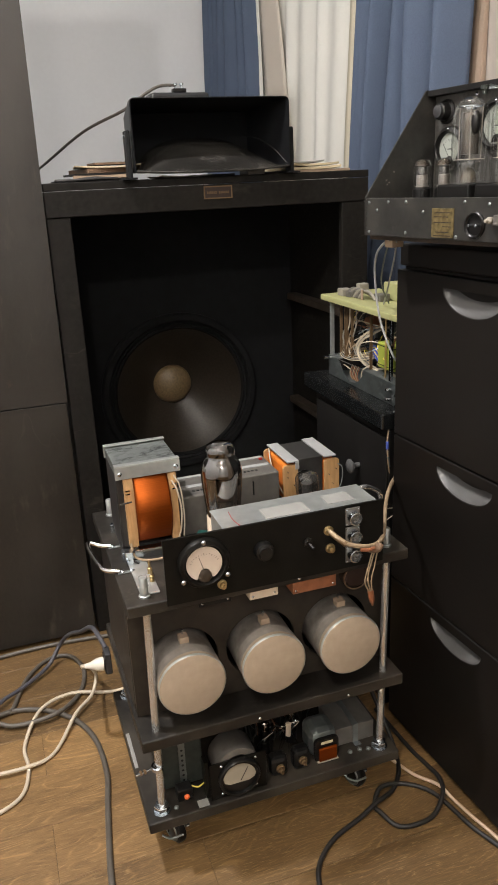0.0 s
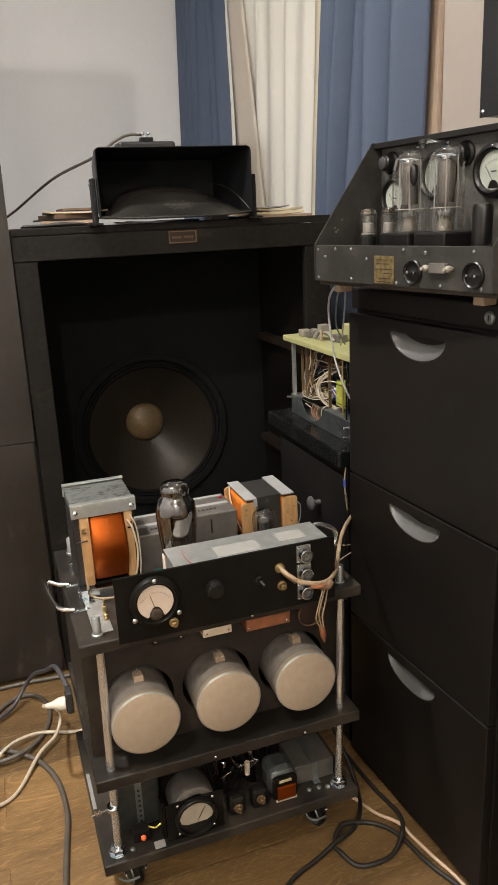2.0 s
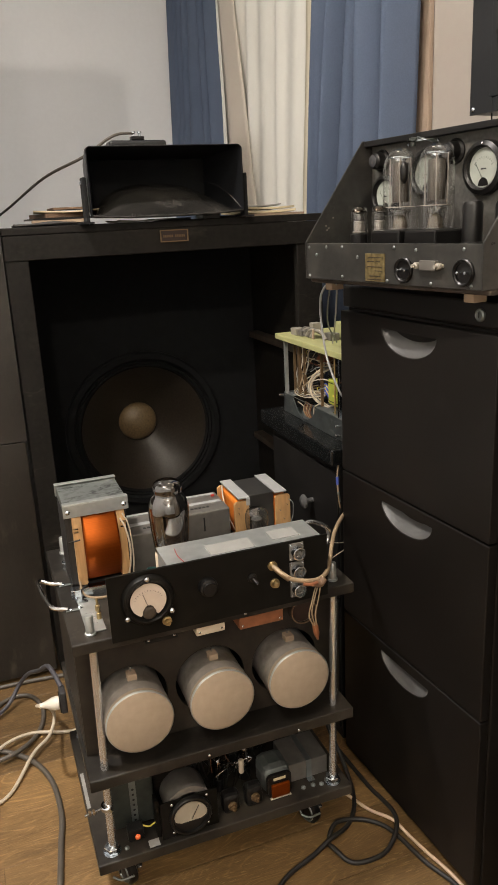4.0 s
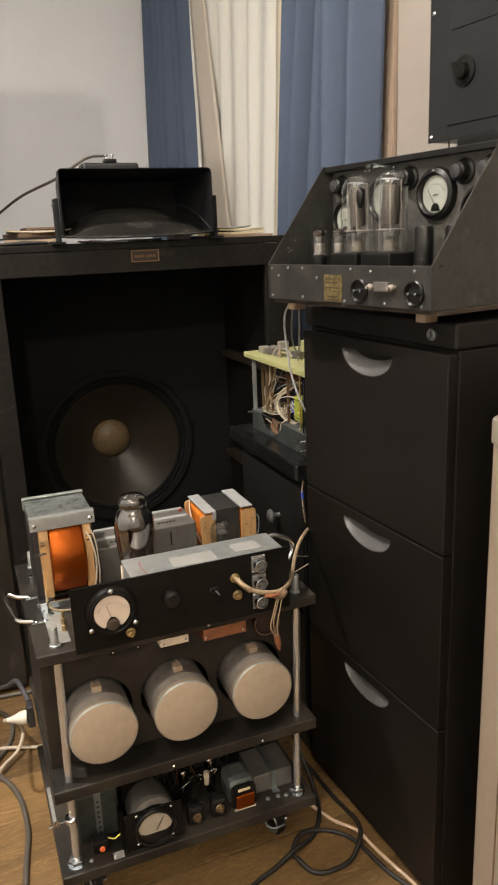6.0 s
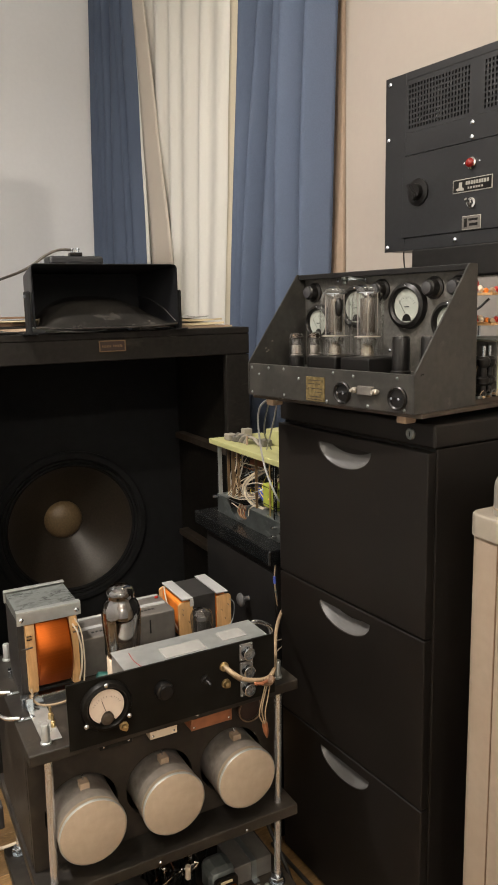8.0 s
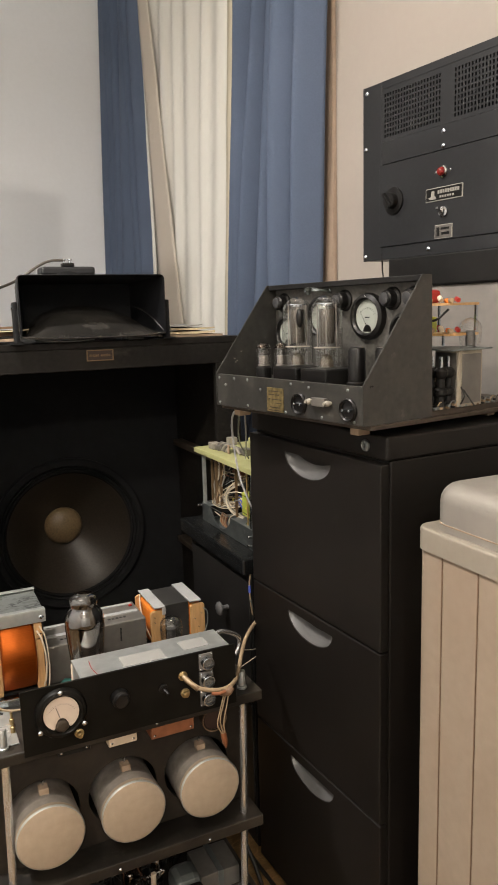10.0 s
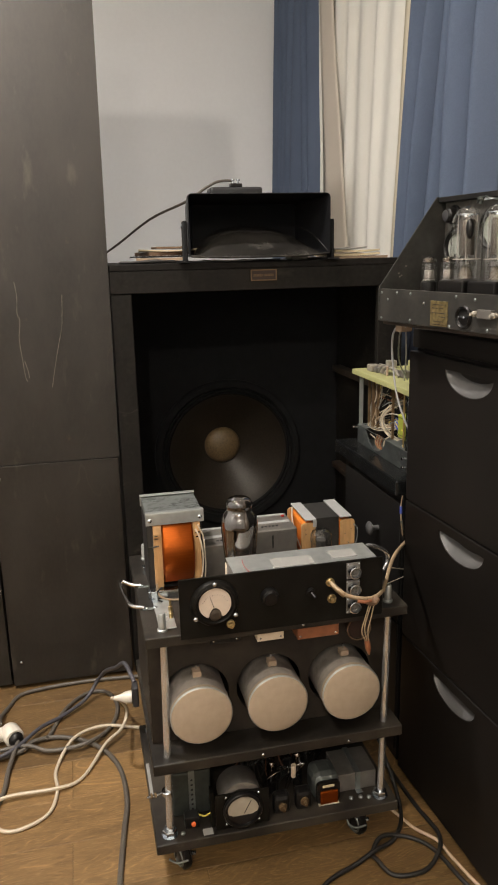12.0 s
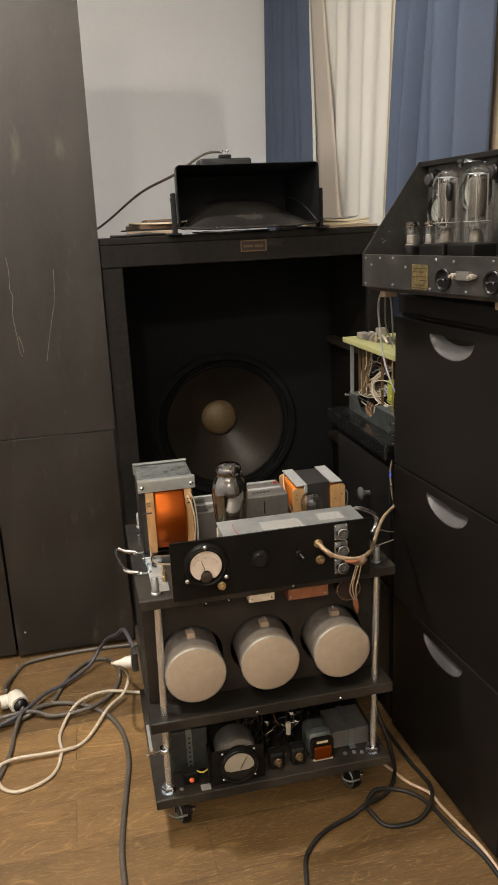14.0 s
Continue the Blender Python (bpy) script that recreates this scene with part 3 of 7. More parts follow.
def curtain(y0, y1, mat, label, widths, depth, seed, off=0.10, lean=(0.0, 0.0), sharp=0.7, bottom=0.03, ends=(0.75, 0.75)):
    """Cloth hanging along the window wall in uneven pleats, round in front and tight behind, given a thickness."""
    rng = random.Random(seed)
    pleats = len(widths)
    stops = [sum(widths[:k]) / sum(widths) for k in range(pleats + 1)]
    deep = [rng.uniform(0.75, 1.0) for _ in widths]
    sway = [rng.uniform(0, 6.28) for _ in widths]
    own = bmesh.new()
    nx, nz = pleats * 24, 22
    grid = []
    for j in range(nz + 1):
        z = bottom + (TOP_Z - 0.03 - bottom) * j / nz
        row = []
        for i in range(nx + 1):
            u = i / nx
            k = max(q for q in range(pleats) if stops[q] <= u + 1e-9)
            v = (u - stops[k]) / (stops[k + 1] - stops[k])
            v = min(1.0, max(0.0, v + 0.05 * math.sin(math.pi * v) * math.sin(1.9 * z + sway[k])))
            f = math.sin(math.pi * v) ** sharp * deep[k] * (0.88 + 0.12 * math.sin(2.3 * z + sway[k]))
            if (k == 0 and v < 0.5) or (k == pleats - 1 and v > 0.5):
                e = ends[0] if k == 0 and v < 0.5 else ends[1]
                f = deep[k] * (e + (1 - e) * math.sin(math.pi * v))
            f += 0.06 * math.sin(9 * u + 1.3 * z + seed) + 0.03 * math.sin(31 * u + 4.1 * z)
            y = y0 + (y1 - y0) * u + 0.005 * math.sin(2.1 * z + 7 * u + seed) * min(1, 8 * u, 8 * (1 - u))
            y += (lean[0] * (1 - u) + lean[1] * u) * (z - 1.6)
            row.append(own.verts.new((wall_x(y, off - 0.4 * depth + depth * f), y, z)))
        grid.append(row)
    for j in range(nz):
        for i in range(nx):
            own.faces.new((grid[j][i], grid[j][i + 1], grid[j + 1][i + 1], grid[j + 1][i]))
    ob = part("curtain", own, mat)
    smooth(ob, 180)
    so = ob.modifiers.new("thickness", "SOLIDIFY")
    so.thickness = 0.003
    return tagged(ob, label, "curtain")


def hem(parent, y0, y1, lean, off, mat, label):
    """A flat turned edge of the cloth with a slight waviness."""
    own = bmesh.new()
    grid = []
    for j in range(41):
        z = 0.04 + (TOP_Z - 0.08) * j / 40
        row = []
        for i in range(7):
            u = i / 6
            y = y0 + (y1 - y0) * u + (lean[0] * (1 - u) + lean[1] * u) * (z - 1.6)
            row.append(own.verts.new((wall_x(y, off + 0.006 * (1 - u) + 0.0015 * math.sin(3 * u + 2.7 * z) + 0.001 * math.sin(11 * z)), y, z)))
        grid.append(row)
    for a, b in zip(grid, grid[1:]):
        for i in range(6):
            own.faces.new((a[i], a[i + 1], b[i + 1], b[i]))
    ob = smooth(part("hem", own, mat, parent, label), 180)
    so = ob.modifiers.new("thickness", "SOLIDIFY")
    so.thickness = 0.003


blue = curtain(3.493, 2.994, M_BLUE, "blue cloth curtain hanging in narrow folds", (1.2, 0.8, 1.3, 0.9, 1.5), 0.055, 3, off=0.068, lean=(-0.093, 0.021), sharp=0.6, ends=(1.25, 0.25))
hem(blue, 2.998, 2.978, (0.021, 0.026), 0.0605, M_VOILE, "white edge of the curtain")
cream = curtain(3.12, 2.24, M_VOILE, "cream inner curtain hanging in soft folds", (1.6, 1.3, 1.0, 1.4, 0.9, 1.3, 1.2), 0.019, 12, off=0.046, lean=(-0.06, -0.10), sharp=2.0)
hem(cream, 2.955, 2.792, (0.08, 0.165), 0.0615, M_LINING, "grey-beige turned edge of the cream curtain")
hem(cream, 2.325, 2.222, (-0.083, -0.114), 0.060, M_HEM, "plain cream hem along the curtain edge")
curtain(2.208, 1.778, M_BLUE, "wide blue cloth curtain hanging in deep folds", (1.2, 0.7, 1.3, 1.5, 1.1), 0.15, 9, off=0.068, lean=(-0.114, -0.067), sharp=0.55, ends=(0.70, 0.22))

# ---- bass loudspeaker with open front ----
SY = 1.82
spk = thing("bass_loudspeaker", pose(0.2, SY, 0), "large black wooden bass loudspeaker with a deep open front", "loudspeaker")
W, H_, D_ = 0.812, 1.162, 0.72
TB = H_ - 0.075
part("front_stile", box((0.001, 0, 0.0), (0.055, 0.022, TB - 0.001), 0.002), M_SPK, spk)
part("front_stile", box((W - 0.073, 0, 0.0), (W, 0.022, TB - 0.001), 0.002), M_SPK, spk)
part("front_rail", box((0.001, -0.002, TB), (W, 0.022, H_ - 0.018), 0.002), M_SPK, spk)
part("bottom_rail", box((0.057, 0.004, 0.0), (W - 0.075, 0.022, 0.09), 0.002), M_SPK, spk)
part("side_panel", box((0.001, 0.024, 0.0), (0.019, D_, H_ - 0.019)), M_SPK, spk)
part("side_panel", box((W - 0.018, 0.024, 0.0), (W, D_, H_ - 0.019)), M_SPK, spk)
part("top_panel", box((0.001, -0.003, H_ - 0.0175), (W, D_, H_), 0.002), M_SPK, spk)
part("bottom_panel", box((0.020, 0.024, 0.0), (W - 0.019, D_, 0.02)), M_SPK, spk)
part("back_panel", box((0.020, D_ - 0.02, 0.02), (W - 0.019, D_, H_ - 0.02)), M_INNER, spk)
# battens are paler than the box, light on them put into the colour
for z in (0.448, 0.792):
    part("batten", box((W - 0.052, 0.03, z - 0.01), (W - 0.019, 0.455, z + 0.01), 0.002), M_BASE, spk)
wc = Vector((0.395, 0.50, 0.508))
part("baffle", holed_plate(0.020, W - 0.019, 0.02, H_ - 0.02, 0.501, [circle(wc.x, wc.z, 0.232, 64)], 0.02), M_INNER, spk)
smooth(part("basket_ring", turned([(0.258, -0.001), (0.258, 0.012), (0.251, 0.018), (0.236, 0.018), (0.229, 0.008), (0.229, -0.001)], wc, (0, -1, 0), 72), M_INNER, spk))
smooth(part("surround", turned([(0.2295, 0.006), (0.224, 0.015), (0.218, 0.009), (0.213, 0.016), (0.207, 0.006)], wc, (0, -1, 0), 72), M_INNER, spk), 80)
cone_prof = [(0.207 - 0.143 * k / 12, 0.006 - 0.122 * (k / 12) ** 0.92) for k in range(13)]
smooth(part("cone", turned(cone_prof, wc, (0, -1, 0), 72), M_CONE, spk, "dark paper cone"), 80)
cap_prof = [(0.0655 * math.cos(a * 1.5708 / 9), -0.115 + 0.036 * math.sin(a * 1.5708 / 9)) for a in range(9)] + [(0, -0.079)]
smooth(part("dust_cap", turned(cap_prof, wc, (0, -1, 0), 48), M_CAP, spk, "brown domed dust cap"), 80)
bx, bz = 0.372, 1.140
badge = part("badge", box((bx, -0.006, bz - 0.029), (bx + 0.071, -0.003, bz), 0.001), M_BADGE, spk, "small brass-framed maker's badge")
for lo, hi in (((bx, -0.009, bz - 0.0025), (bx + 0.071, -0.006, bz)), ((bx, -0.009, bz - 0.029), (bx + 0.071, -0.006, bz - 0.0265)),
               ((bx, -0.009, bz - 0.0265), (bx + 0.0025, -0.006, bz - 0.0025)), ((bx + 0.0685, -0.009, bz - 0.0265), (bx + 0.071, -0.006, bz - 0.0025))):
    part("badge_rim", box(lo, hi), M_BRASSD, badge)
for k in range(13):
    if k != 6:
        part("letter_bar", box((bx + 0.008 + k * 0.0043, -0.0072, bz - 0.018), (bx + 0.0105 + k * 0.0043, -0.006, bz - 0.012)), M_BRASSD, badge)

# ---- tall dark cabinet beside it ----
tall = thing("tall_cabinet", pose(0, 1.816, 0), "tall dark grey shallow wooden cabinet with scratched painted panels", "cabinet")
TALL = 2.18
part("lower_panel", box((-0.139, 0, 0.012), (0.192, 0.024, 0.655), 0.002), M_BOARD, tall)
part("upper_panel", prism([(-0.36, 0.658), (0.195, 0.658), (0.208, TALL), (-0.36, TALL)], -0.003, 0.024, "y"), M_BOARD, tall)
part("side_panel", box((0.172, 0.025, 0.012), (0.190, 0.09, TALL - 0.002)), M_BOARD, tall)
part("plinth", box((-0.8, 0.035, 0.0), (0.168, 0.09, 0.0115)), M_BLACK, tall)
part("side_board", box((-0.80, 0.012, 0.012), (-0.146, 0.03, 0.655), 0.002), M_BOARD, tall)
part("upper_board", box((-0.80, 0.012, 0.658), (-0.365, 0.03, TALL), 0.002), M_BOARD, tall)
part("back_panel", box((-0.80, 0.076, 0.012), (0.171, 0.09, TALL - 0.018)), M_BOARD, tall)
for x, z in ((-0.118, 0.62), (-0.113, 0.70), (-0.113, 0.085)):
    smooth(part("screw", screw((x, -0.003, z), (0, -1, 0), 0.004), M_STEEL, tall))
part("top_panel", box((-0.80, 0.0315, TALL - 0.018), (0.1715, 0.09, TALL - 0.002)), M_BOARD, tall)
for line in ([(-0.033, 1.126), (-0.030, 1.09), (-0.033, 1.05), (-0.028, 1.03), (-0.034, 0.986), (-0.031, 0.94), (-0.027, 0.888), (-0.022, 0.876)],
             [(0.080, 1.092), (0.077, 1.05), (0.073, 1.010), (0.064, 0.975), (0.055, 0.939), (0.046, 0.90), (0.037, 0.858)],
             [(-0.026, 0.93), (-0.020, 0.905), (-0.018, 0.885)]):
    part("scratch", tube([(x, 1.8128 - 1.816, z) for x, z in line], 0.0009, 5, 5), M_SCRATCH, tall, "thin pale scratch")

# ---- horn ----
horn = thing("horn_loudspeaker", pose(0.597, 1.79, 1.1625), "black midrange horn on brackets standing on the bass cabinet", "loudspeaker")


own = bmesh.new()
inner, outer = [], []
for y, g, h in ((0.0, 0.0, 0.0), (0.004, -0.002, -0.001), (0.08, -0.014, -0.005), (0.15, -0.027, -0.010), (0.205, -0.036, -0.014)):
    inner.append([own.verts.new((x, y, z)) for x, z in rounded(-0.188 - g, 0.188 + g, 0.014 - g * 0.1, 0.168 + h, 0.008)])
for y, g in ((0.0, 0.0016), (0.004, 0.0022), (0.02, 0.002), (0.212, -0.022)):
    outer.append([own.verts.new((x, y, z)) for x, z in rounded(-0.188 - g, 0.188 + g, 0.014 - min(g, 0.006), 0.168 + max(g, -0.012), 0.012)])
for loops in (inner, outer, [inner[0], outer[0]]):
    for a, b in zip(loops, loops[1:]):
        for k in range(len(a)):
            own.faces.new((a[k], a[(k + 1) % len(a)], b[(k + 1) % len(a)], b[k]))
bmesh.ops.recalc_face_normals(own, faces=own.faces)
smooth(part("flare", own, M_HORN, horn), 50)
# added plate closing the flare, its colour holds the throat's shade
part("throat_wall", box((-0.158, 0.2045, 0.018), (0.158, 0.2075, 0.156)), M_THROAT, horn)
own = bmesh.new()
grid = []
for i in range(33):
    u = -1 + 2 * i / 32
    row_ = []
    for j in range(13):
        v = j / 12
        x = u * (0.187 - 0.033 * v)
        z = 0.0145 + 0.080 * max(0.0, 1 - abs(u) ** 3.0) ** 0.75 * math.sin(v * math.pi / 2) ** 0.85 - 0.004 * (1 - u * u) * (1 - v)
        row_.append(own.verts.new((x, 0.002 + v * 0.195, z)))
    grid.append(row_)
for i in range(32):
    for j in range(12):
        own.faces.new((grid[i][j], grid[i + 1][j], grid[i + 1][j + 1], grid[i][j + 1]))
bmesh.ops.recalc_face_normals(own, faces=own.faces)
smooth(part("lower_lip", own, M_LIP, horn, "glossy curved lower lip of the horn"), 80)
part("lip_bead", tube([(-0.186, 0.000, 0.016), (-0.12, -0.003, 0.012), (-0.04, -0.005, 0.0105), (0.04, -0.005, 0.0105), (0.12, -0.003, 0.012), (0.186, 0.000, 0.016)], 0.0030, 8), M_LIP, horn, "rolled glossy edge of the lower lip")
part("seam_bead", tube([(0.128, 0.150, 0.092), (0.146, 0.100, 0.083), (0.166, 0.050, 0.058), (0.184, 0.006, 0.022)], 0.0010, 6), M_LIP, horn)
smooth(part("neck", turned([(0.06, 0), (0.05, 0.006), (0.048, 0.012)], (-0.01, 0.2078, 0.105), (0, 1, 0), 32), M_HORN, horn), 60)
for sx in (-1, 1):
    part("bracket", box((sx * 0.198 - 0.005, 0.008, 0.0), (sx * 0.198 + 0.005, 0.045, 0.104), 0.003), M_INNER, horn)
    part("bracket_foot", box((sx * 0.200 - 0.016, 0.003, 0.0), (sx * 0.200 + 0.016, 0.06, 0.004)), M_INNER, horn)
    smooth(part("bracket_bolt", screw((sx * 0.2032, 0.025, 0.09), (sx, 0, 0), 0.006), M_STEEL, horn))
smooth(part("driver", turned([(0, 0), (0.066, 0), (0.073, 0.006), (0.073, 0.060), (0.066, 0.066), (0, 0.066)], (-0.018, 0.215, 0.118), (0, 1, 0), 40), M_HORN, horn))
part("driver_cap", box((-0.090, 0.222, 0.180), (0.062, 0.290, 0.204), 0.007), M_RACK, horn)
part("terminal_block", box((-0.030, 0.228, 0.2042), (0.004, 0.252, 0.214), 0.002), M_KNOB, horn)
for x in (-0.022, -0.006):
    smooth(part("terminal", turned([(0.003, 0), (0.003, 0.008), (0.006, 0.009), (0.006, 0.013), (0, 0.013)], (x, 0.24, 0.213), (0, 0, 1), 12), M_STEEL, horn))
part("driver_lead", tube([(-0.02, 0.24, 0.222), (-0.06, 0.235, 0.220), (-0.095, 0.23, 0.206), (-0.16, 0.228, 0.165), (-0.25, 0.36, 0.125), (-0.345, 0.60, 0.052), (-0.40, 0.70, 0.02), (-0.46, 0.72, 0.006)], 0.0036, 8), M_CABLE, horn)

# ---- papers and sleeves on top ----
rng = random.Random(11)


def sheet(x, y, w, d, z, t, mat, lab, turn, curl=0.0):
    """Flat stack of paper with slightly lifted corners."""
    own = box((-w / 2, -d / 2, 0), (w / 2, d / 2, t))
    bmesh.ops.subdivide_edges(own, edges=own.edges[:], cuts=4, use_grid_fill=True)
    for v in own.verts:
        r = max(0.0, abs(v.co.x) / (w / 2) + abs(v.co.y) / (d / 2) - 1.0)
        v.co.z += curl * r * r + (0.0004 * math.sin(40 * v.co.x + 50 * v.co.y) + 0.0004 if curl else 0)
    ob = part("paper_sleeve", own, mat)
    ob.matrix_world = pose(x + w / 2, y + d / 2, 1.1622 + z, 0, 0, turn)
    return tagged(ob, lab + " lying on the loudspeaker", "paper")


for x, y, w, d, z, t, mat, lab, turn, curl in (
        (0.250, 1.845, 0.16, 0.20, 0, 0.005, M_BLACK, "flat black sleeve", 6, 0.0), (0.290, 1.87, 0.13, 0.17, 0.0055, 0.007, M_SLEEVE, "worn brown card sleeve", -9, 0.002),
        (0.278, 1.90, 0.15, 0.15, 0.0150, 0.004, M_BLACK, "flat black sleeve", 4, 0.0), (0.300, 1.91, 0.11, 0.14, 0.0195, 0.010, M_BROWNC, "stack of brown card", 12, 0.0),
        (0.292, 1.90, 0.16, 0.13, 0.0300, 0.003, M_PAPERY, "loose yellowed sheet", -5, 0.004), (0.335, 1.93, 0.09, 0.10, 0.0380, 0.005, M_BROWNC, "small brown card box", 3, 0.0),
        (0.465, 1.825, 0.13, 0.09, 0, 0.003, M_PAPER, "creased white paper sheet", 11, 0.003), (0.585, 1.84, 0.08, 0.08, 0, 0.005, M_BLACK, "flat black sleeve", -8, 0.0),
        (0.690, 1.835, 0.045, 0.05, 0, 0.010, M_GREYTX, "small grey metal box", 5, 0.0), (0.720, 1.85, 0.06, 0.05, 0, 0.005, M_BLACK, "flat black sleeve", 17, 0.0),
        (0.815, 1.86, 0.16, 0.28, 0, 0.006, M_SLEEVE, "worn brown card sleeve", 3, 0.0), (0.830, 1.89, 0.15, 0.25, 0.0065, 0.006, M_PAPERY, "stack of yellowed paper", -6, 0.003),
        (0.850, 1.96, 0.14, 0.24, 0.0165, 0.005, M_PAPERY, "stack of yellowed paper", 5, 0.003), (0.860, 2.03, 0.13, 0.19, 0.0255, 0.003, M_PAPER, "white paper sheets", -3, 0.004)):
    sheet(x, y, w, d, z, t, mat, lab, turn, curl)
loop = thing("coiled_lead", pose(0.30, 1.85, 1.1622), "thin black lead coiled in front of the papers", "cable")
wpart("wire", tube([(0.36, 1.84, 1.1665), (0.32, 1.838, 1.170), (0.275, 1.842, 1.1665), (0.245, 1.850, 1.1665), (0.235, 1.838, 1.1665), (0.27, 1.832, 1.1665), (0.335, 1.832, 1.1680), (0.375, 1.836, 1.1665)], 0.0032, 8), M_CABLEB, loop, soft=60)

# ---- equipment trolley ----
trolley = thing("equipment_trolley", pose(0.18, 1.018, 0), "black three-shelf trolley on castors with threaded steel rods", "trolley")
TX0, TX1, TY0, TY1 = 0.184, 0.675, 1.018, 1.405
for name, z0, z1, x0, x1 in (("top_shelf", 0.516, 0.536, TX0, TX1), ("middle_shelf", 0.258, 0.280, TX0, TX1 - 0.004), ("bottom_shelf", 0.086, 0.107, TX0 - 0.003, TX1 - 0.008)):
    wpart(name, box((x0, TY0, z0), (x1, TY1, z1), 0.0025), M_SHELF, trolley)
for x in (0.209, 0.637):
    for y in (1.043, TY1 - 0.028):
        wpart("rod", rod((x + 0.001, y, 0.1075), (x + 0.009, y, 0.5155), 0.0070, 18), M_ROD, trolley, soft=40)
        wpart("rod_cap", turned([(0, 0.034), (0.0058, 0.034), (0.0068, 0.0325), (0.0070, 0.004), (0.0092, 0.003), (0.0092, 0.0), (0, 0)], (x + 0.008, y, 0.5362), (0, 0, 1), 20), M_ALU, trolley, soft=40)
        wpart("washer", turned([(0.016, 0), (0.016, 0.002), (0.0079, 0.0025)], (x, y, 0.1072), (0, 0, 1), 20), M_STEEL, trolley)
        wpart("nut", turned([(0.0079, 0.011), (0.013, 0.0105), (0.0138, 0.009), (0.0138, 0.0)], (x, y, 0.1098), (0, 0, 1), 6), M_STEEL, trolley)
for x in (0.235, 0.60):
    for y in (1.075, 1.35):
        castor = wpart("castor", turned([(0, -0.009), (0.022, -0.009), (0.027, -0.006), (0.028, 0.0), (0.027, 0.006), (0.022, 0.009), (0, 0.009)], (x, y, 0.028), (1, 0.35, 0), 28), M_KNOB, trolley, soft=40)
        wpart("fork", prism([(y - 0.008, 0.0855), (y + 0.016, 0.0855), (y + 0.006, 0.026), (y - 0.004, 0.026)], x - 0.016, x - 0.013, "x"), M_KNOB, castor)
        wpart("fork", prism([(y - 0.020, 0.0855), (y + 0.020, 0.0855), (y + 0.010, 0.026), (y - 0.010, 0.026)], x + 0.013, x + 0.016, "x"), M_KNOB, castor)
        wpart("mount_plate", box((x - 0.025, y - 0.025, 0.080), (x + 0.025, y + 0.025, 0.0858)), M_STEEL, castor)
        wpart("hub_ring", turned([(0.0165, 0.0), (0.0175, 0.002), (0.0205, 0.002), (0.0215, 0.0)], (x - 0.0088, y - 0.0031, 0.028), (-1, -0.35, 0), 28), M_DULL, castor, "bright wheel ring", soft=60)
        wpart("axle_nut", rod((x + 0.012, y, 0.028), (x + 0.026, y - 0.004, 0.028), 0.0045, 10), M_STEEL, castor)
        wpart("brake_lever", tube([(x - 0.030, y - 0.030, 0.050), (x - 0.016, y - 0.040, 0.047), (x + 0.006, y - 0.040, 0.048)], 0.0022, 8), M_DULL, castor, soft=60)
xe = 0.184
pts = [(xe + 0.012, 1.232, 0.5405), (xe - 0.006, 1.240, 0.541), (xe - 0.024, 1.252, 0.545), (xe - 0.029, 1.235, 0.546),
       (xe - 0.024, 1.19, 0.543), (xe - 0.014, 1.148, 0.541), (xe + 0.010, 1.132, 0.5405)]
handle = wpart("side_handle", tube(pts, 0.0038, 10), M_CHROME, trolley, soft=60)
for y in (1.132, 1.232):
    wpart("handle_lug", box((xe + 0.006, y - 0.0036, 0.5362), (xe + 0.036, y + 0.0036, 0.5385), 0.001), M_DULL, handle)
    for k in (0.014, 0.029):
        wpart("lug_screw", screw((xe + k, y, 0.539), (0, 0, 1), 0.0036), M_STEEL, handle)
# board that holds the cans, with round cut-outs
CAN_X, CAN_STEP, CAN_Y, CAN_Z = 0.277, 0.1435, 1.015, 0.371
wpart("can_board", holed_plate(0.1905, 0.660, 0.2802, 0.5158, 1.085, [circle(CAN_X + CAN_STEP * k, CAN_Z, 0.0645, 40) for k in range(3)], 0.014), M_CBOARD, trolley)
wpart("side_board", box((0.190, 1.0995, 0.2802), (0.204, 1.37, 0.5158)), M_SHELF, trolley)
# right board gets a paler brown in place of the light falling on it
wpart("side_board", box((0.658, 1.10, 0.2802), (0.670, 1.37, 0.5158)), M_BASE, trolley)
wpart("rear_board", box((0.216, 1.375, 0.2802), (0.626, 1.385, 0.5158)), M_SHELF, trolley)
for k, (x, y, z) in enumerate(((0.39, 1.017, 0.268), (0.56, 1.017, 0.266), (0.47, 1.017, 0.525))):
    wpart("shelf_screw", screw((x, y, z), (0, -1, 0), 0.003), M_STEEL, trolley)
wpart("edge_label", box((0.1835, 1.16, 0.1072), (0.190, 1.26, 0.1082)), M_PAPER, trolley, "long white paper label")

# cans, each with a wooden tab on top
first = thing("transformer_can", pose(CAN_X, CAN_Y, CAN_Z), "round grey metal transformer can with matt front lid and wooden tab", "transformer", "cans on the trolley")
smooth(part("lid", turned([(0, 0), (0.0535, 0), (0.0562, 0.0012), (0.0575, 0.004), (0.0575, 0.010), (0.0568, 0.0125)], (0, 0, 0), (0, 1, 0), 56), M_CANFACE, first))
smooth(part("body", turned([(0.0563, 0.0125), (0.0558, 0.030), (0.0568, 0.033), (0.0558, 0.036), (0.0555, 0.150), (0, 0.150)], (0, 0, 0), (0, 1, 0), 56), M_CAN, first))
part("rim", turned([(0.0560, 0.0002), (0.0574, 0.0016), (0.0579, 0.0030), (0.0579, 0.0038), (0.0572, 0.0044)], (0, 0, 0), (0, 1, 0), 56), M_ALU, first)
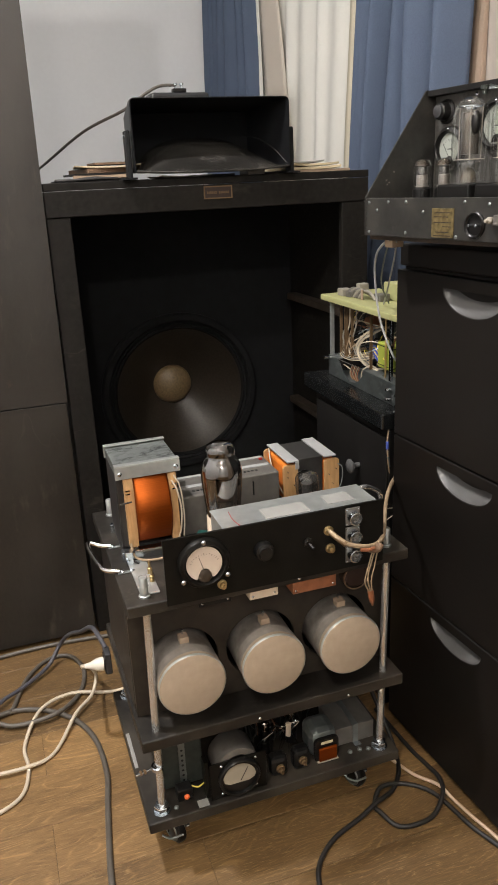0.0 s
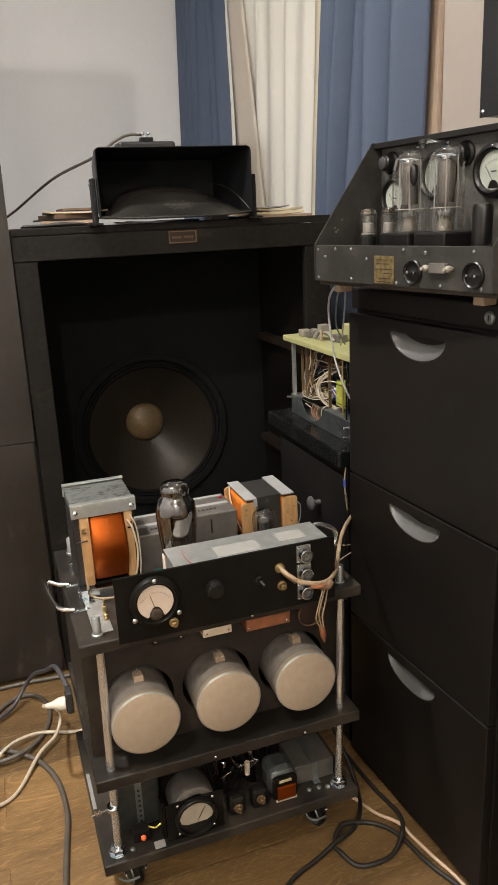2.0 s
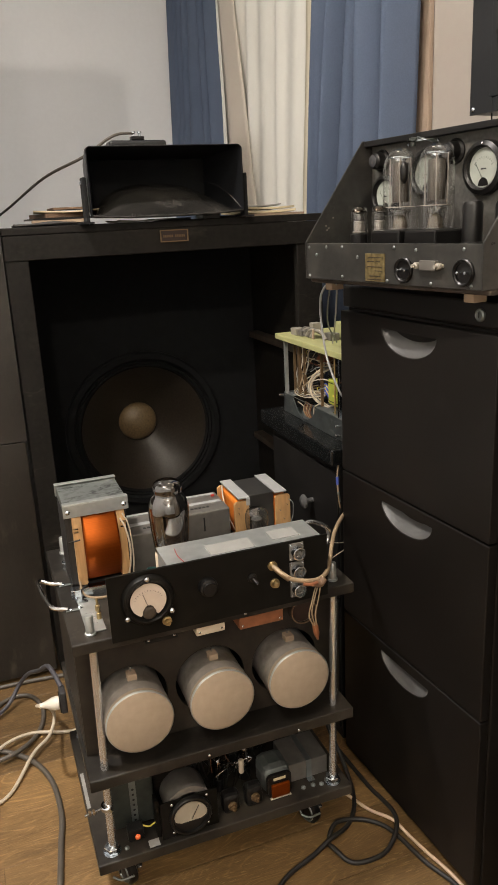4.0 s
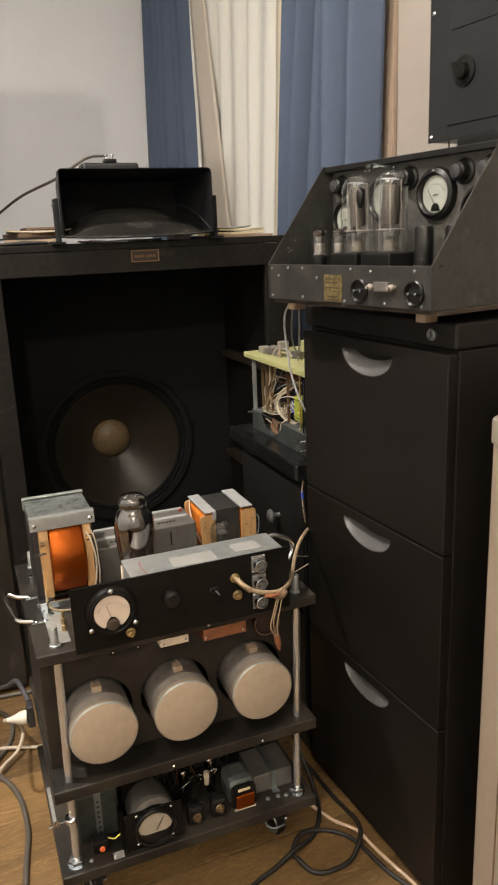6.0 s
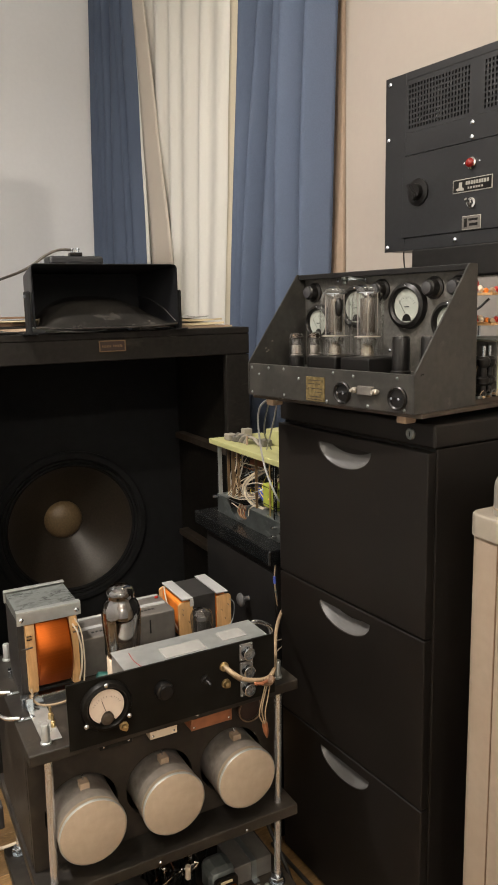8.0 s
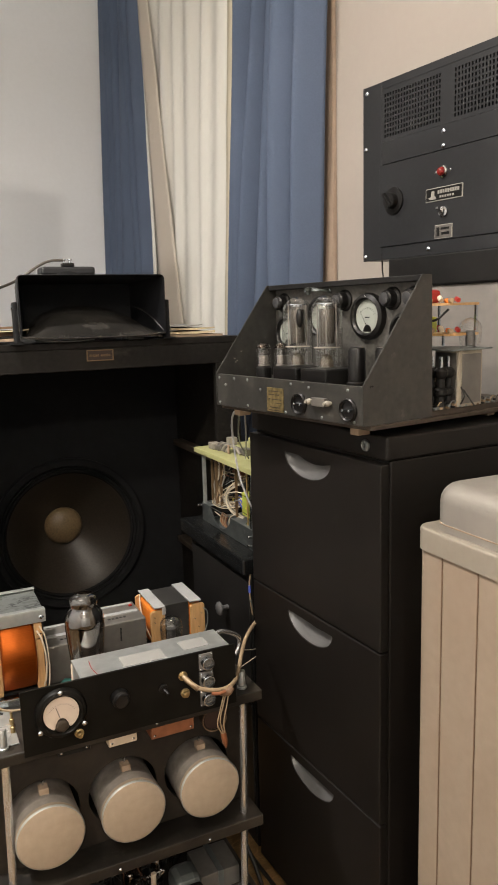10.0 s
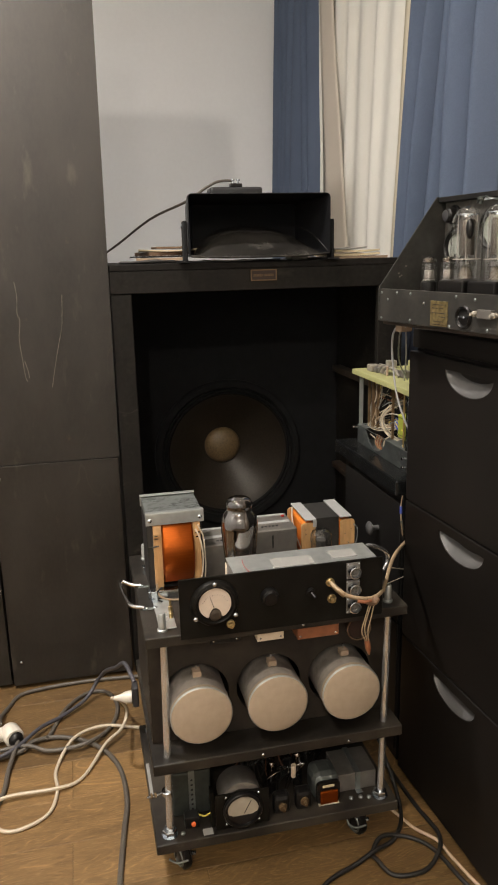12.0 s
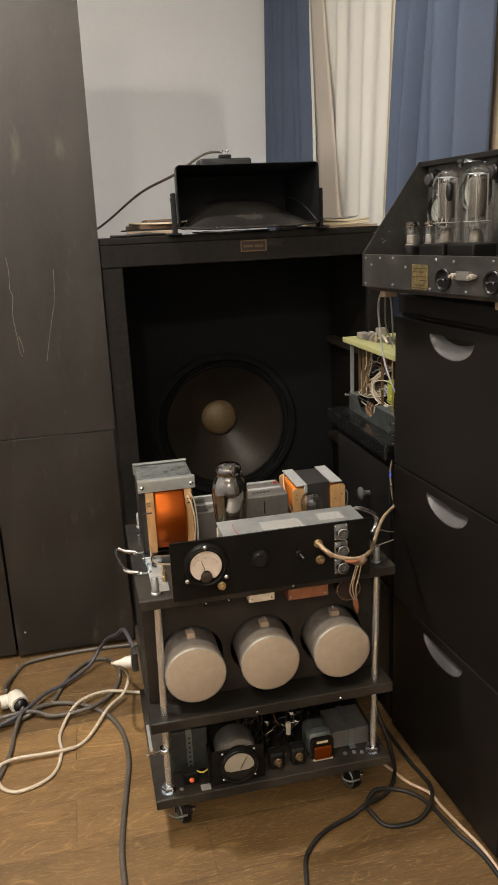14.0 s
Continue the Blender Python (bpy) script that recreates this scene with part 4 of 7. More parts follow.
part("tab", box((-0.008, 0.040, 0.054), (0.008, 0.058, 0.066), 0.001), M_TAB, first, "small pale wooden tab")
part("tab_screw", rod((0, 0.053, 0.066), (0, 0.053, 0.074), 0.002, 8), M_STEEL, first)
part("cradle", prism([(-0.04, -0.0905), (0.04, -0.0905), (0.036, -0.045), (0.02, -0.0535), (0, -0.0562), (-0.02, -0.0535), (-0.036, -0.045)], 0.100, 0.125, "y"), M_SHELF, first)
for k in (1, 2):
    copy_thing(first, pose(CAN_X + CAN_STEP * k, CAN_Y, CAN_Z))

# ---- coil transformer with copper winding ----
tx = thing("coil_transformer", pose(0.265, 1.24, 0.536), "open transformer with orange copper winding and wooden cheeks", "transformer")
wpart("core_limb", box((0.2105, 1.192, 0.552), (0.226, 1.296, 0.687), 0.001), M_LAM, tx)
wpart("core_limb", box((0.303, 1.198, 0.552), (0.3185, 1.290, 0.687), 0.001), M_LAM, tx)
wpart("core_yoke", box((0.227, 1.205, 0.672), (0.302, 1.285, 0.687)), M_LAM, tx)
wpart("core_yoke", box((0.2105, 1.198, 0.540), (0.3185, 1.290, 0.5515)), M_LAM, tx)
for x0, x1 in ((0.222, 0.2375), (0.2985, 0.3125)):
    wpart("cheek", prism([(1.178, 0.556), (1.174, 0.575), (1.176, 0.665), (1.181, 0.684), (1.30, 0.684), (1.306, 0.62), (1.30, 0.556)], x0, x1, "x", bevel=0.0015), M_WOOD, tx, "pale plywood cheek")
own = bmesh.new()
rows = []
TURNS = 64
for k in range(2 * TURNS + 1):
    z = 0.562 + 0.118 * k / (2 * TURNS)
    bulge = 1.187 - 0.0270 * math.sin(math.pi * k / (2 * TURNS)) - 0.00035 * (k % 2)
    rows.append([own.verts.new((x, y, z)) for x, y in ((0.238, 1.30), (0.238, bulge + 0.002), (0.242, bulge), (0.294, bulge), (0.298, bulge + 0.002), (0.298, 1.30))])
for a, b in zip(rows, rows[1:]):
    for k in range(6):
        own.faces.new((a[k], a[(k + 1) % 6], b[(k + 1) % 6], b[k]))
own.faces.new(rows[0][::-1])
own.faces.new(rows[-1])
bmesh.ops.recalc_face_normals(own, faces=own.faces)
wpart("winding", own, M_COPPER, tx, "glossy orange copper winding", soft=80)
for y0, y1 in ((1.178, 1.181), (1.300, 1.303)):
    bar = wpart("clamp_bar", box((0.2085, y0, 0.684), (0.3205, y1, 0.7065), 0.0008), M_ALU, tx)
    wpart("clamp_flange", box((0.2085, min(y0, y1 - 0.012) if y0 > 1.2 else y0, 0.7066), (0.3205, y1 if y0 > 1.2 else y0 + 0.012, 0.7085), 0.0006), M_ALU, bar)
    for x in (0.2165, 0.3125):
        wpart("clamp_bolt", screw((x, y0, 0.694), (0, -1, 0), 0.0042), M_STEEL, bar)
wpart("top_plate", box((0.2105, 1.1905, 0.6875), (0.3185, 1.291, 0.7045), 0.001), M_MOTTLE, tx, "smudged grey metal top plate")
wpart("base_bar", box((0.205, 1.170, 0.5362), (0.322, 1.186, 0.553), 0.001), M_STEEL, tx)
wpart("base_bar", box((0.205, 1.292, 0.5362), (0.322, 1.304, 0.553), 0.001), M_STEEL, tx)
wpart("lead_wire", tube([(0.302, 1.172, 0.672), (0.309, 1.165, 0.655), (0.314, 1.164, 0.62), (0.312, 1.166, 0.585), (0.308, 1.17, 0.565)], 0.0016, 6), M_CABLEW, tx)
wpart("lead_wire", tube([(0.307, 1.172, 0.68), (0.316, 1.168, 0.655), (0.319, 1.168, 0.60), (0.316, 1.17, 0.56)], 0.0013, 6), M_CABLEW, tx)
wpart("lead_wire", tube([(0.213, 1.178, 0.640), (0.219, 1.170, 0.644), (0.231, 1.170, 0.645)], 0.0016, 6), M_CABLEB, tx)
wpart("lead_wire", tube([(0.232, 1.168, 0.56), (0.222, 1.160, 0.556), (0.220, 1.155, 0.545), (0.230, 1.150, 0.539)], 0.0018, 6), M_CABLEB, tx)
wpart("tape_loop", tube([(0.222, 1.168, 0.57), (0.226, 1.158, 0.548), (0.250, 1.150, 0.541), (0.285, 1.150, 0.542), (0.306, 1.160, 0.548)], 0.0021, 8), M_TAN, tx)
for x, z in ((0.226, 0.664), (0.226, 0.658), (0.306, 0.664), (0.306, 0.655)):
    wpart("terminal_tag", box((x - 0.004, 1.171, z), (x + 0.004, 1.1735, z + 0.002)), M_CHROME, tx)

# ---- front panel chassis with meter ----
ps = thing("power_supply", pose(0.43, 1.003, 0.5362), "black front panel with round meter and aluminium tray behind it", "power supply")
wpart("front_panel", box((0.244, 0.998, 0.5365), (0.614, 1.0025, 0.648), 0.0006), M_PANEL, ps)
wpart("tray", box((0.345, 1.003, 0.5365), (0.608, 1.088, 0.640), 0.001), M_ALU, ps, "scratched bare aluminium tray")
wpart("tray_edge", box((0.343, 1.003, 0.640), (0.610, 1.0885, 0.6415), 0.0005), M_ALU, ps)
for x0, x1, y0, y1 in ((0.418, 0.494, 1.018, 1.058), (0.530, 0.578, 1.030, 1.066)):
    wpart("paper_label", box((x0, y0, 0.6416), (x1, y1, 0.6422)), M_PAPER, ps, "blank white paper label")
wpart("pen_mark", tube([(0.372, 1.01, 0.6418), (0.368, 1.04, 0.6418), (0.370, 1.07, 0.6418)], 0.0007, 5), M_RED, ps)
front = (0, -1, 0)
meter = wpart("meter", turned([(0, 0.004), (0.031, 0.004), (0.032, 0.009), (0.034, 0.011), (0.039, 0.009), (0.042, 0.003), (0.042, 0)], (0.305, 0.998, 0.600), front, 48), M_PANEL, ps, "round black panel meter with white dial", soft=35)
dial = [(0.0285 * math.cos(a), 0.0285 * math.sin(a)) for a in [math.radians(-62 + 304 * k / 36) for k in range(37)]]
dial += [(0.0085 * math.cos(a) + 0.0, 0.0085 * math.sin(a) - 0.0165) for a in [math.radians(200 - 220 * k / 12) for k in range(13)]]
wpart("dial", prism([(0.305 + x, 0.600 + z) for x, z in dial], 0.9925, 0.9935, "y"), M_DIALM, meter)
wpart("pivot_cover", turned([(0, 0.009), (0.006, 0.0088), (0.0100, 0.0075), (0.0108, 0.006), (0.0108, 0.003)], (0.305, 0.998, 0.579), front, 24), M_BASE, meter)
wpart("needle", tube([(0.305, 0.9915, 0.585), (0.297, 0.9915, 0.612)], 0.0005, 4, 1, None, False), M_KNOB, meter)
for k in range(13):
    a = math.radians(150 - 10 * k)
    wpart("scale_mark", tube([(0.305 + 0.0235 * math.cos(a), 0.9918, 0.592 + 0.0235 * math.sin(a)), (0.305 + 0.026 * math.cos(a), 0.9918, 0.592 + 0.026 * math.sin(a))], 0.0003, 4, 1, None, False), M_KNOB, meter)
for x, z in ((0.305, 0.6375), (0.270, 0.5775), (0.340, 0.5765)):
    wpart("meter_screw", screw((x, 0.9885, z), front, 0.0042), M_STEEL, meter, soft=40)
wpart("fuse_cap", turned([(0.0075, 0), (0.0075, 0.003), (0.0048, 0.004), (0.0048, 0.010), (0.003, 0.0105), (0.003, 0.014), (0, 0.014)], (0.332, 0.998, 0.5565), front, 20), M_BRASS, ps, soft=35)
wpart("rotary_knob", turned([(0.0155, 0), (0.0155, 0.006), (0.0145, 0.012), (0.011, 0.0135), (0.0105, 0.017), (0, 0.0175)], (0.402, 0.998, 0.601), front, 28), M_KNOB, ps, soft=35)
tog = wpart("toggle_switch", turned([(0.008, 0), (0.008, 0.003), (0.005, 0.004), (0.005, 0.007), (0, 0.007)], (0.478, 0.998, 0.598), front, 18), M_KNOB, ps, soft=35)
wpart("toggle_lever", rod((0.478, 0.992, 0.598), (0.482, 0.982, 0.593), 0.0028, 10), M_KNOB, tog)
for x, z in ((0.514, 0.612), (0.517, 0.580)):
    wpart("jack", turned([(0.0082, 0), (0.0082, 0.003), (0.006, 0.004), (0.005, 0.010), (0.0025, 0.011), (0, 0.011)], (x, 0.998, z), front, 18), M_BRASS, ps, soft=35)
for z in (0.629, 0.5955, 0.562):
    con = wpart("round_connector", box((0.5445, 0.9955, z - 0.0150), (0.5700, 0.9985, z + 0.0150), 0.0008), M_GREYTX, ps, "four-pin round metal connector on a square flange")
    wpart("shell", turned([(0.0112, 0), (0.0112, 0.0125), (0.0095, 0.013), (0.0092, 0.004), (0, 0.004)], (0.5573, 0.9958, z), front, 28), M_STEEL, con, soft=35)
    wpart("insert", turned([(0, 0.005), (0.0091, 0.005)], (0.5573, 0.9958, z), front, 20), M_GREYTX, con)
    for dx, dz in ((-0.0035, 0.003), (0.0035, 0.003), (-0.0025, -0.004), (0.0025, -0.004)):
        wpart("pin", rod((0.5573 + dx, 0.991, z + dz), (0.5573 + dx, 0.985, z + dz), 0.0011, 6), M_CHROME, con)
    for dx in (-0.0105, 0.0105):
        for dz in (-0.0125, 0.0125):
            wpart("flange_screw", screw((0.5573 + dx, 0.9953, z + dz), front, 0.0018, None, 8), M_STEEL, con)

wpart("tray_handle", tube([(0.600, 1.084, 0.600), (0.601, 1.085, 0.618), (0.609, 1.088, 0.629), (0.627, 1.093, 0.6315), (0.650, 1.106, 0.619), (0.672, 1.122, 0.602), (0.680, 1.128, 0.588), (0.678, 1.127, 0.574), (0.668, 1.120, 0.564)], 0.0042, 10), M_ROD, ps, "bent chrome handle", soft=60)

# rectifier tube behind the tray
RX, RY, RZ = 0.381, 1.135, 0.5362
rect = thing("rectifier_tube", pose(RX, RY, RZ), "large dark glass rectifier tube in a cream ceramic socket", "tube")
wpart("socket", turned([(0, 0), (0.029, 0), (0.030, 0.004), (0.030, 0.070), (0.0285, 0.073), (0.0265, 0.073), (0.0265, 0.060), (0, 0.060)], (RX, RY, RZ), (0, 0, 1), 28), M_CERAMIC, rect, soft=40)
bulb = [(0.0, 0.206), (0.008, 0.2055), (0.0165, 0.203), (0.0222, 0.1985), (0.0246, 0.193), (0.0248, 0.187), (0.0238, 0.183), (0.0246, 0.179), (0.0290, 0.173), (0.0330, 0.165), (0.0350, 0.156), (0.0352, 0.144), (0.0336, 0.120), (0.0306, 0.090), (0.0275, 0.070), (0.0255, 0.0610)]
wpart("bulb", turned(bulb, (RX, RY, RZ), (0, 0, 1), 40), M_SMOKE, rect, soft=80)
wpart("getter", turned([(0.0238, 0.178), (0.0280, 0.1725), (0.0320, 0.1645), (0.0340, 0.156), (0.0342, 0.147)], (RX, RY, RZ), (0, 0, 1), 36), M_GETTER, rect, "dark mirror film inside the shoulder", soft=80)
wpart("anode", turned([(0.0, 0.075), (0.015, 0.075), (0.0155, 0.078), (0.0155, 0.140), (0.015, 0.143), (0, 0.143)], (RX + 0.004, RY, RZ), (0, 0, 1), 12), M_ANODE2, rect, soft=50)
wpart("anode", box((RX - 0.024, RY - 0.008, RZ + 0.082), (RX - 0.014, RY + 0.008, RZ + 0.138), 0.003), M_MICA, rect)
for z in (0.071, 0.146, 0.158):
    wpart("mica", turned([(0, 0), (0.0215, 0), (0.0215, 0.001), (0, 0.001)], (RX, RY, RZ + z), (0, 0, 1), 18), M_MICA, rect)

# grey metal boxes behind
for x0, x1, z1, y0, y1 in ((0.325, 0.424, 0.612, 1.225, 1.33), (0.427, 0.530, 0.620, 1.255, 1.355)):
    g = thing("choke_box", pose((x0 + x1) / 2, y0, 0.5362), "grey painted metal choke box with seamed lid", "transformer", "grey boxes on the trolley")
    wpart("case", box((x0, y0, 0.5363), (x1, y1, z1), 0.003), M_GREYTX, g)
    wpart("lid_seam", box((x0 + 0.006, y0 + 0.038, z1), (x1 - 0.006, y0 + 0.050, z1 + 0.0018)), M_STRIP, g)
    wpart("lid_seam", box((x0 + 0.006, y1 - 0.018, z1), (x1 - 0.006, y1 - 0.010, z1 + 0.0018)), M_STRIP, g)
    for k in range(5):
        wpart("stamp_bar", box((x0 + 0.030 + 0.008 * k, y0 + 0.020, z1 + 0.0001), (x0 + 0.035 + 0.008 * k, y0 + 0.026, z1 + 0.0006)), M_KNOB, g)
    wpart("slot", box((x0 + 0.048, y0 - 0.0008, z1 - 0.04), (x0 + 0.051, y0 + 0.0005, z1 - 0.012)), M_KNOB, g)
    wpart("red_tag", box((x1 - 0.016, y1 - 0.03, z1), (x1 - 0.008, y1 - 0.025, z1 + 0.005), 0.002), M_RED, g)
teal = thing("capacitor", pose(0.362, 1.16, 0.5362), "dark teal round capacitor lying on the shelf", "capacitor")
wpart("body", rod((0.340, 1.175, 0.552), (0.372, 1.16, 0.552), 0.0155, 20, cham=0.004), M_TEAL, teal, soft=40)

# second transformer, wrapped core between wooden boards
t2 = thing("coil_transformer", pose(0.605, 1.325, 0.5362), "open transformer with black core, white strips and wooden boards", "transformer")
wpart("core", box((0.577, 1.276, 0.5364), (0.630, 1.376, 0.628), 0.001), M_TAPE, t2)
for x0, x1 in ((0.5525, 0.5765), (0.6305, 0.656)):
    wpart("top_strip", box((x0, 1.268, 0.6265), (x1, 1.384, 0.6295), 0.0006), M_STRIP, t2, "pale plastic strip")
wpart("top_strip_lip", box((0.5690, 1.2665, 0.612), (0.5765, 1.269, 0.6264)), M_STRIP, t2)
for y0 in (1.2695, 1.376):
    for x0, x1 in ((0.544, 0.5755), (0.6320, 0.664)):
        wpart("board", prism([(x0, 0.5365), (x1, 0.5365), (x1, 0.617), (x1 - 0.006, 0.621), (x0 + 0.006, 0.621), (x0, 0.617)], y0, y0 + 0.006, "y", bevel=0.001), M_WOOD, t2, "pale plywood terminal board")
for x0, x1 in ((0.549, 0.576), (0.631, 0.659)):
    wpart("winding", box((x0, 1.2765, 0.542), (x1, 1.3755, 0.619), 0.006), M_ORANGEW, t2, "orange wrapped winding")
for x, z in ((0.552, 0.609), (0.552, 0.598), (0.565, 0.58), (0.640, 0.59), (0.648, 0.57), (0.655, 0.60)):
    wpart("terminal_pin", rod((x, 1.2695, z), (x, 1.264, z), 0.0012, 6), M_STEEL, t2)
wpart("lead_wire", tube([(0.552, 1.37, 0.625), (0.541, 1.33, 0.61), (0.540, 1.30, 0.585), (0.546, 1.28, 0.56)], 0.0015, 6), M_CABLEW, t2)
wpart("lead_wire", tube([(0.660, 1.268, 0.610), (0.667, 1.262, 0.60), (0.662, 1.258, 0.57), (0.640, 1.25, 0.545)], 0.0012, 6), M_DULL, t2)
sm = thing("small_tube", pose(0.566, 1.205, 0.5362), "small clear glass radio tube in a black socket", "tube")
wpart("socket", rod((0.566, 1.205, 0.5363), (0.566, 1.205, 0.566), 0.017, 20), M_KNOB, sm, soft=40)
wpart("bulb", turned([(0, 0.096), (0.009, 0.0948), (0.0175, 0.091), (0.0218, 0.083), (0.0225, 0.072), (0.0205, 0.050), (0.0168, 0.030)], (0.566, 1.205, 0.5362), (0, 0, 1), 28), M_GLASS2, sm, soft=80)
wpart("anode", rod((0.566, 1.205, 0.572), (0.566, 1.205, 0.606), 0.009, 14), M_MICA, sm)
wpart("mica", rod((0.566, 1.205, 0.6075), (0.566, 1.205, 0.6085), 0.011, 14), M_MICA, sm)

# mounting plate at the corner of the top shelf
mp_ = thing("mounting_plate", pose(0.25, 1.10, 0.5362), "bare aluminium plate with two white labels and brass posts", "plate")
wpart("plate", box((0.212, 1.045, 0.5363), (0.243, 1.165, 0.5385), 0.0006), M_ALU, mp_)
for y in (1.070, 1.092):
    wpart("paper_label", box((0.219, y, 0.5386), (0.233, y + 0.016, 0.539)), M_PAPER, mp_)
for x, y in ((0.238, 1.083), (0.240, 1.11)):
    wpart("post", turned([(0.004, 0), (0.004, 0.010), (0.0022, 0.011), (0.0022, 0.022), (0, 0.022)], (x, y, 0.5385), (0, 0, 1), 12), M_BRASS, mp_)
wpart("angle_bracket", box((0.2085, 1.150, 0.5386), (0.221, 1.162, 0.562), 0.001), M_STEEL, mp_)

# braided lead from the panel up behind the filing cabinet
lead = thing("braided_lead", pose(0.514, 0.985, 0.612), "beige braided lead with bare wires and a brown sleeve", "cable")
wpart("jacket", tube([(0.513, 0.990, 0.614), (0.520, 0.972, 0.608), (0.536, 0.963, 0.598), (0.565, 0.961, 0.590), (0.589, 0.972, 0.585), (0.613, 0.998, 0.581), (0.637, 1.036, 0.580), (0.666, 1.086, 0.583), (0.694, 1.130, 0.585), (0.735, 1.19, 0.577), (0.790, 1.266, 0.560), (0.82, 1.31, 0.54)], 0.0038, 10), M_TAN, lead, soft=60)
wpart("plug_sleeve", tube([(0.514, 0.994, 0.612), (0.519, 0.975, 0.608), (0.530, 0.964, 0.599)], 0.0050, 10), M_BRASSD, lead, soft=60)
for k, (dx, dz) in enumerate(((0, 0), (0.005, -0.004), (-0.004, -0.006))):
    wpart("bare_wire", tube([(0.578 + dx, 0.960, 0.580), (0.570 + dx * 1.3, 0.957, 0.560 + dz), (0.564 + dx * 1.3, 0.956, 0.536 + dz), (0.569 + dx * 0.6, 0.957, 0.510)], 0.0012, 6), M_TAN, lead)
wpart("wrap", tube([(0.568, 0.959, 0.586), (0.582, 0.960, 0.582), (0.590, 0.963, 0.588)], 0.0062, 10), M_BROWNC, lead)
wpart("copper_twist", tube([(0.550, 0.955, 0.590), (0.562, 0.953, 0.588), (0.575, 0.955, 0.588)], 0.0028, 8), M_BROWN, lead)
wpart("brown_sleeve", turned([(0.0045, 0), (0.0052, 0.004), (0.0050, 0.018), (0.0015, 0.030), (0, 0.031)], (0.569, 0.957, 0.512), (0.16, 0, -1), 14), M_BROWN, lead, soft=50)

for pts in ([(0.692, 1.148, 0.556), (0.740, 1.205, 0.522), (0.790, 1.264, 0.490), (0.82, 1.30, 0.47)], [(0.668, 1.118, 0.532), (0.726, 1.19, 0.504), (0.790, 1.264, 0.477), (0.82, 1.30, 0.465)]):
    wpart("thin_wire", tube(pts, 0.0011, 6, 4), M_CABLEW, lead)

# parts hanging below the top shelf
for x0, x1, z0, mat, lab in ((0.300, 0.355, 0.503, M_BLACK, "black terminal block under the shelf"), (0.386, 0.436, 0.496, M_CERAMIC, "cream ceramic resistor under the shelf"), (0.462, 0.542, 0.489, M_BROWN, "brown resin block under the shelf")):
    ob = thing("resistor_block", pose(x0, 1.03, z0), lab, "resistor")
    wpart("body", box((x0, 1.028, z0), (x1, 1.075, 0.5159), 0.0015), mat, ob)
    for x in (x0 + 0.006, x1 - 0.006):
        wpart("end_screw", screw((x, 1.0285, z0 + 0.006), front, 0.0022, None, 8), M_STEEL, ob)
coil = thing("toroid_coil", pose(0.585, 1.05, 0.49), "dark red coil disc with a cream ring under the shelf", "coil")
wpart("disc", rod((0.590, 1.050, 0.484), (0.590, 1.068, 0.484), 0.023, 28), M_BADGE, coil, soft=40)
wpart("cream_ring", ring((0.590, 1.050, 0.484), front, 0.0225, 0.0245, 0.003), M_BROWNC, coil)
wpart("hanger", box((0.586, 1.052, 0.506), (0.594, 1.064, 0.5159)), M_BLACK, coil)

# ---- filing cabinet ----
cab = thing("filing_cabinet", frame_to((0.800, 0.801, 0), (-0.0646, 0.998)), "black metal filing cabinet with three closed drawers and scoop handles", "cabinet")
# local: x along the front towards the window, y out of the front into the room
CW, CD = 0.425, 0.555
part("body", box((0, -CD, 0.0), (CW, -0.004, 0.990), 0.003), M_CAB, cab)
part("top_cover", box((-0.004, -CD - 0.004, 0.991), (CW + 0.003, 0.006, 1.030), 0.004), M_CAB, cab)
lock = part("lock", turned([(0.0095, 0), (0.0095, 0.004), (0.0075, 0.006), (0.0065, 0.0045), (0, 0.0045)], (0.048, 0.0055, 1.010), (0, 1, 0), 24), M_DULL, cab)
smooth(lock)
part("lock_slot", box((0.0472, 0.0097, 1.006), (0.0488, 0.0107, 1.014)), M_KNOB, lock)


def scoop_outline(cx, zt, a, b, n=18):
    return [(cx + a * math.cos(t), zt + b * math.sin(t)) for t in [math.pi + math.pi * k / n for k in range(n + 1)]]


for z0, z1 in ((0.020, 0.357), (0.3605, 0.6695), (0.673, 0.985)):
    cx, zt, a, b = 0.212, z1 - 0.0195, 0.074, 0.040
    d = part("drawer", holed_plate(0.0015, CW - 0.002, z0, z1, -0.003, [scoop_outline(cx, zt, a, b)], 0.017), M_CAB, cab)
    bv = d.modifiers.new("edge", "BEVEL")
    bv.width, bv.segments, bv.limit_method, bv.angle_limit = 0.002, 2, "ANGLE", radians(60)
    own = bmesh.new()
    grid = []
    for i in range(19):
        th = math.pi + math.pi * i / 18
        row = []
        for j in range(9):
            v = j / 8
            x = cx + a * math.cos(th)
            z = zt + b * math.sin(th) * v
            deep = 0.025 * (max(0, math.sin(th - math.pi)) ** 0.6) * (1 - v) ** 0.85
            row.append(own.verts.new((x, 0.0125 - deep, z)))
        grid.append(row)
    for i in range(18):
        for j in range(8):
            own.faces.new((grid[i][j], grid[i + 1][j], grid[i + 1][j + 1], grid[i][j + 1]))
    bmesh.ops.remove_doubles(own, verts=own.verts, dist=1e-5)
    smooth(part("scoop_handle", own, M_INSERT, d, "grey half-moon scoop handle"), 80)

# ---- tube amplifier on it ----
amp = thing("tube_amplifier", frame_to((0.746, 0.789, 1.05), (-0.172, 0.985)), "grey metal tube amplifier with sloping side panels and meters", "amplifier")
AW = 0.407
out = (0, 1, 0)
part("front_panel", box((0.0035, -0.010, 0.001), (AW - 0.0035, 0, 0.061), 0.0008), M_AMP, amp)
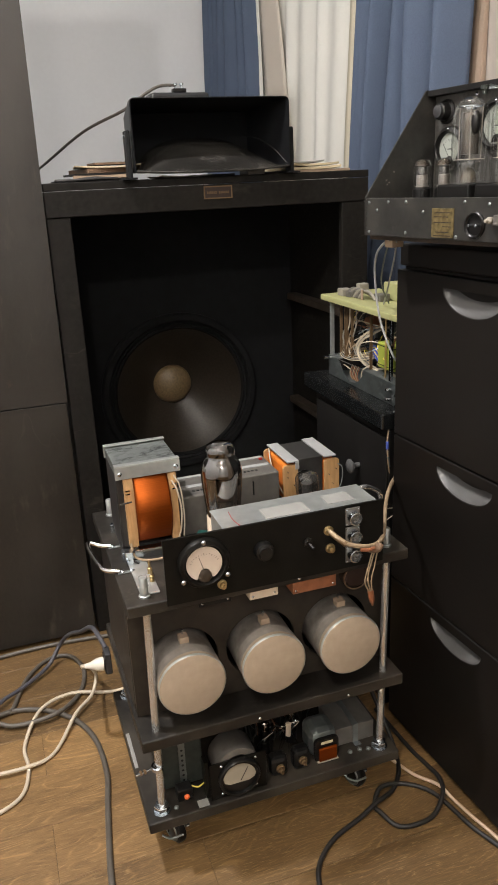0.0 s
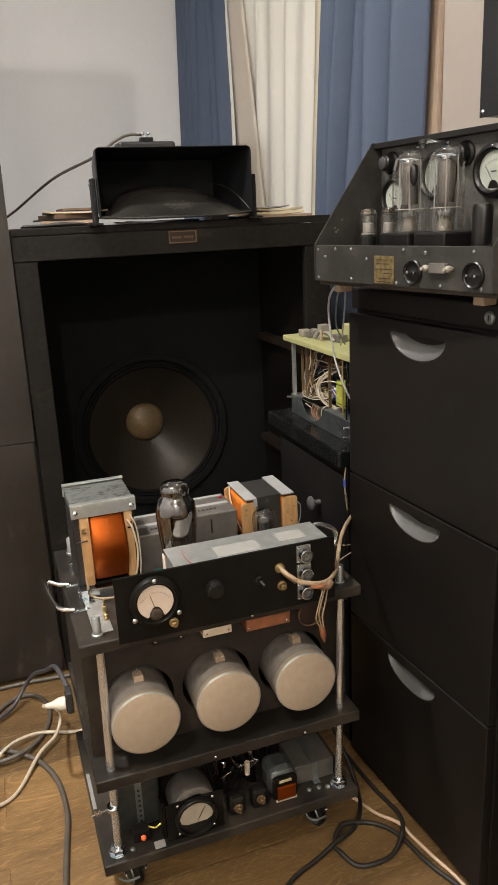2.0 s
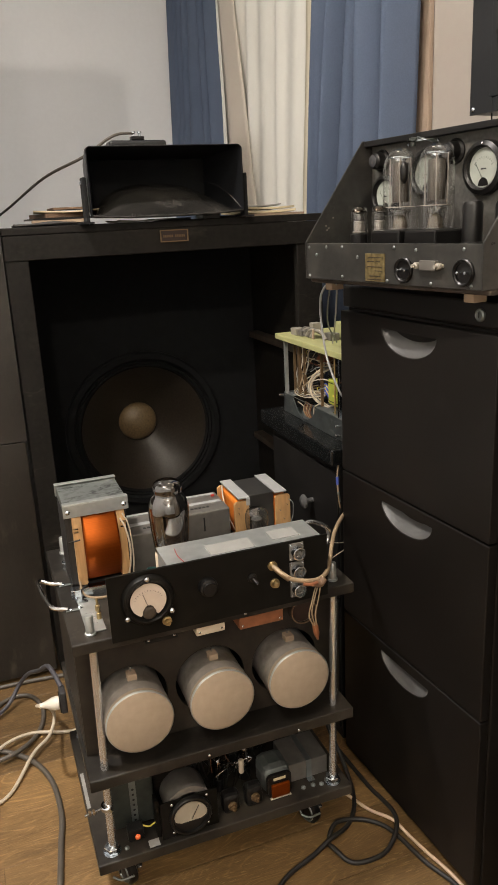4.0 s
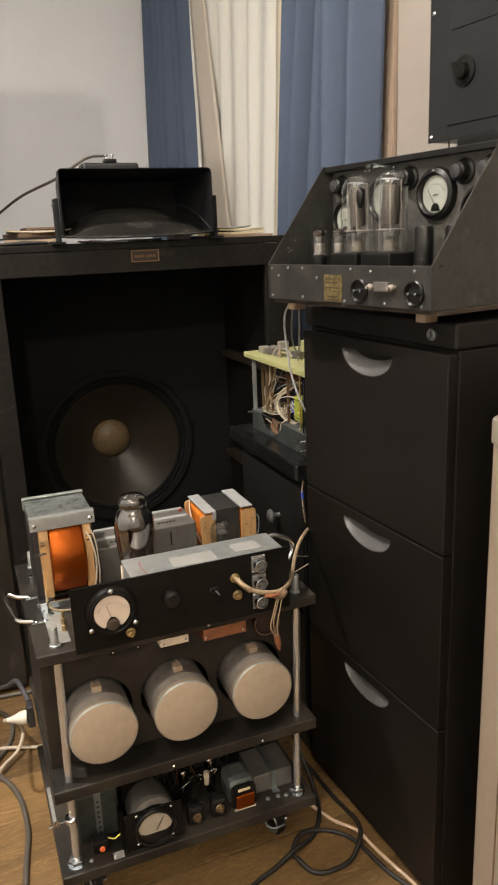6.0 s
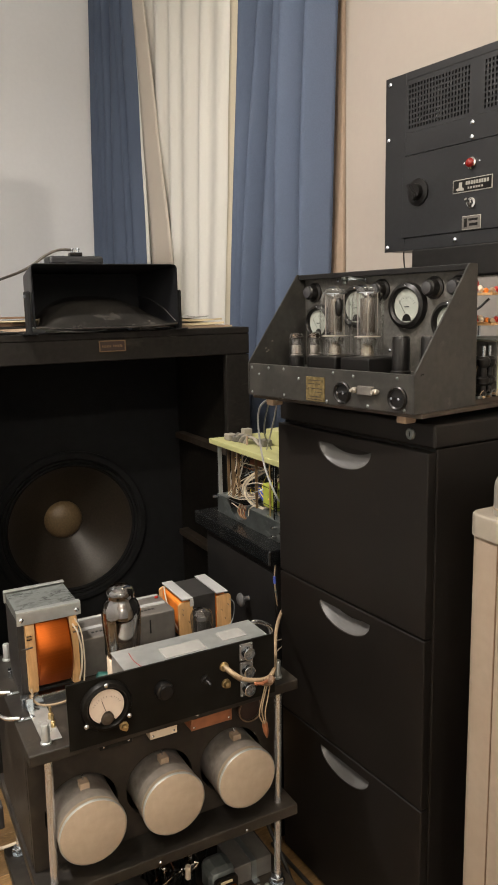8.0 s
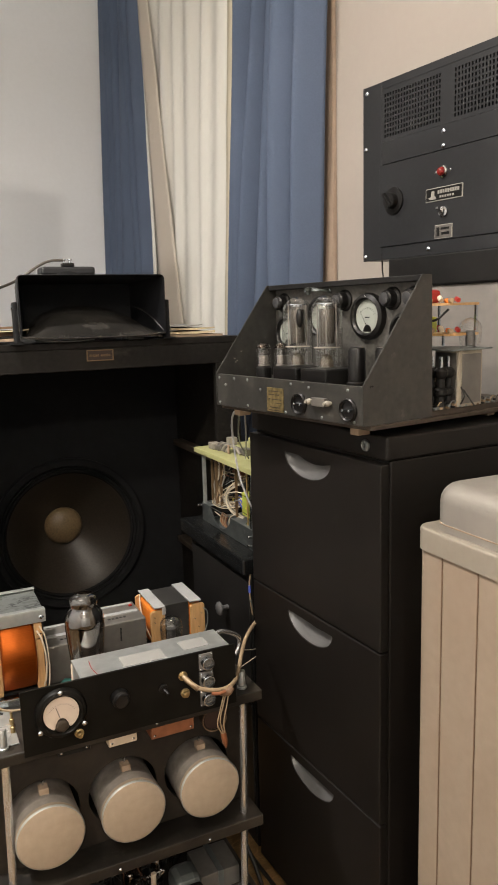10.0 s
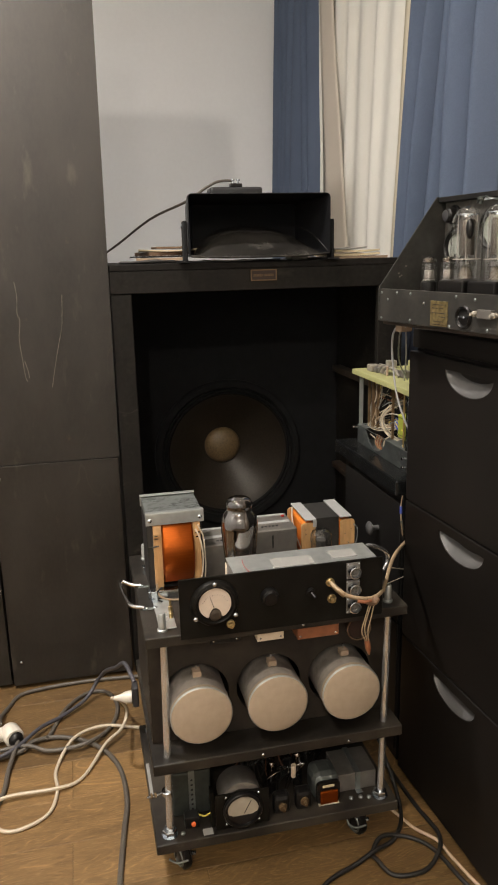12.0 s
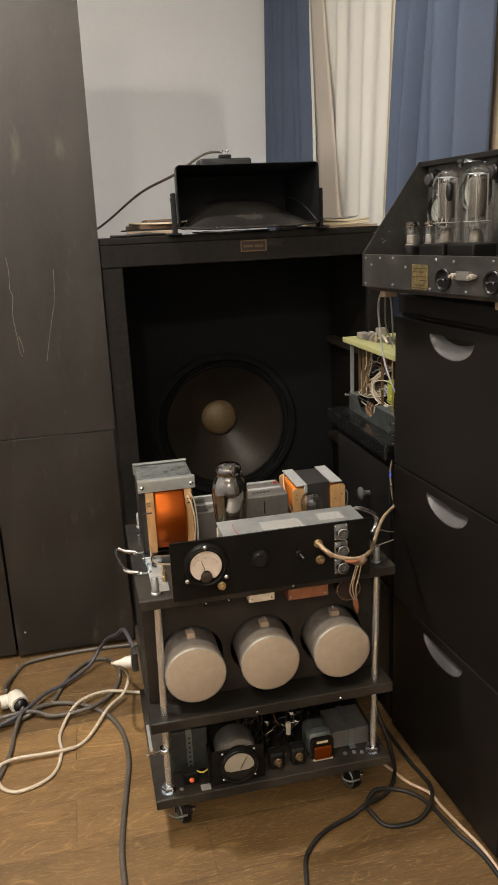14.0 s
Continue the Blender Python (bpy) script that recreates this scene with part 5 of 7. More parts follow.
part("deck", box((0.0035, -0.142, 0.047), (AW - 0.0035, -0.0105, 0.050)), M_AMP, amp)
part("base_plate", box((-0.004, -0.42, -0.0065), (AW + 0.002, -0.012, 0.0008), 0.0015), M_BASE, amp, "worn brown-edged base plate")
for x in (0, AW - 0.003):
    part("side_panel", prism([(0.001, 0.062), (-0.125, 0.227), (-0.147, 0.227), (-0.152, 0.001), (0.001, 0.001)], x, x + 0.003, "x", bevel=0.0007), M_AMP, amp)
part("back_panel", box((0.0035, -0.149, 0.05), (AW - 0.0035, -0.146, 0.226)), M_AMPD, amp)
part("top_lip", box((0.0035, -0.1455, 0.217), (AW - 0.0035, -0.128, 0.2265), 0.001), M_BLACK, amp)
for x in (0.035, AW - 0.045):
    part("foot", box((x + 0.002, -0.050, -0.020), (x + 0.022, -0.024, -0.0067), 0.002), M_SLEEVE, amp, "pale wooden foot")
    part("foot", box((x, -0.36, -0.020), (x + 0.018, -0.34, -0.0067), 0.002), M_SLEEVE, amp, "pale wooden foot")
for x, z in ((0.395, 0.054), (0.395, 0.007), (0.374, 0.042), (0.302, 0.008), (0.345, 0.055), (0.262, 0.040), (0.302, 0.055), (0.128, 0.052), (0.096, 0.006), (0.035, 0.054), (0.020, 0.006), (0.175, 0.055), (0.19, 0.006)):
    smooth(part("panel_screw", screw((x, 0.0, z), out, 0.0028), M_DULL, amp))
plate = part("name_plate", box((0.195, 0.0, 0.004), (0.241, 0.0016, 0.046), 0.0004), M_GOLD, amp, "small engraved brass name plate")
for k, (x0, x1, z) in enumerate(((0.203, 0.233, 0.040), (0.206, 0.216, 0.034), (0.220, 0.236, 0.034), (0.200, 0.236, 0.026), (0.200, 0.218, 0.020), (0.204, 0.232, 0.012), (0.200, 0.236, 0.007))):
    part("engraved_bar", box((x0, 0.0016, z - 0.0006), (x1, 0.0020, z + 0.0006)), M_BADGE, plate)
for x in (0.152, 0.033):
    sock = part("round_socket", turned([(0.0185, 0), (0.0185, 0.003), (0.0165, 0.0045), (0.0145, 0.003), (0.0140, 0.0006), (0, 0.0006)], (x, 0.0, 0.0235), out, 32), M_KNOB, amp)
    smooth(sock)
    smooth(part("rim", ring((x, 0.0046, 0.0235), out, 0.0160, 0.0174, 0.0010, 32), M_KNOB, sock))
    for dx in (-0.007, 0.007):
        part("contact", rod((x + dx, 0.0, 0.0235), (x + dx, 0.008, 0.0235), 0.0022, 8), M_STEEL, sock)
term = part("terminal_bridge", box((0.080, 0.001, 0.0245), (0.112, 0.009, 0.0385), 0.001), M_GREYTX, amp, "metal terminal bridge with knurled nuts")
for x in (0.074, 0.119):
    smooth(part("knurled_nut", turned([(0.003, 0), (0.003, 0.004), (0.0044, 0.004), (0.0048, 0.006), (0.0048, 0.010), (0.0042, 0.011), (0.0025, 0.012), (0.0025, 0.016), (0, 0.016)], (x, 0.0, 0.031), out, 20), M_TERM, term))
for x in (0.28, 0.09):
    part("red_strip", box((x, -0.016, 0.0502), (x + 0.018, -0.011, 0.0555), 0.001), M_LENS, amp)
# tubes on the deck, within the one amplifier
for x in (0.242, 0.163):
    part("tube_base_block", box((x - 0.034, -0.104, 0.0502), (x + 0.034, -0.038, 0.0782), 0.003), M_KNOB, amp, "black square tube base")
for x, top in ((0.242, 0.200), (0.163, 0.200)):
    bulb = [(0, top), (0.008, top - 0.001), (0.017, top - 0.006), (0.0235, top - 0.014), (0.0268, top - 0.026), (0.0272, top - 0.04), (0.0272, 0.098), (0.0262, 0.0785)]
    tb = part("power_tube", turned(bulb, (x, -0.070, 0), (0, 0, 1), 36), M_GLASS, amp, "tall clear glass power tube with a domed top")
    smooth(tb, 80)
    smooth(part("anode", turned([(0, 0.120), (0.0125, 0.120), (0.0130, 0.122), (0.0130, 0.176), (0.012, 0.178), (0, 0.178)], (x, -0.070, 0), (0, 0, 1), 24), M_PLATE, tb))
    for k in range(4):
        a = math.radians(35 + 90 * k)
        part("cage_rod", rod((x + 0.019 * math.cos(a), -0.070 + 0.013 * math.sin(a), 0.113), (x + 0.019 * math.cos(a), -0.070 + 0.013 * math.sin(a), 0.186), 0.0011, 6), M_ANODE, tb)
    part("mica", rod((x, -0.070, 0.1125), (x, -0.070, 0.1135), 0.0225, 24), M_MICA2, tb)
    part("top_ring", ring((x, -0.070, 0.186), (0, 0, 1), 0.017, 0.0195, 0.0015, 24), M_STEEL, tb)
    smooth(part("stem", turned([(0.016, 0.079), (0.010, 0.088), (0.009, 0.102), (0.003, 0.106), (0, 0.106)], (x, -0.070, 0), (0, 0, 1), 20), M_GLASS, tb), 80)
    smooth(part("stem_cup", turned([(0.0135, 0.080), (0.0128, 0.092), (0.0140, 0.101), (0.0172, 0.1085), (0.0166, 0.1090), (0.0132, 0.1015)], (x, -0.070, 0), (0, 0, 1), 28), M_GLASS2, tb, "flared clear glass cup"), 80)
    smooth(part("pinch", turned([(0.0118, 0.080), (0.0112, 0.090), (0.0085, 0.097), (0.0045, 0.1005), (0, 0.101)], (x, -0.070, 0), (0, 0, 1), 16), M_STEMW, tb, "pale pressed glass foot"), 80)
    for dx in (-0.008, 0, 0.008):
        part("lead", rod((x + dx, -0.07, 0.104), (x + dx * 1.6, -0.07, 0.114), 0.0007, 5), M_STEEL, tb)
    part("getter_ring", ring((x, -0.070, top - 0.017), (0, 0, 1), 0.006, 0.0085, 0.002, 20), M_STEEL, tb)
for x, y in ((0.346, -0.070), (0.318, -0.092)):
    sb = part("small_tube_base", rod((x, y, 0.0502), (x, y, 0.0738), 0.0150, 24), M_KNOB, amp)
    smooth(part("small_bulb", turned([(0, 0.119), (0.007, 0.118), (0.0125, 0.1145), (0.0146, 0.108), (0.0148, 0.074)], (x, y, 0), (0, 0, 1), 24), M_GLASS, sb), 80)
    part("small_anode", rod((x, y, 0.0775), (x, y, 0.094), 0.0092, 16), M_ANODE, sb)
    part("small_cage", rod((x, y, 0.0942), (x, y, 0.106), 0.0072, 16), M_MICA, sb)
    part("base_band", rod((x, y, 0.0742), (x, y, 0.0773), 0.0118, 18), M_ANODE, sb)
    smooth(part("small_getter", turned([(0, 0.1175), (0.007, 0.1165), (0.0117, 0.113), (0.0134, 0.108)], (x, y, 0), (0, 0, 1), 20), M_GETTER, sb), 80)
for x, y in ((0.085, -0.066), (0.042, -0.085)):
    smooth(part("capacitor_can", turned([(0.0165, 0.0502), (0.0165, 0.058), (0.0145, 0.060), (0.0145, 0.110), (0.0125, 0.115), (0, 0.115)], (x, y, 0), (0, 0, 1), 28), M_KNOB, amp, "black electrolytic can"))
# meters and knobs on the back panel
for x, z, r in ((0.1375, 0.163, 0.040), (0.2575, 0.163, 0.040), (0.360, 0.134, 0.035), (0.048, 0.136, 0.035)):
    mt = part("meter", turned([(r * 0.70, 0.003), (r * 0.72, 0.010), (r * 0.80, 0.013), (r * 0.96, 0.010), (r, 0.004), (r, 0)], (x, -0.146, z), out, 44), M_KNOB, amp, "round black meter with a pale dial")
    smooth(mt, 40)
    part("dial", turned([(0, 0.0055), (r * 0.705, 0.0055)], (x, -0.146, z), out, 36), M_DIALG2, mt)
    arch = [(x + r * 0.24 * math.cos(t), z - r * 0.64 + r * 0.30 * math.sin(t)) for t in [math.pi * k / 14 for k in range(15)]]
    part("dial_arch", prism(arch, -0.1404, -0.1398, "y"), M_KNOB, mt, "small black arch over the pivot")
    part("needle", tube([(x + r * 0.05, -0.1395, z - r * 0.36), (x + r * 0.42, -0.1395, z + r * 0.22)], 0.0003, 4, 1, None, False), M_KNOB, mt)
    for k in range(11):
        t = math.radians(150 - 12 * k)
        c, q = math.cos(t), math.sin(t)
        long = 0.42 if k % 5 == 0 else 0.46
        part("scale_mark", tube([(x + r * long * c, -0.1402, z - r * 0.12 + r * long * q), (x + r * 0.53 * c, -0.1402, z - r * 0.12 + r * 0.53 * q)], 0.00028, 3, 1, None, False), M_GREYP, mt)
    part("dial_bar", box((x - r * 0.13, -0.1404, z - r * 0.06), (x + r * 0.13, -0.1400, z - r * 0.01)), M_GREYP, mt)
    part("meter_screw", screw((x, -0.1345, z + r * 0.86), out, 0.0022, None, 8), M_STEEL, mt)
for x in (0.375, 0.200, 0.083, 0.032):
    kb = part("knob", turned([(0.019, 0), (0.019, 0.003), (0.0145, 0.005), (0.0135, 0.018), (0.0115, 0.020), (0, 0.020)], (x, -0.146, 0.192), out, 24), M_KNOB, amp)
    smooth(kb, 35)
    smooth(part("knob_cap", turned([(0.0105, 0.020), (0.0098, 0.023), (0.005, 0.0243), (0, 0.0245)], (x, -0.146, 0.192), out, 20), M_GREYP, kb), 60)
for x, z in ((0.18, 0.085), (0.24, 0.212), (0.31, 0.212), (0.10, 0.07)):
    part("panel_screw", screw((x, -0.146, z), out, 0.003), M_STEEL, amp)
own = turned([(0.0, -0.017), (0.0035, -0.0145), (0.006, -0.009), (0.0068, 0.0), (0.006, 0.009), (0.0035, 0.0145), (0, 0.017)], (0.2175, -0.056, 0.163), (0, 0, 1), 20)
smooth(part("getter_patch", own, M_KNOB, amp, "black oval film on the tube"), 80)
for y, z in ((-0.050, 0.083), (-0.046, 0.080), (-0.044, 0.087), (-0.060, 0.10)):
    part("side_scuff", box((AW - 0.0034, y, z), (AW - 0.0030, y + 0.003, z + 0.002)), M_TERM, amp)
cap_ = part("grid_cap", turned([(0.004, 0), (0.004, 0.006), (0.0065, 0.007), (0.0065, 0.012), (0, 0.013)], (0.247, -0.100, 0.204), (0, 0, 1), 14), M_DARKTX, amp, "small clip with fine wires above the tube")
for k in range(4):
    part("clip_wire", tube([(0.247, -0.100, 0.210), (0.242 - 0.006 * k, -0.105, 0.217 - 0.002 * k), (0.238 - 0.005 * k, -0.120, 0.212), (0.236, -0.146, 0.206)], 0.0007, 5, 4), M_DULL, cap_)
# behind the back panel
part("rear_deck", box((0.004, -0.41, 0.001), (AW - 0.004, -0.153, 0.010)), M_BASE, amp)
rt = part("rear_transformer", box((0.000, -0.275, 0.0105), (0.052, -0.215, 0.104), 0.002), M_DIALG, amp, "pale framed transformer with grey face")
part("face", box((0.004, -0.2145, 0.014), (0.048, -0.2125, 0.100)), M_GREYTX, rt)
part("side_face", box((-0.0012, -0.27, 0.016), (-0.0002, -0.222, 0.098)), M_GREYTX, rt)
part("glass_shelf", box((-0.008, -0.29, 0.1045), (0.10, -0.19, 0.107)), M_DULL, amp)
gt = part("rear_tube", turned([(0, 0.050), (0.009, 0.048), (0.016, 0.042), (0.019, 0.032), (0.018, 0.014), (0.015, 0.0)], (0.010, -0.254, 0.1072), (0, 0, 1), 24), M_GLASS, amp)
smooth(gt, 80)
part("anode", rod((0.010, -0.254, 0.110), (0.010, -0.254, 0.136), 0.008, 12), M_MICA, gt)
for k, (x, y) in enumerate(((0.006, -0.178), (0.028, -0.182), (0.010, -0.200))):
    bush = part("bushing", turned([(0.005, 0), (0.005, 0.020), (0.010, 0.024), (0.011, 0.032), (0.006, 0.036), (0.006, 0.050), (0.010, 0.054), (0.011, 0.063), (0.007, 0.068), (0, 0.068)], (x, y, 0.0105), (0, 0, 1), 20), M_KNOB, amp)
    smooth(bush, 40)
    part("bushing_rod", rod((x, y, 0.078), (x, y, 0.096), 0.003, 8), M_STEEL, bush)
rng = random.Random(7)
for k in range(9):
    x, y = rng.uniform(0.0, 0.10), rng.uniform(-0.28, -0.17)
    part("hook_wire", tube([(x, y, 0.011), (x + rng.uniform(-0.02, 0.02), y + 0.01, 0.03), (x + rng.uniform(-0.03, 0.03), y, rng.uniform(0.04, 0.09)), (x + rng.uniform(-0.03, 0.03), y - 0.01, 0.012)], 0.0013, 6), (M_CABLEB, M_CABLEB, M_TAN)[k % 3], amp)
for k in range(14):
    x = 0.002 + 0.008 * k
    part("terminal_lug", box((x, -0.172, 0.0105), (x + 0.005, -0.162, 0.015), 0.001), M_DULL, amp)
for k in range(22):
    y = -0.160 - 0.0075 * k
    part("terminal_lug", box((-0.001 + 0.004 * (k % 2), y - 0.0025, 0.0105), (0.008 + 0.005 * (k % 3), y + 0.0025, 0.014 + 0.003 * (k % 2)), 0.001), (M_DULL, M_KNOB, M_TAN, M_DULL, M_BRASSD)[k % 5], amp)
    if k % 2:
        part("hook_wire", tube([(0.004, y, 0.015), (0.002, y - 0.004, 0.022), (0.003, y - 0.012, 0.021), (0.006, y - 0.015, 0.014)], 0.0010, 5, 4), (M_CABLEB, M_TAN, M_DULL)[k % 3], amp)
for z, w in ((0.128, 0.075), (0.178, 0.085)):
    sh = part("tag_board", box((0.012, -0.278, z), (0.012 + w, -0.205, z + 0.004)), M_WOOD, amp, "thin brown tag board with components")
    for k in range(7):
        x = 0.016 + k * w / 7.5
        smooth(part("component", rod((x, -0.214 - 0.03 * (k % 2), z + 0.008), (x + 0.008, -0.218 - 0.03 * (k % 2), z + 0.008 + 0.003 * (k % 3)), 0.0042, 8), (M_TAN, M_RED, M_CERAMIC, M_ORANGEW)[k % 4], sh), 40)
    for dx, y in ((0.0, -0.276), (w - 0.006, -0.276)):
        part("pillar", box((0.013 + dx, y, z - 0.05 if z > 0.15 else 0.107), (0.017 + dx, y + 0.004, z)), M_STEEL, sh)
part("red_cap", box((0.060, -0.240, 0.182), (0.092, -0.212, 0.205), 0.006), M_RED, amp, "round-edged red cap")
part("green_block", box((0.060, -0.230, 0.133), (0.078, -0.212, 0.160), 0.003), M_GREENC, amp)
part("black_lead", tube([(0.09, -0.20, 0.13), (0.07, -0.205, 0.150), (0.045, -0.21, 0.155), (0.028, -0.22, 0.172)], 0.0022, 6), M_CABLEB, amp)

# ---- rack panel and the black unit that carries it ----
RK = frame_to((1.097, 1.313, 1.331), (0.124, -0.992))
rack = thing("rack_panel", RK, "black metal rack panel with perforated grilles and control plate", "panel")
# local: x along the panel away from the window, y into the wall side, front faces minus y
RW = 0.60
slots = []
for gx in (0.068, 0.262, 0.43):
    for i in range(20):
        for j in range(9):
            x, z = gx + i * 0.0081, 0.252 + j * 0.0102
            slots.append([(x, z), (x + 0.0040, z), (x + 0.0040, z + 0.0066), (x, z + 0.0066)])
part("frame_plate", box((0, 0, 0), (0.0598, 0.004, 0.366), 0.0008), M_RACK, rack)
part("top_plate", box((0.060, 0, 0.3502), (RW, 0.004, 0.366), 0.0008), M_RACK, rack)
part("middle_plate", box((0.060, 0, 0.198), (RW, 0.004, 0.2438), 0.0008), M_RACK, rack)
part("grille_plate", holed_plate(0.060, RW, 0.244, 0.350, 0.0004, slots, 0.003), M_RACK, rack, "perforated ventilation grille")
# sheet added close behind the slots, near black for the unlit inside
part("grille_shade_sheet", box((0.0075, 0.028, 0.240), (RW, 0.031, 0.362)), M_INNER, rack)
part("pale_strut", box((0.1495, 0.0040, 0.246), (0.1545, 0.0062, 0.318), 0.0005), M_STRIP, rack, "pale strut behind the grille")
part("pale_tag", box((0.139, 0.0042, 0.257), (0.149, 0.0060, 0.276), 0.0005), M_STRIP, rack)
part("control_plate", box((0.0535, -0.0018, 0.027), (RW, 0.0030, 0.1965), 0.0008), M_RACK, rack, "black control plate")
part("bottom_plate", box((0.0600, 0.0004, 0.0), (RW, 0.004, 0.0262), 0.0008), M_RACK, rack)
part("housing", box((0.004, 0.0042, 0.003), (RW, 0.008, 0.2395)), M_RACK, rack)
part("housing_side", box((0.004, 0.0082, 0.003), (0.007, 0.10, 0.362)), M_RACK, rack)
part("housing_base", box((0.0072, 0.0082, 0.0005), (RW, 0.10, 0.003)), M_RACK, rack)
fr = (0, -1, 0)
for x, z in ((0.014, 0.352), (0.011, 0.238), (0.010, 0.010), (0.236, 0.232), (0.236, 0.205), (0.20, 0.012), (0.42, 0.232), (0.40, 0.012)):
    smooth(part("panel_screw", screw((x, -0.0005, z), fr, 0.0048), M_STEEL, rack))
kn = part("pointer_knob", turned([(0.028, 0), (0.028, 0.003), (0.017, 0.005), (0.016, 0.016), (0, 0.016)], (0.100, -0.002, 0.119), fr, 28), M_KNOB, rack)
smooth(kn, 35)
part("pointer", prism([(0.086, 0.132), (0.093, 0.136), (0.114, 0.106), (0.107, 0.102)], -0.027, -0.017, "y", bevel=0.002), M_KNOB, kn)
lampr = part("pilot_lamp", turned([(0.0115, 0), (0.0115, 0.003), (0.0095, 0.005), (0.0085, 0.005)], (0.238, -0.002, 0.156), fr, 24), M_CHROME, rack)
smooth(part("red_lens", turned([(0.0088, 0.004), (0.0085, 0.008), (0.006, 0.012), (0, 0.0135)], (0.238, -0.002, 0.156), fr, 24), M_LENS, lampr, "red glass lens"), 60)
for x in (0.220, 0.257):
    part("plate_screw", screw((x, -0.002, 0.157), fr, 0.0026), M_STEEL, rack)
sg = part("sign_plate", box((0.194, -0.0035, 0.102), (0.290, -0.0018, 0.128), 0.0004), M_SIGNRIM, rack, "black maker's sign with pale border")
part("sign_field", box((0.196, -0.0042, 0.1038), (0.288, -0.0035, 0.1262)), M_KNOB, sg)
part("sign_mark", prism([(0.206, 0.106), (0.222, 0.106), (0.222, 0.110), (0.218, 0.112), (0.218, 0.122), (0.210, 0.122), (0.210, 0.112), (0.202, 0.110)], -0.0048, -0.0042, "y"), M_SIGNRIM, sg)
for k in range(9):
    part("letter_bar", box((0.227 + k * 0.0063, -0.0047, 0.1155), (0.2315 + k * 0.0063, -0.0042, 0.1225)), M_SIGNRIM, sg)
for k in range(6):
    part("letter_bar", box((0.232 + k * 0.0065, -0.0047, 0.1075), (0.236 + k * 0.0065, -0.0042, 0.1115)), M_SIGNRIM, sg)
tg = part("toggle_switch", turned([(0.0105, 0), (0.0105, 0.003), (0.0065, 0.004), (0.0055, 0.008), (0, 0.008)], (0.241, -0.002, 0.080), fr, 20), M_CHROME, rack)
smooth(tg, 40)
part("toggle_lever", rod((0.241, -0.009, 0.080), (0.241, -0.022, 0.086), 0.0032, 10), M_CHROME, tg)
lb = part("label_plate", box((0.219, -0.0032, 0.029), (0.265, -0.0018, 0.056), 0.0004), M_SIGNRIM, rack, "small framed label plate")
part("label_field", box((0.2205, -0.0038, 0.0305), (0.2635, -0.0032, 0.0545)), M_GREYTX, lb)
for x0, x1, z0, z1 in ((0.225, 0.232, 0.034, 0.051), (0.236, 0.258, 0.046, 0.050), (0.238, 0.258, 0.036, 0.041)):
    part("label_bar", box((x0, -0.0044, z0), (x1, -0.0038, z1)), M_KNOB, lb)
part("hanging_wire", tube([(0.040, 0.02, 0.001), (0.039, 0.022, -0.02), (0.043, 0.024, -0.06), (0.040, 0.024, -0.12)], 0.0016, 6), M_CABLEB, rack)
unit = thing("grey_cabinet", frame_to((1.097, 1.313, 0), (0.124, -0.992)), "plain grey cabinet with a black top carrying the rack panel", "cabinet")
part("body", box((0.082, 0.006, 0.0), (RW, 0.21, 1.270), 0.003), M_GREYB, unit)
part("top_box", box((0.084, -0.002, 1.2705), (RW, 0.21, 1.331), 0.003), M_BLACK, unit)

# ---- low cabinet and open chassis ----
low = thing("low_cabinet", frame_to((0.757, 1.20, 0), (0.0, 1)), "low black wooden cabinet with an overhanging top and drawer knob", "cabinet")
part("body", box((0.064, -0.40, 0), (0.425, -0.016, 0.664), 0.002), M_BLACK, low)
part("top", box((0.060, -0.42, 0.665), (0.455, 0.004, 0.700), 0.004), M_GLOSSK, low)
dr = part("drawer_front", box((0.066, -0.0155, 0.36), (0.405, -0.010, 0.645), 0.002), M_BLACK, low)
smooth(part("knob", turned([(0.006, 0), (0.006, 0.012), (0.010, 0.016), (0.0155, 0.019), (0.016, 0.023), (0.012, 0.027), (0, 0.028)], (0.185, -0.010, 0.548), out, 24), M_INSERT, dr, "round grey drawer knob"), 50)
part("door_front", box((0.066, -0.0155, 0.03), (0.405, -0.010, 0.355), 0.002), M_BLACK, low)
ch = thing("open_chassis", frame_to((0.800, 1.212, 0.7003), (0.0, 1)), "open wired electronics chassis with a yellow-green top board", "chassis")
part("base_rail", box((0.052, -0.13, 0.0005), (0.398, -0.128, 0.046)), M_RAIL, ch)
part("base_floor", box((0.052, -0.1275, 0.0005), (0.398, -0.004, 0.003)), M_DULL, ch)
own = holed_plate(0.052, 0.398, 0.0005, 0.046, -0.0025, [[(0.214, 0.0455), (0.226, 0.030), (0.240, 0.018), (0.262, 0.008), (0.290, 0.006), (0.316, 0.016), (0.334, 0.032), (0.345, 0.0455)]], 0.0025)
part("front_rail", own, M_RAIL, ch, "notched dull zinc rail")
for x in (0.382, 0.064):
    part("post", box((x + 0.002, -0.009, 0.0465), (x + 0.010, -0.001, 0.174)), M_ALU, ch)
    part("post", box((x, -0.129, 0.0465), (x + 0.012, -0.118, 0.174)), M_DULL, ch)
part("back_sheet", box((0.078, -0.1175, 0.0465), (0.37, -0.1155, 0.172)), M_DARKTX, ch)
part("top_board", box((0.050, -0.150, 0.1745), (0.428, 0.006, 0.1875), 0.002), M_GREENB, ch, "yellow-green painted board")
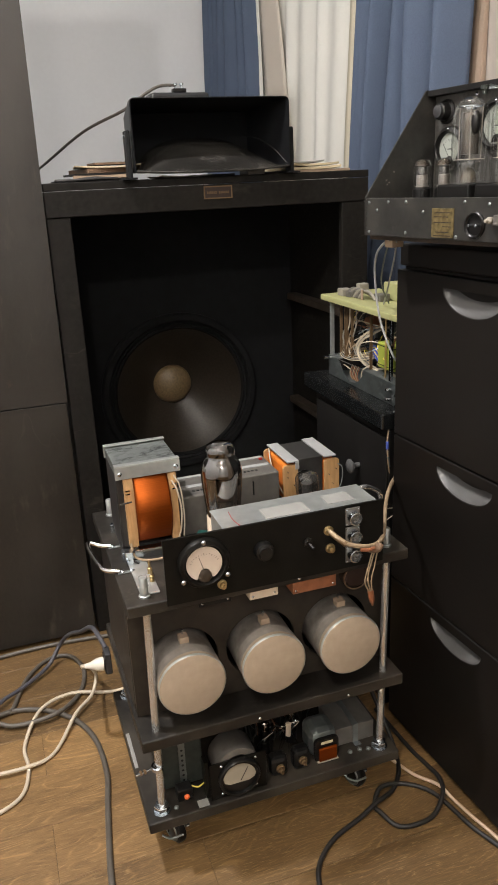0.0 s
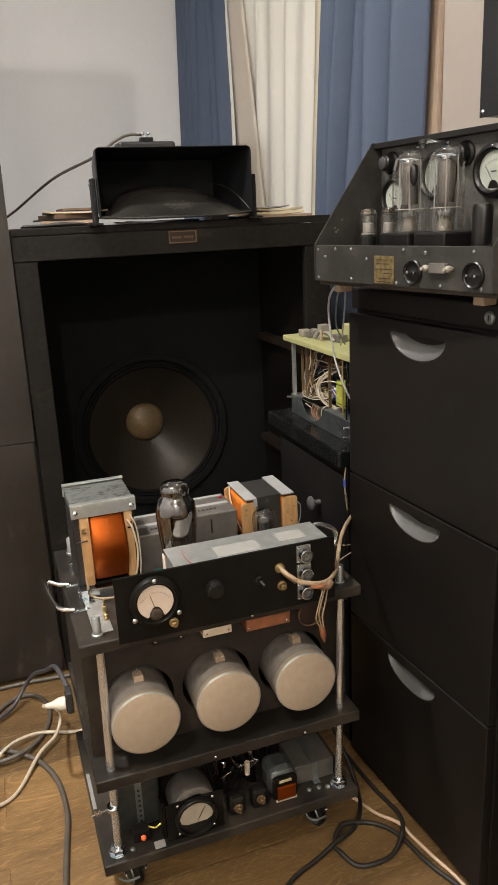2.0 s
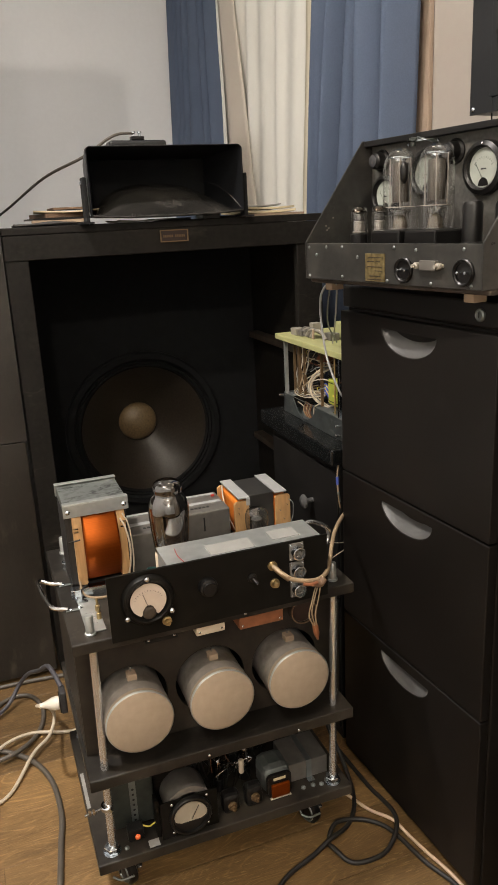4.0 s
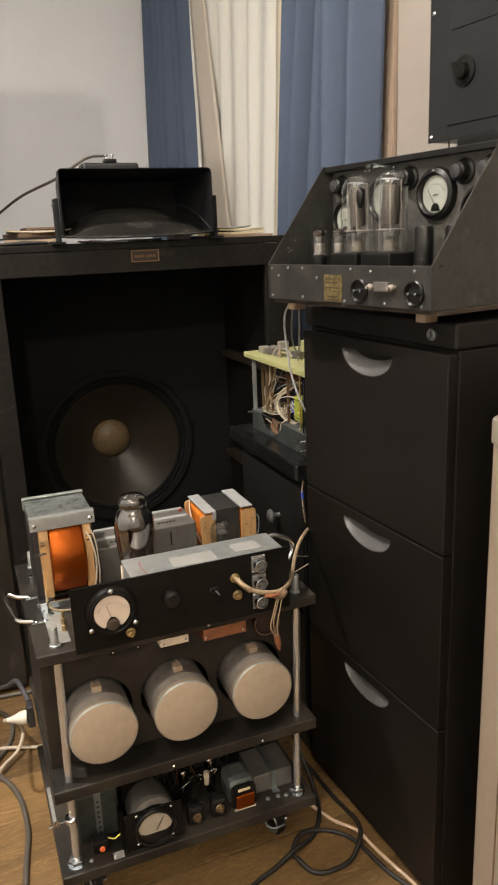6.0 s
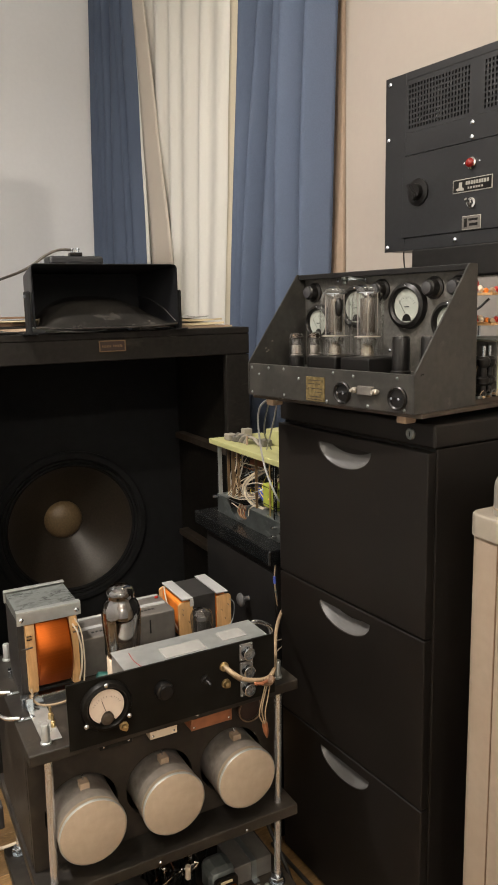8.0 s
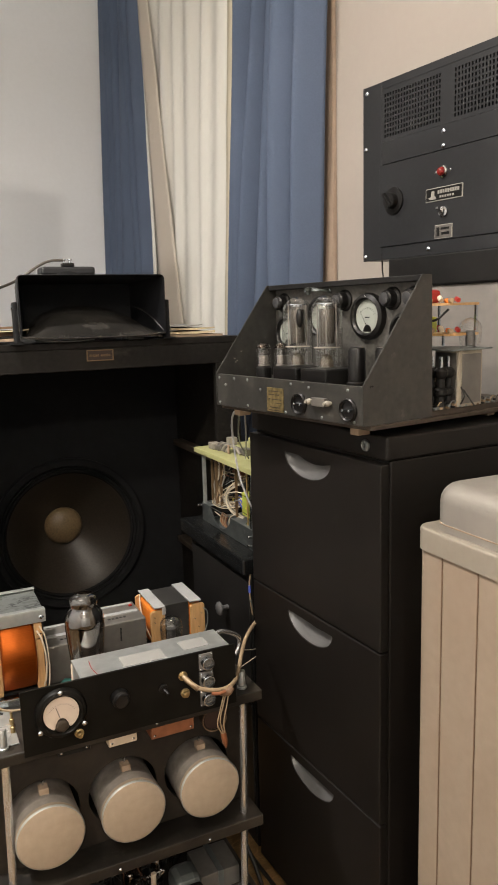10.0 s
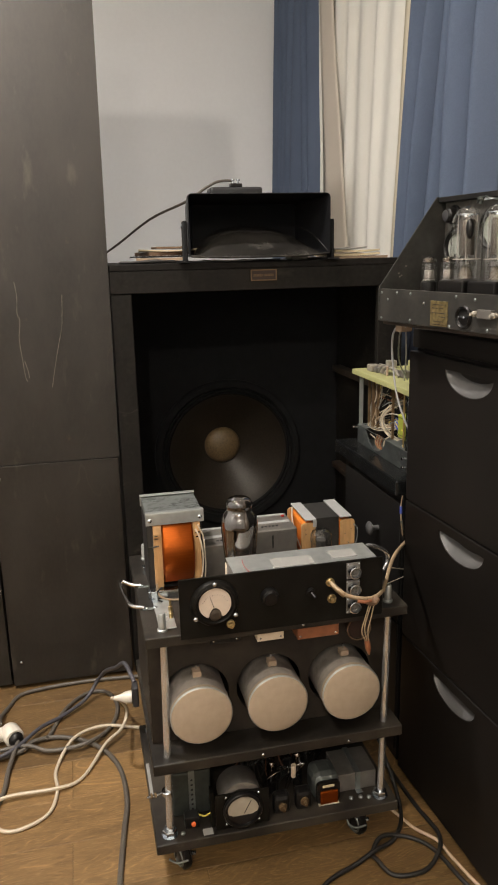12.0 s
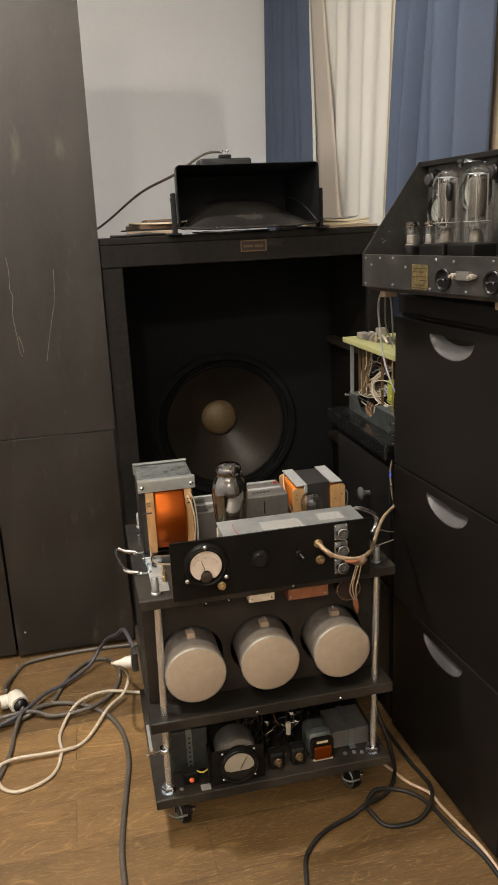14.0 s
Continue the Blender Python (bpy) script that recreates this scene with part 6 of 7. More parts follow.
for x, y, w, h, mat in ((0.372, -0.03, 0.030, 0.016, M_TERM), (0.345, -0.035, 0.02, 0.013, M_GREYTX), (0.40, -0.09, 0.02, 0.02, M_TERM), (0.25, -0.06, 0.03, 0.016, M_GREYTX)):
    part("terminal_strip", box((x - w / 2, y - 0.012, 0.1876), (x + w / 2, y + 0.012, 0.1876 + h), 0.002), mat, ch)
part("yellow_block", box((0.19, -0.12, 0.1876), (0.28, -0.08, 0.224), 0.002), M_GREENB, ch)
part("orange_post", rod((0.285, -0.03, 0.188), (0.285, -0.03, 0.210), 0.003, 8), M_TAB, ch)
rng = random.Random(21)
for k in range(6):
    x = 0.30 + 0.012 * k
    part("board_wire", tube([(x, -0.03, 0.19), (x - 0.01, -0.035, 0.204), (x - 0.03, -0.04, 0.206), (x - 0.05, -0.045 - 0.006 * k, 0.190)], 0.0034, 6), (M_TERM, M_GREYTX)[k % 2], ch)
for x in (0.362, 0.338, 0.331, 0.305, 0.215):
    part("tag_strip", box((x, -0.020, 0.047), (x + 0.0035, -0.014, 0.170)), M_BRASSD, ch)
for k in range(52):
    x0, z0 = rng.uniform(0.10, 0.36), rng.uniform(0.05, 0.15)
    y0 = rng.uniform(-0.09, -0.012)
    pts = [(x0, y0, z0)]
    for s in range(3):
        pts.append((min(0.375, max(0.09, pts[-1][0] + rng.uniform(-0.05, 0.05))), rng.uniform(-0.10, -0.006), min(0.168, max(0.05, pts[-1][2] + rng.uniform(-0.05, 0.05)))))
    part("hook_wire", tube(pts, 0.0012, 6, 6), (M_CABLEW, M_CABLEB, M_TAN, M_CABLEW, M_BROWN, M_DULL, M_CABLEW, M_CABLEB, M_TAN, M_YELLOW)[k % 10], ch)
for k in range(7):
    d, e = 0.0045 * (k % 5), 0.003 * (k // 3)
    part("loom_wire", tube([(0.196 + d, -0.022 - e, 0.048), (0.238 + d, -0.018 - e, 0.050 + e), (0.266 + d, -0.015 - e, 0.065 + e), (0.272 + d, -0.016 - e, 0.085 + e), (0.256 + d, -0.020 - e, 0.105 + e), (0.232 + d, -0.030 - e, 0.120 + 2 * e), (0.215 + d, -0.05, 0.135)], 0.0012, 6), (M_CREAMP, M_CREAMP, M_TERM)[k % 3], ch)
for k in range(6):
    d = 0.003 * k
    part("loom_wire", tube([(0.372, -0.020 - d, 0.075 + d), (0.362, -0.014 - d, 0.054 + d), (0.336, -0.012 - d, 0.049 + d), (0.290, -0.012 - d, 0.053 + d), (0.250, -0.016 - d, 0.062 + d), (0.225, -0.03, 0.070 + d)], 0.0011, 6), (M_CREAMP, M_TERM, M_CREAMP, M_TAN)[k % 4], ch)
for k in range(7):
    d = 0.004 * k
    part("loom_wire", tube([(0.185, -0.030, 0.058 + d * 0.5), (0.205, -0.026, 0.070 + d), (0.222, -0.026, 0.082 + d * 0.6), (0.236, -0.034, 0.070 + d * 0.4), (0.215, -0.040, 0.060)], 0.0013, 6), (M_BLUEW, M_BLUEW, M_YELLOW)[k % 3], ch)
for k in range(4):
    x = 0.300 + 0.016 * k
    part("drop_wire", tube([(x, -0.024, 0.168), (x - 0.006, -0.020, 0.130), (x + 0.008, -0.018, 0.095), (x - 0.004, -0.022, 0.060)], 0.0016, 6), (M_TERM, M_TAN, M_CABLEW, M_TERM)[k], ch)
for k in range(6):
    x = 0.262 + 0.007 * k
    part("copper_wire", tube([(x, -0.014, 0.006), (x + 0.003, -0.008, 0.022), (x - 0.002, -0.012, 0.042)], 0.0012, 6), (M_BROWN, M_TAN)[k % 2], ch)
part("pale_wire", tube([(0.300, -0.010, 0.030), (0.320, -0.006, 0.036), (0.336, -0.010, 0.034)], 0.0014, 6), M_CABLEW, ch)
part("pale_wire", tube([(0.236, -0.004, 0.026), (0.230, -0.004, 0.044), (0.214, -0.012, 0.056)], 0.0014, 6), M_CABLEW, ch)
for x0, x1 in ((0.052, 0.2135), (0.3455, 0.398)):
    part("rail_ledge", box((x0, -0.030, 0.0462), (x1, -0.0005, 0.0476)), M_DULL, ch)
for x, y in ((0.12, -0.012), (0.135, -0.018), (0.15, -0.010), (0.36, -0.012), (0.38, -0.014)):
    smooth(part("ledge_screw", screw((x, y, 0.0476), (0, 0, 1), 0.0026, None, 10), M_STEEL, ch))
coil_ = part("green_coil", box((0.118, -0.05, 0.0615), (0.182, -0.014, 0.116), 0.003), M_GREENC, ch, "green wrapped block component")
for z in (0.068, 0.109):
    part("tape_band", box((0.1175, -0.0505, z), (0.1825, -0.0134, z + 0.0016)), M_KNOB, coil_)
smooth(part("brass_pillar", rod((0.138, -0.009, 0.0477), (0.138, -0.009, 0.172), 0.0022, 10), M_BRASS, ch))
part("post", box((0.102, -0.007, 0.0477), (0.110, -0.0008, 0.174), 0.0006), M_STEEL, ch)
for z in (0.012, 0.032):
    smooth(part("latch_bolt", rod((0.098, 0.0, z), (0.098, 0.012, z + 0.001), 0.0036, 10), M_CHROME, ch))
part("brown_coil", rod((0.33, -0.07, 0.135), (0.29, -0.07, 0.135), 0.014, 16), M_BROWN, ch)
for z in (0.008, 0.030):
    part("corner_nut", turned([(0.006, 0), (0.006, 0.006), (0.003, 0.007), (0.003, 0.012), (0, 0.012)], (0.060, 0.0, z), out, 8), M_CHROME, ch)
part("wing_screw", rod((0.394, 0.0, 0.040), (0.394, 0.014, 0.042), 0.004, 8), M_CHROME, ch)

# wires from the amplifier down to the chassis
for k, (mat, pts) in enumerate(((M_STRIP, [(0.705, 1.155, 1.044), (0.725, 1.22, 1.028), (0.744, 1.275, 1.005), (0.758, 1.305, 0.962), (0.768, 1.300, 0.880), (0.785, 1.278, 0.812), (0.81, 1.29, 0.79)]),
                                (M_DULL, [(0.710, 1.15, 1.045), (0.735, 1.22, 1.02), (0.78, 1.32, 0.95), (0.82, 1.36, 0.90)]),
                                (M_STRIP, [(0.712, 1.145, 1.045), (0.74, 1.20, 1.01), (0.80, 1.33, 0.935), (0.83, 1.40, 0.892)]))):
    tagged(part("hanging_wire", tube(pts, 0.0016 if k else 0.0021, 8), mat), "thin grey wire hanging from the amplifier to the chassis", "wire", "wires to the chassis")
w = thing("spliced_wire", pose(0.770, 1.27, 0.62), "two thin cream wires with a blue sleeve beside the filing cabinet", "wire")
wpart("wire", tube([(0.786, 1.272, 0.695), (0.774, 1.268, 0.668), (0.768, 1.264, 0.640), (0.768, 1.262, 0.615), (0.772, 1.264, 0.585), (0.776, 1.266, 0.566)], 0.0017, 6), M_TAN, w)
wpart("wire", tube([(0.784, 1.270, 0.672), (0.780, 1.268, 0.640), (0.777, 1.266, 0.610), (0.776, 1.266, 0.570)], 0.0015, 6), M_TAN, w)
wpart("blue_sleeve", tube([(0.768, 1.264, 0.640), (0.768, 1.263, 0.624)], 0.0032, 8, 2), M_BLUEW, w)
wpart("splice", tube([(0.769, 1.262, 0.608), (0.772, 1.264, 0.595), (0.774, 1.265, 0.584)], 0.0026, 6, 3), M_DULL, w)

# ---- pale metal cabinet ----
pale = thing("metal_cabinet", pose(0.783, 0.715, 0), "cream enamelled metal cabinet with a seamed lid", "cabinet")
PW, PD = 0.42, 0.70


smooth(part("body", prism(rounded(0.004, PW, -PD, -0.004, 0.018), 0.0, 0.8795, "z"), M_BOX, pale), 50)
smooth(part("lid", rounded_block(0.0, PW + 0.004, -PD, 0.0, 0.880, 0.914, 0.024, 0.005), M_LIDG, pale), 50)
part("seam", box((0.0025, -0.0622, 0.01), (0.0037, -0.0605, 0.878)), M_BROWNC, pale)
part("seam", box((0.0025, -0.1342, 0.01), (0.0037, -0.1325, 0.878)), M_BROWNC, pale)
lidbox = thing("silver_case", pose(0.792, 0.690, 0.9143), "silver painted case with rounded edges on the pale cabinet", "case")
smooth(part("shell", rounded_block(0, 0.36, -0.62, 0.0, 0.0, 0.069, 0.035, 0.028), M_LIDM, lidbox), 60)
part("trim_line", prism(rounded(-0.0008, 0.3608, -0.6208, 0.0008, 0.0358, 8), 0.010, 0.0115, "z"), M_SLEEVE, lidbox)

# ---- things on the bottom shelf of the trolley ----
BZ = 0.1073
dk = thing("choke_box", pose(0.255, 1.07, BZ), "dark green metal choke box held by a perforated strap", "transformer")
wpart("case", box((0.222, 1.085, BZ), (0.298, 1.20, 0.205), 0.004), M_DARKTX, dk)
st = wpart("strap", box((0.254, 1.0825, BZ), (0.266, 1.0848, 0.206), 0.0004), M_DULL, dk, "perforated steel strap")
wpart("strap_top", box((0.254, 1.0825, 0.2055), (0.266, 1.20, 0.2075), 0.0004), M_DULL, dk)
for k in range(7):
    wpart("strap_hole", turned([(0, 0.0003), (0.0024, 0.0003)], (0.260, 1.0825, 0.122 + 0.011 * k), front, 10), M_KNOB, st)
wpart("strap_foot", box((0.254, 1.066, BZ), (0.266, 1.0824, BZ + 0.002)), M_DULL, dk)

mpn = thing("meter_panel", pose(0.35, 1.03, BZ), "small black panel with a round meter and sector dial", "meter")
wpart("panel", box((0.297, 1.030, BZ), (0.402, 1.034, 0.184), 0.0008), M_PANEL, mpn)
wpart("meter_can", turned([(0.030, 0), (0.041, 0.002), (0.041, 0.055), (0.037, 0.060), (0, 0.060)], (0.350, 1.0345, 0.158), (0, 1, 0), 36), M_GREYTX, mpn, "grey meter housing", soft=40)
bz2 = wpart("bezel", turned([(0.0385, 0), (0.0385, 0.005), (0.0365, 0.008), (0.0340, 0.008), (0.0330, 0.002), (0, 0.002)], (0.350, 1.030, 0.1465), front, 44), M_KNOB, mpn, soft=35)
sector = [(0.350 + 0.0310 * math.cos(math.radians(a)), 0.1425 + 0.0325 * math.sin(math.radians(a))) for a in range(8, 173, 8)] + [(0.322, 0.140), (0.332, 0.135), (0.368, 0.135), (0.378, 0.140)]
wpart("dial", prism(sector, 1.0262, 1.0270, "y"), M_DIALG, bz2)
wpart("needle", tube([(0.352, 1.0258, 0.139), (0.366, 1.0258, 0.165)], 0.0006, 4, 1, None, False), M_KNOB, bz2)
for x in (0.318, 0.382):
    for z in (0.117, 0.177):
        wpart("panel_screw", screw((x, 1.030, z), front, 0.003), M_STEEL, mpn, soft=40)
wpart("side_tab", box((0.290, 1.040, BZ), (0.297, 1.060, 0.185)), M_PANEL, mpn)

for x, z, h in ((0.432, 0.126, 0.148), (0.477, 0.130, 0.150)):
    pt = thing("potentiometer", pose(x, 1.04, BZ), "black potentiometer block with a brass shaft", "control", "controls on the bottom shelf")
    wpart("block", box((x - 0.017, 1.040, BZ), (x + 0.017, 1.066, h), 0.008), M_KNOB, pt)
    wpart("shaft", turned([(0.0085, 0), (0.0085, 0.003), (0.006, 0.004), (0.006, 0.008), (0.003, 0.009), (0.003, 0.014), (0, 0.014)], (x, 1.040, z), front, 20), M_BRASSD, pt, soft=35)

ot = thing("small_transformer", pose(0.53, 1.05, BZ), "small transformer with orange winding in a rounded steel frame", "transformer")
wpart("frame", box((0.500, 1.052, BZ), (0.556, 1.112, 0.168), 0.016), M_DULL, ot)
wpart("frame_ring", prism(rounded(0.503, 0.553, 0.109, 0.160, 0.010), 1.044, 1.0515, "y", bevel=0.002), M_KNOB, ot)
wpart("winding", box((0.510, 1.038, 0.113), (0.547, 1.0435, 0.142), 0.002), M_COPPER, ot, "orange winding")
wpart("winding_edge", box((0.507, 1.0385, 0.1105), (0.549, 1.0432, 0.1128)), M_CABLEW, ot)
wpart("paper_tag", box((0.516, 1.0425, 0.148), (0.540, 1.0438, 0.153)), M_PAPERY, ot)

gb = thing("choke_box", pose(0.61, 1.12, BZ), "grey painted metal box held by a steel strap", "transformer")
wpart("case", box((0.5575, 1.070, BZ), (0.640, 1.150, 0.147), 0.002), M_GREYTX, gb)
wpart("strap", box((0.594, 1.0675, BZ), (0.605, 1.0698, 0.1485), 0.0004), M_DULL, gb)
wpart("strap_top", box((0.594, 1.0675, 0.1480), (0.605, 1.150, 0.1498), 0.0004), M_DULL, gb)
wpart("strap_foot", box((0.593, 1.056, BZ), (0.607, 1.0674, BZ + 0.0025)), M_STEEL, gb)

rng = random.Random(31)
for k, (x, y, r, h) in enumerate(((0.428, 1.11, 0.010, 0.075), (0.452, 1.15, 0.012, 0.090), (0.485, 1.12, 0.011, 0.080), (0.474, 1.18, 0.013, 0.085), (0.44, 1.20, 0.012, 0.08), (0.515, 1.19, 0.012, 0.085))):
    t = thing("small_tube", pose(x, y, BZ), "small dark glass tube standing in a black socket", "tube", "tubes on the bottom shelf")
    wpart("base", rod((x, y, BZ), (x, y, BZ + 0.028), r, 16), M_KNOB, t, soft=40)
    wpart("bulb", turned([(0, h), (r * 0.5, h - 0.002), (r * 0.85, h - 0.007), (r * 0.95, h - 0.014), (r * 0.95, 0.028)], (x, y, BZ), (0, 0, 1), 20), M_SMOKE, t, soft=80)
    wpart("getter", turned([(0, h - 0.002), (r * 0.5, h - 0.004), (r * 0.78, h - 0.009), (r * 0.84, h - 0.02)], (x, y, BZ), (0, 0, 1), 16), M_SILVER, t, soft=80)
    wpart("anode", rod((x, y, BZ + 0.03), (x, y, BZ + h - 0.024), r * 0.55, 10), M_MICA, t)
cc = thing("paper_capacitor", pose(0.468, 1.10, BZ), "pale paper capacitor standing upright", "capacitor")
wpart("body", rod((0.468, 1.088, 0.150), (0.469, 1.088, 0.178), 0.0052, 14), M_CERAMIC, cc, soft=40)
wpart("lead", rod((0.468, 1.088, BZ), (0.468, 1.088, 0.150), 0.0008, 5), M_STEEL, cc)
wg = thing("component_board", pose(0.46, 1.10, BZ), "dark tag board with wired components", "circuit board")
wpart("board", box((0.408, 1.225, BZ), (0.545, 1.231, 0.20)), M_BROWNC, wg)
for k in range(12):
    x, z = 0.415 + 0.011 * k, rng.uniform(0.13, 0.19)
    wpart("component", rod((x, 1.219, z), (x, 1.219, z + 0.018), 0.0042, 8), (M_BROWN, M_KNOB, M_CERAMIC, M_DULL)[k % 4], wg, soft=40)
for k in range(14):
    x, y = rng.uniform(0.415, 0.54), rng.uniform(1.08, 1.21)
    wpart("hook_wire", tube([(x, y, BZ + 0.001), (x + rng.uniform(-0.02, 0.02), y - 0.01, 0.15), (x + rng.uniform(-0.03, 0.03), y - 0.015, 0.175), (x + rng.uniform(-0.04, 0.04), y + 0.02, 0.14), (x + rng.uniform(-0.04, 0.04), 1.222, 0.16)], 0.0014, 5, 5), (M_CABLEB, M_STEEL, M_CABLEB, M_CHROME)[k % 4], wg)

sw = thing("lamp_switch", pose(0.252, 1.04, BZ), "small black switch with an orange button and yellow lead", "switch")
wpart("body", box((0.240, 1.048, BZ), (0.268, 1.070, 0.132), 0.002), M_KNOB, sw)
wpart("button", turned([(0.0048, 0), (0.0048, 0.003), (0.003, 0.005), (0, 0.0055)], (0.256, 1.048, 0.117), (0, -1, 0.3), 16), M_ORANGE, sw, "orange button", soft=40)
wpart("lead_wire", tube([(0.268, 1.058, 0.128), (0.279, 1.053, 0.126), (0.288, 1.052, 0.131), (0.297, 1.05, 0.136)], 0.0014, 6), M_YELLOW, sw)
tagged(part("paper_label", box((0.272, 1.023, BZ), (0.291, 1.040, BZ + 0.0008)), M_PAPER), "small white paper label stuck on the bottom shelf", "label")
for x, y in ((0.234, 1.039), (0.578, 1.048), (0.598, 1.047), (0.614, 1.043)):
    tagged(smooth(part("bolt", screw((x, y, BZ + 0.001), (0, 0, 1), 0.0045), M_DULL)), "small steel bolt head in the bottom shelf", "bolt", "bolts in the shelf")
bp_ = thing("binding_post", pose(0.19, 1.06, 0.20), "brass binding post clamped on the trolley rod", "terminal")
wpart("clamp", ring((0.209, 1.043, 0.198), (0, 0, 1), 0.0079, 0.0100, 0.008, 20), M_STEEL, bp_)
wpart("stud", rod((0.198, 1.042, 0.203), (0.170, 1.036, 0.203), 0.0022, 10), M_STEEL, bp_)
for x in (0.188, 0.181):
    wpart("nut", rod((x, 1.0395, 0.203), (x - 0.004, 1.0387, 0.203), 0.0048, 6), M_BRASSD, bp_)

tangle = thing("wire_tangle", pose(0.43, 1.15, 0.1072), "loose tangle of dark hook-up wires behind the small units", "wires")
rng = random.Random(31)
for k in range(22):
    x, y, z = rng.uniform(0.365, 0.495), rng.uniform(1.125, 1.20), 0.1086
    pts = [(x, y, z)]
    for top in (rng.uniform(0.15, 0.19), rng.uniform(0.17, 0.235), rng.uniform(0.14, 0.20)):
        pts.append((min(0.50, max(0.36, pts[-1][0] + rng.uniform(-0.035, 0.035))), min(1.21, max(1.115, pts[-1][1] + rng.uniform(-0.03, 0.03))), top))
    pts.append((min(0.50, max(0.36, x + rng.uniform(-0.05, 0.05))), y, 0.112))
    wpart("loose_wire", tube(pts, rng.choice((0.0012, 0.0016, 0.0022)), 6, 6), (M_CABLEB, M_CABLEB, M_KNOB, M_DULL, M_CABLEB, M_BROWN, M_TERM)[k % 7], tangle)

# ---- mains socket and plugs ----
so = thing("socket_box", pose(0.17, 1.38, 0.165), "grey mains socket box on the side of the trolley", "socket")
wpart("box", box((0.170, 1.368, 0.178), (0.1835, 1.402, 0.228), 0.003), M_GREYP, so)
wpart("face", box((0.1684, 1.370, 0.180), (0.170, 1.400, 0.216), 0.001), M_KNOB, so)
pg = thing("mains_plug", pose(0.1684, 1.385, 0.197), "white mains plug pushed into the socket box", "plug")
wpart("body", turned([(0, 0), (0.014, 0), (0.0145, 0.004), (0.0135, 0.014), (0.0075, 0.028), (0.005, 0.040), (0, 0.040)], (0.1684, 1.385, 0.197), (-1, 0.1, 0.02), 24), M_CREAMW, pg, soft=40)
ad = thing("plug_adaptor", pose(-0.150, 1.575, 0), "cream mains adaptor lying on the floor with a black plug", "adaptor")
wpart("body", turned([(0, 0), (0.022, 0), (0.024, 0.003), (0.024, 0.040), (0.020, 0.046), (0, 0.046)], (-0.118, 1.548, 0.0255), (-0.35, 0.75, 0.0), 32), M_CREAMW, ad, soft=40)
wpart("side_outlet", turned([(0, 0), (0.017, 0), (0.018, 0.003), (0.018, 0.03), (0, 0.03)], (-0.138, 1.578, 0.0255), (-1, -0.2, 0), 28), M_CREAMW, ad, soft=40)
wpart("black_plug", turned([(0.0185, 0), (0.017, 0.008), (0.010, 0.014), (0, 0.015)], (-0.116, 1.546, 0.0255), (0.35, -0.75, 0.0), 24), M_KNOB, ad, soft=40)
for dy in (-0.006, 0.006):
    wpart("pin", rod((-0.168, 1.572 + dy, 0.0255), (-0.188, 1.568 + dy, 0.0255), 0.0022, 8), M_CHROME, ad)

# ---- cables ----
def cable(points, r, mat, label):
    line = [p if len(p) == 3 else (*p, r + 0.0006) for p in points]
    return tagged(smooth(part("cable", tube(line, r, 10, 10), mat), 80), label, "cable")


cable([(0.085, 0.75), (0.104, 0.86), (0.106, 0.945), (0.107, 1.037), (0.126, 1.192), (0.138, 1.281), (0.131, 1.386), (0.099, 1.468), (0.044, 1.527), (-0.021, 1.557), (-0.075, 1.545, 0.012), (-0.105, 1.515, 0.010), (-0.183, 1.497), (-0.32, 1.44)], 0.0058, M_CABLE, "thick grey cable winding over the floor")
cable([(-0.32, 1.40, 0.010), (-0.182, 1.478, 0.0165), (-0.118, 1.512, 0.022), (-0.06, 1.590, 0.018), (-0.006, 1.635, 0.013), (0.055, 1.690, 0.018), (0.090, 1.72, 0.05), (0.115, 1.68, 0.10), (0.140, 1.57, 0.17), (0.160, 1.47, 0.235), (0.177, 1.395, 0.226)], 0.0052, M_CABLE2, "dark blue-grey cable rising to the socket box")
cable([(-0.22, 1.10), (-0.185, 1.20), (-0.161, 1.270), (-0.134, 1.376), (-0.128, 1.450, 0.010), (-0.114, 1.520, 0.022), (-0.110, 1.535, 0.0255)], 0.0056, M_CABLE, "grey cable ending in the adaptor")
cable([(-0.045, 1.552, 0.012), (-0.035, 1.574), (0.000, 1.672, 0.006), (0.055, 1.735), (0.110, 1.731), (0.138, 1.659), (0.118, 1.569), (0.057, 1.500, 0.016), (-0.034, 1.500, 0.010), (-0.10, 1.525, 0.018), (-0.24, 1.52)], 0.0054, M_CABLE, "grey cable lying in a loop")
cable([(-0.155, 1.585, 0.050), (-0.162, 1.66, 0.02), (-0.146, 1.73), (-0.12, 1.778), (-0.05, 1.795), (0.05, 1.80), (0.14, 1.795), (0.24, 1.78), (0.36, 1.74)], 0.0054, M_CABLE, "dark cable running along the tall cabinet")
cable([(0.23, 1.545), (0.186, 1.546), (0.096, 1.564, 0.013), (0.023, 1.524, 0.017), (-0.018, 1.431), (-0.014, 1.355), (-0.034, 1.283), (-0.100, 1.251), (-0.143, 1.276), (-0.154, 1.325, 0.015), (-0.119, 1.354, 0.013), (-0.017, 1.356, 0.011), (0.042, 1.386), (0.100, 1.483, 0.016), (0.142, 1.530, 0.020), (0.160, 1.56, 0.05), (0.142, 1.50, 0.12), (0.124, 1.41, 0.185), (0.130, 1.39, 0.197)], 0.0042, M_CABLEW, "white mains cable winding over the floor")
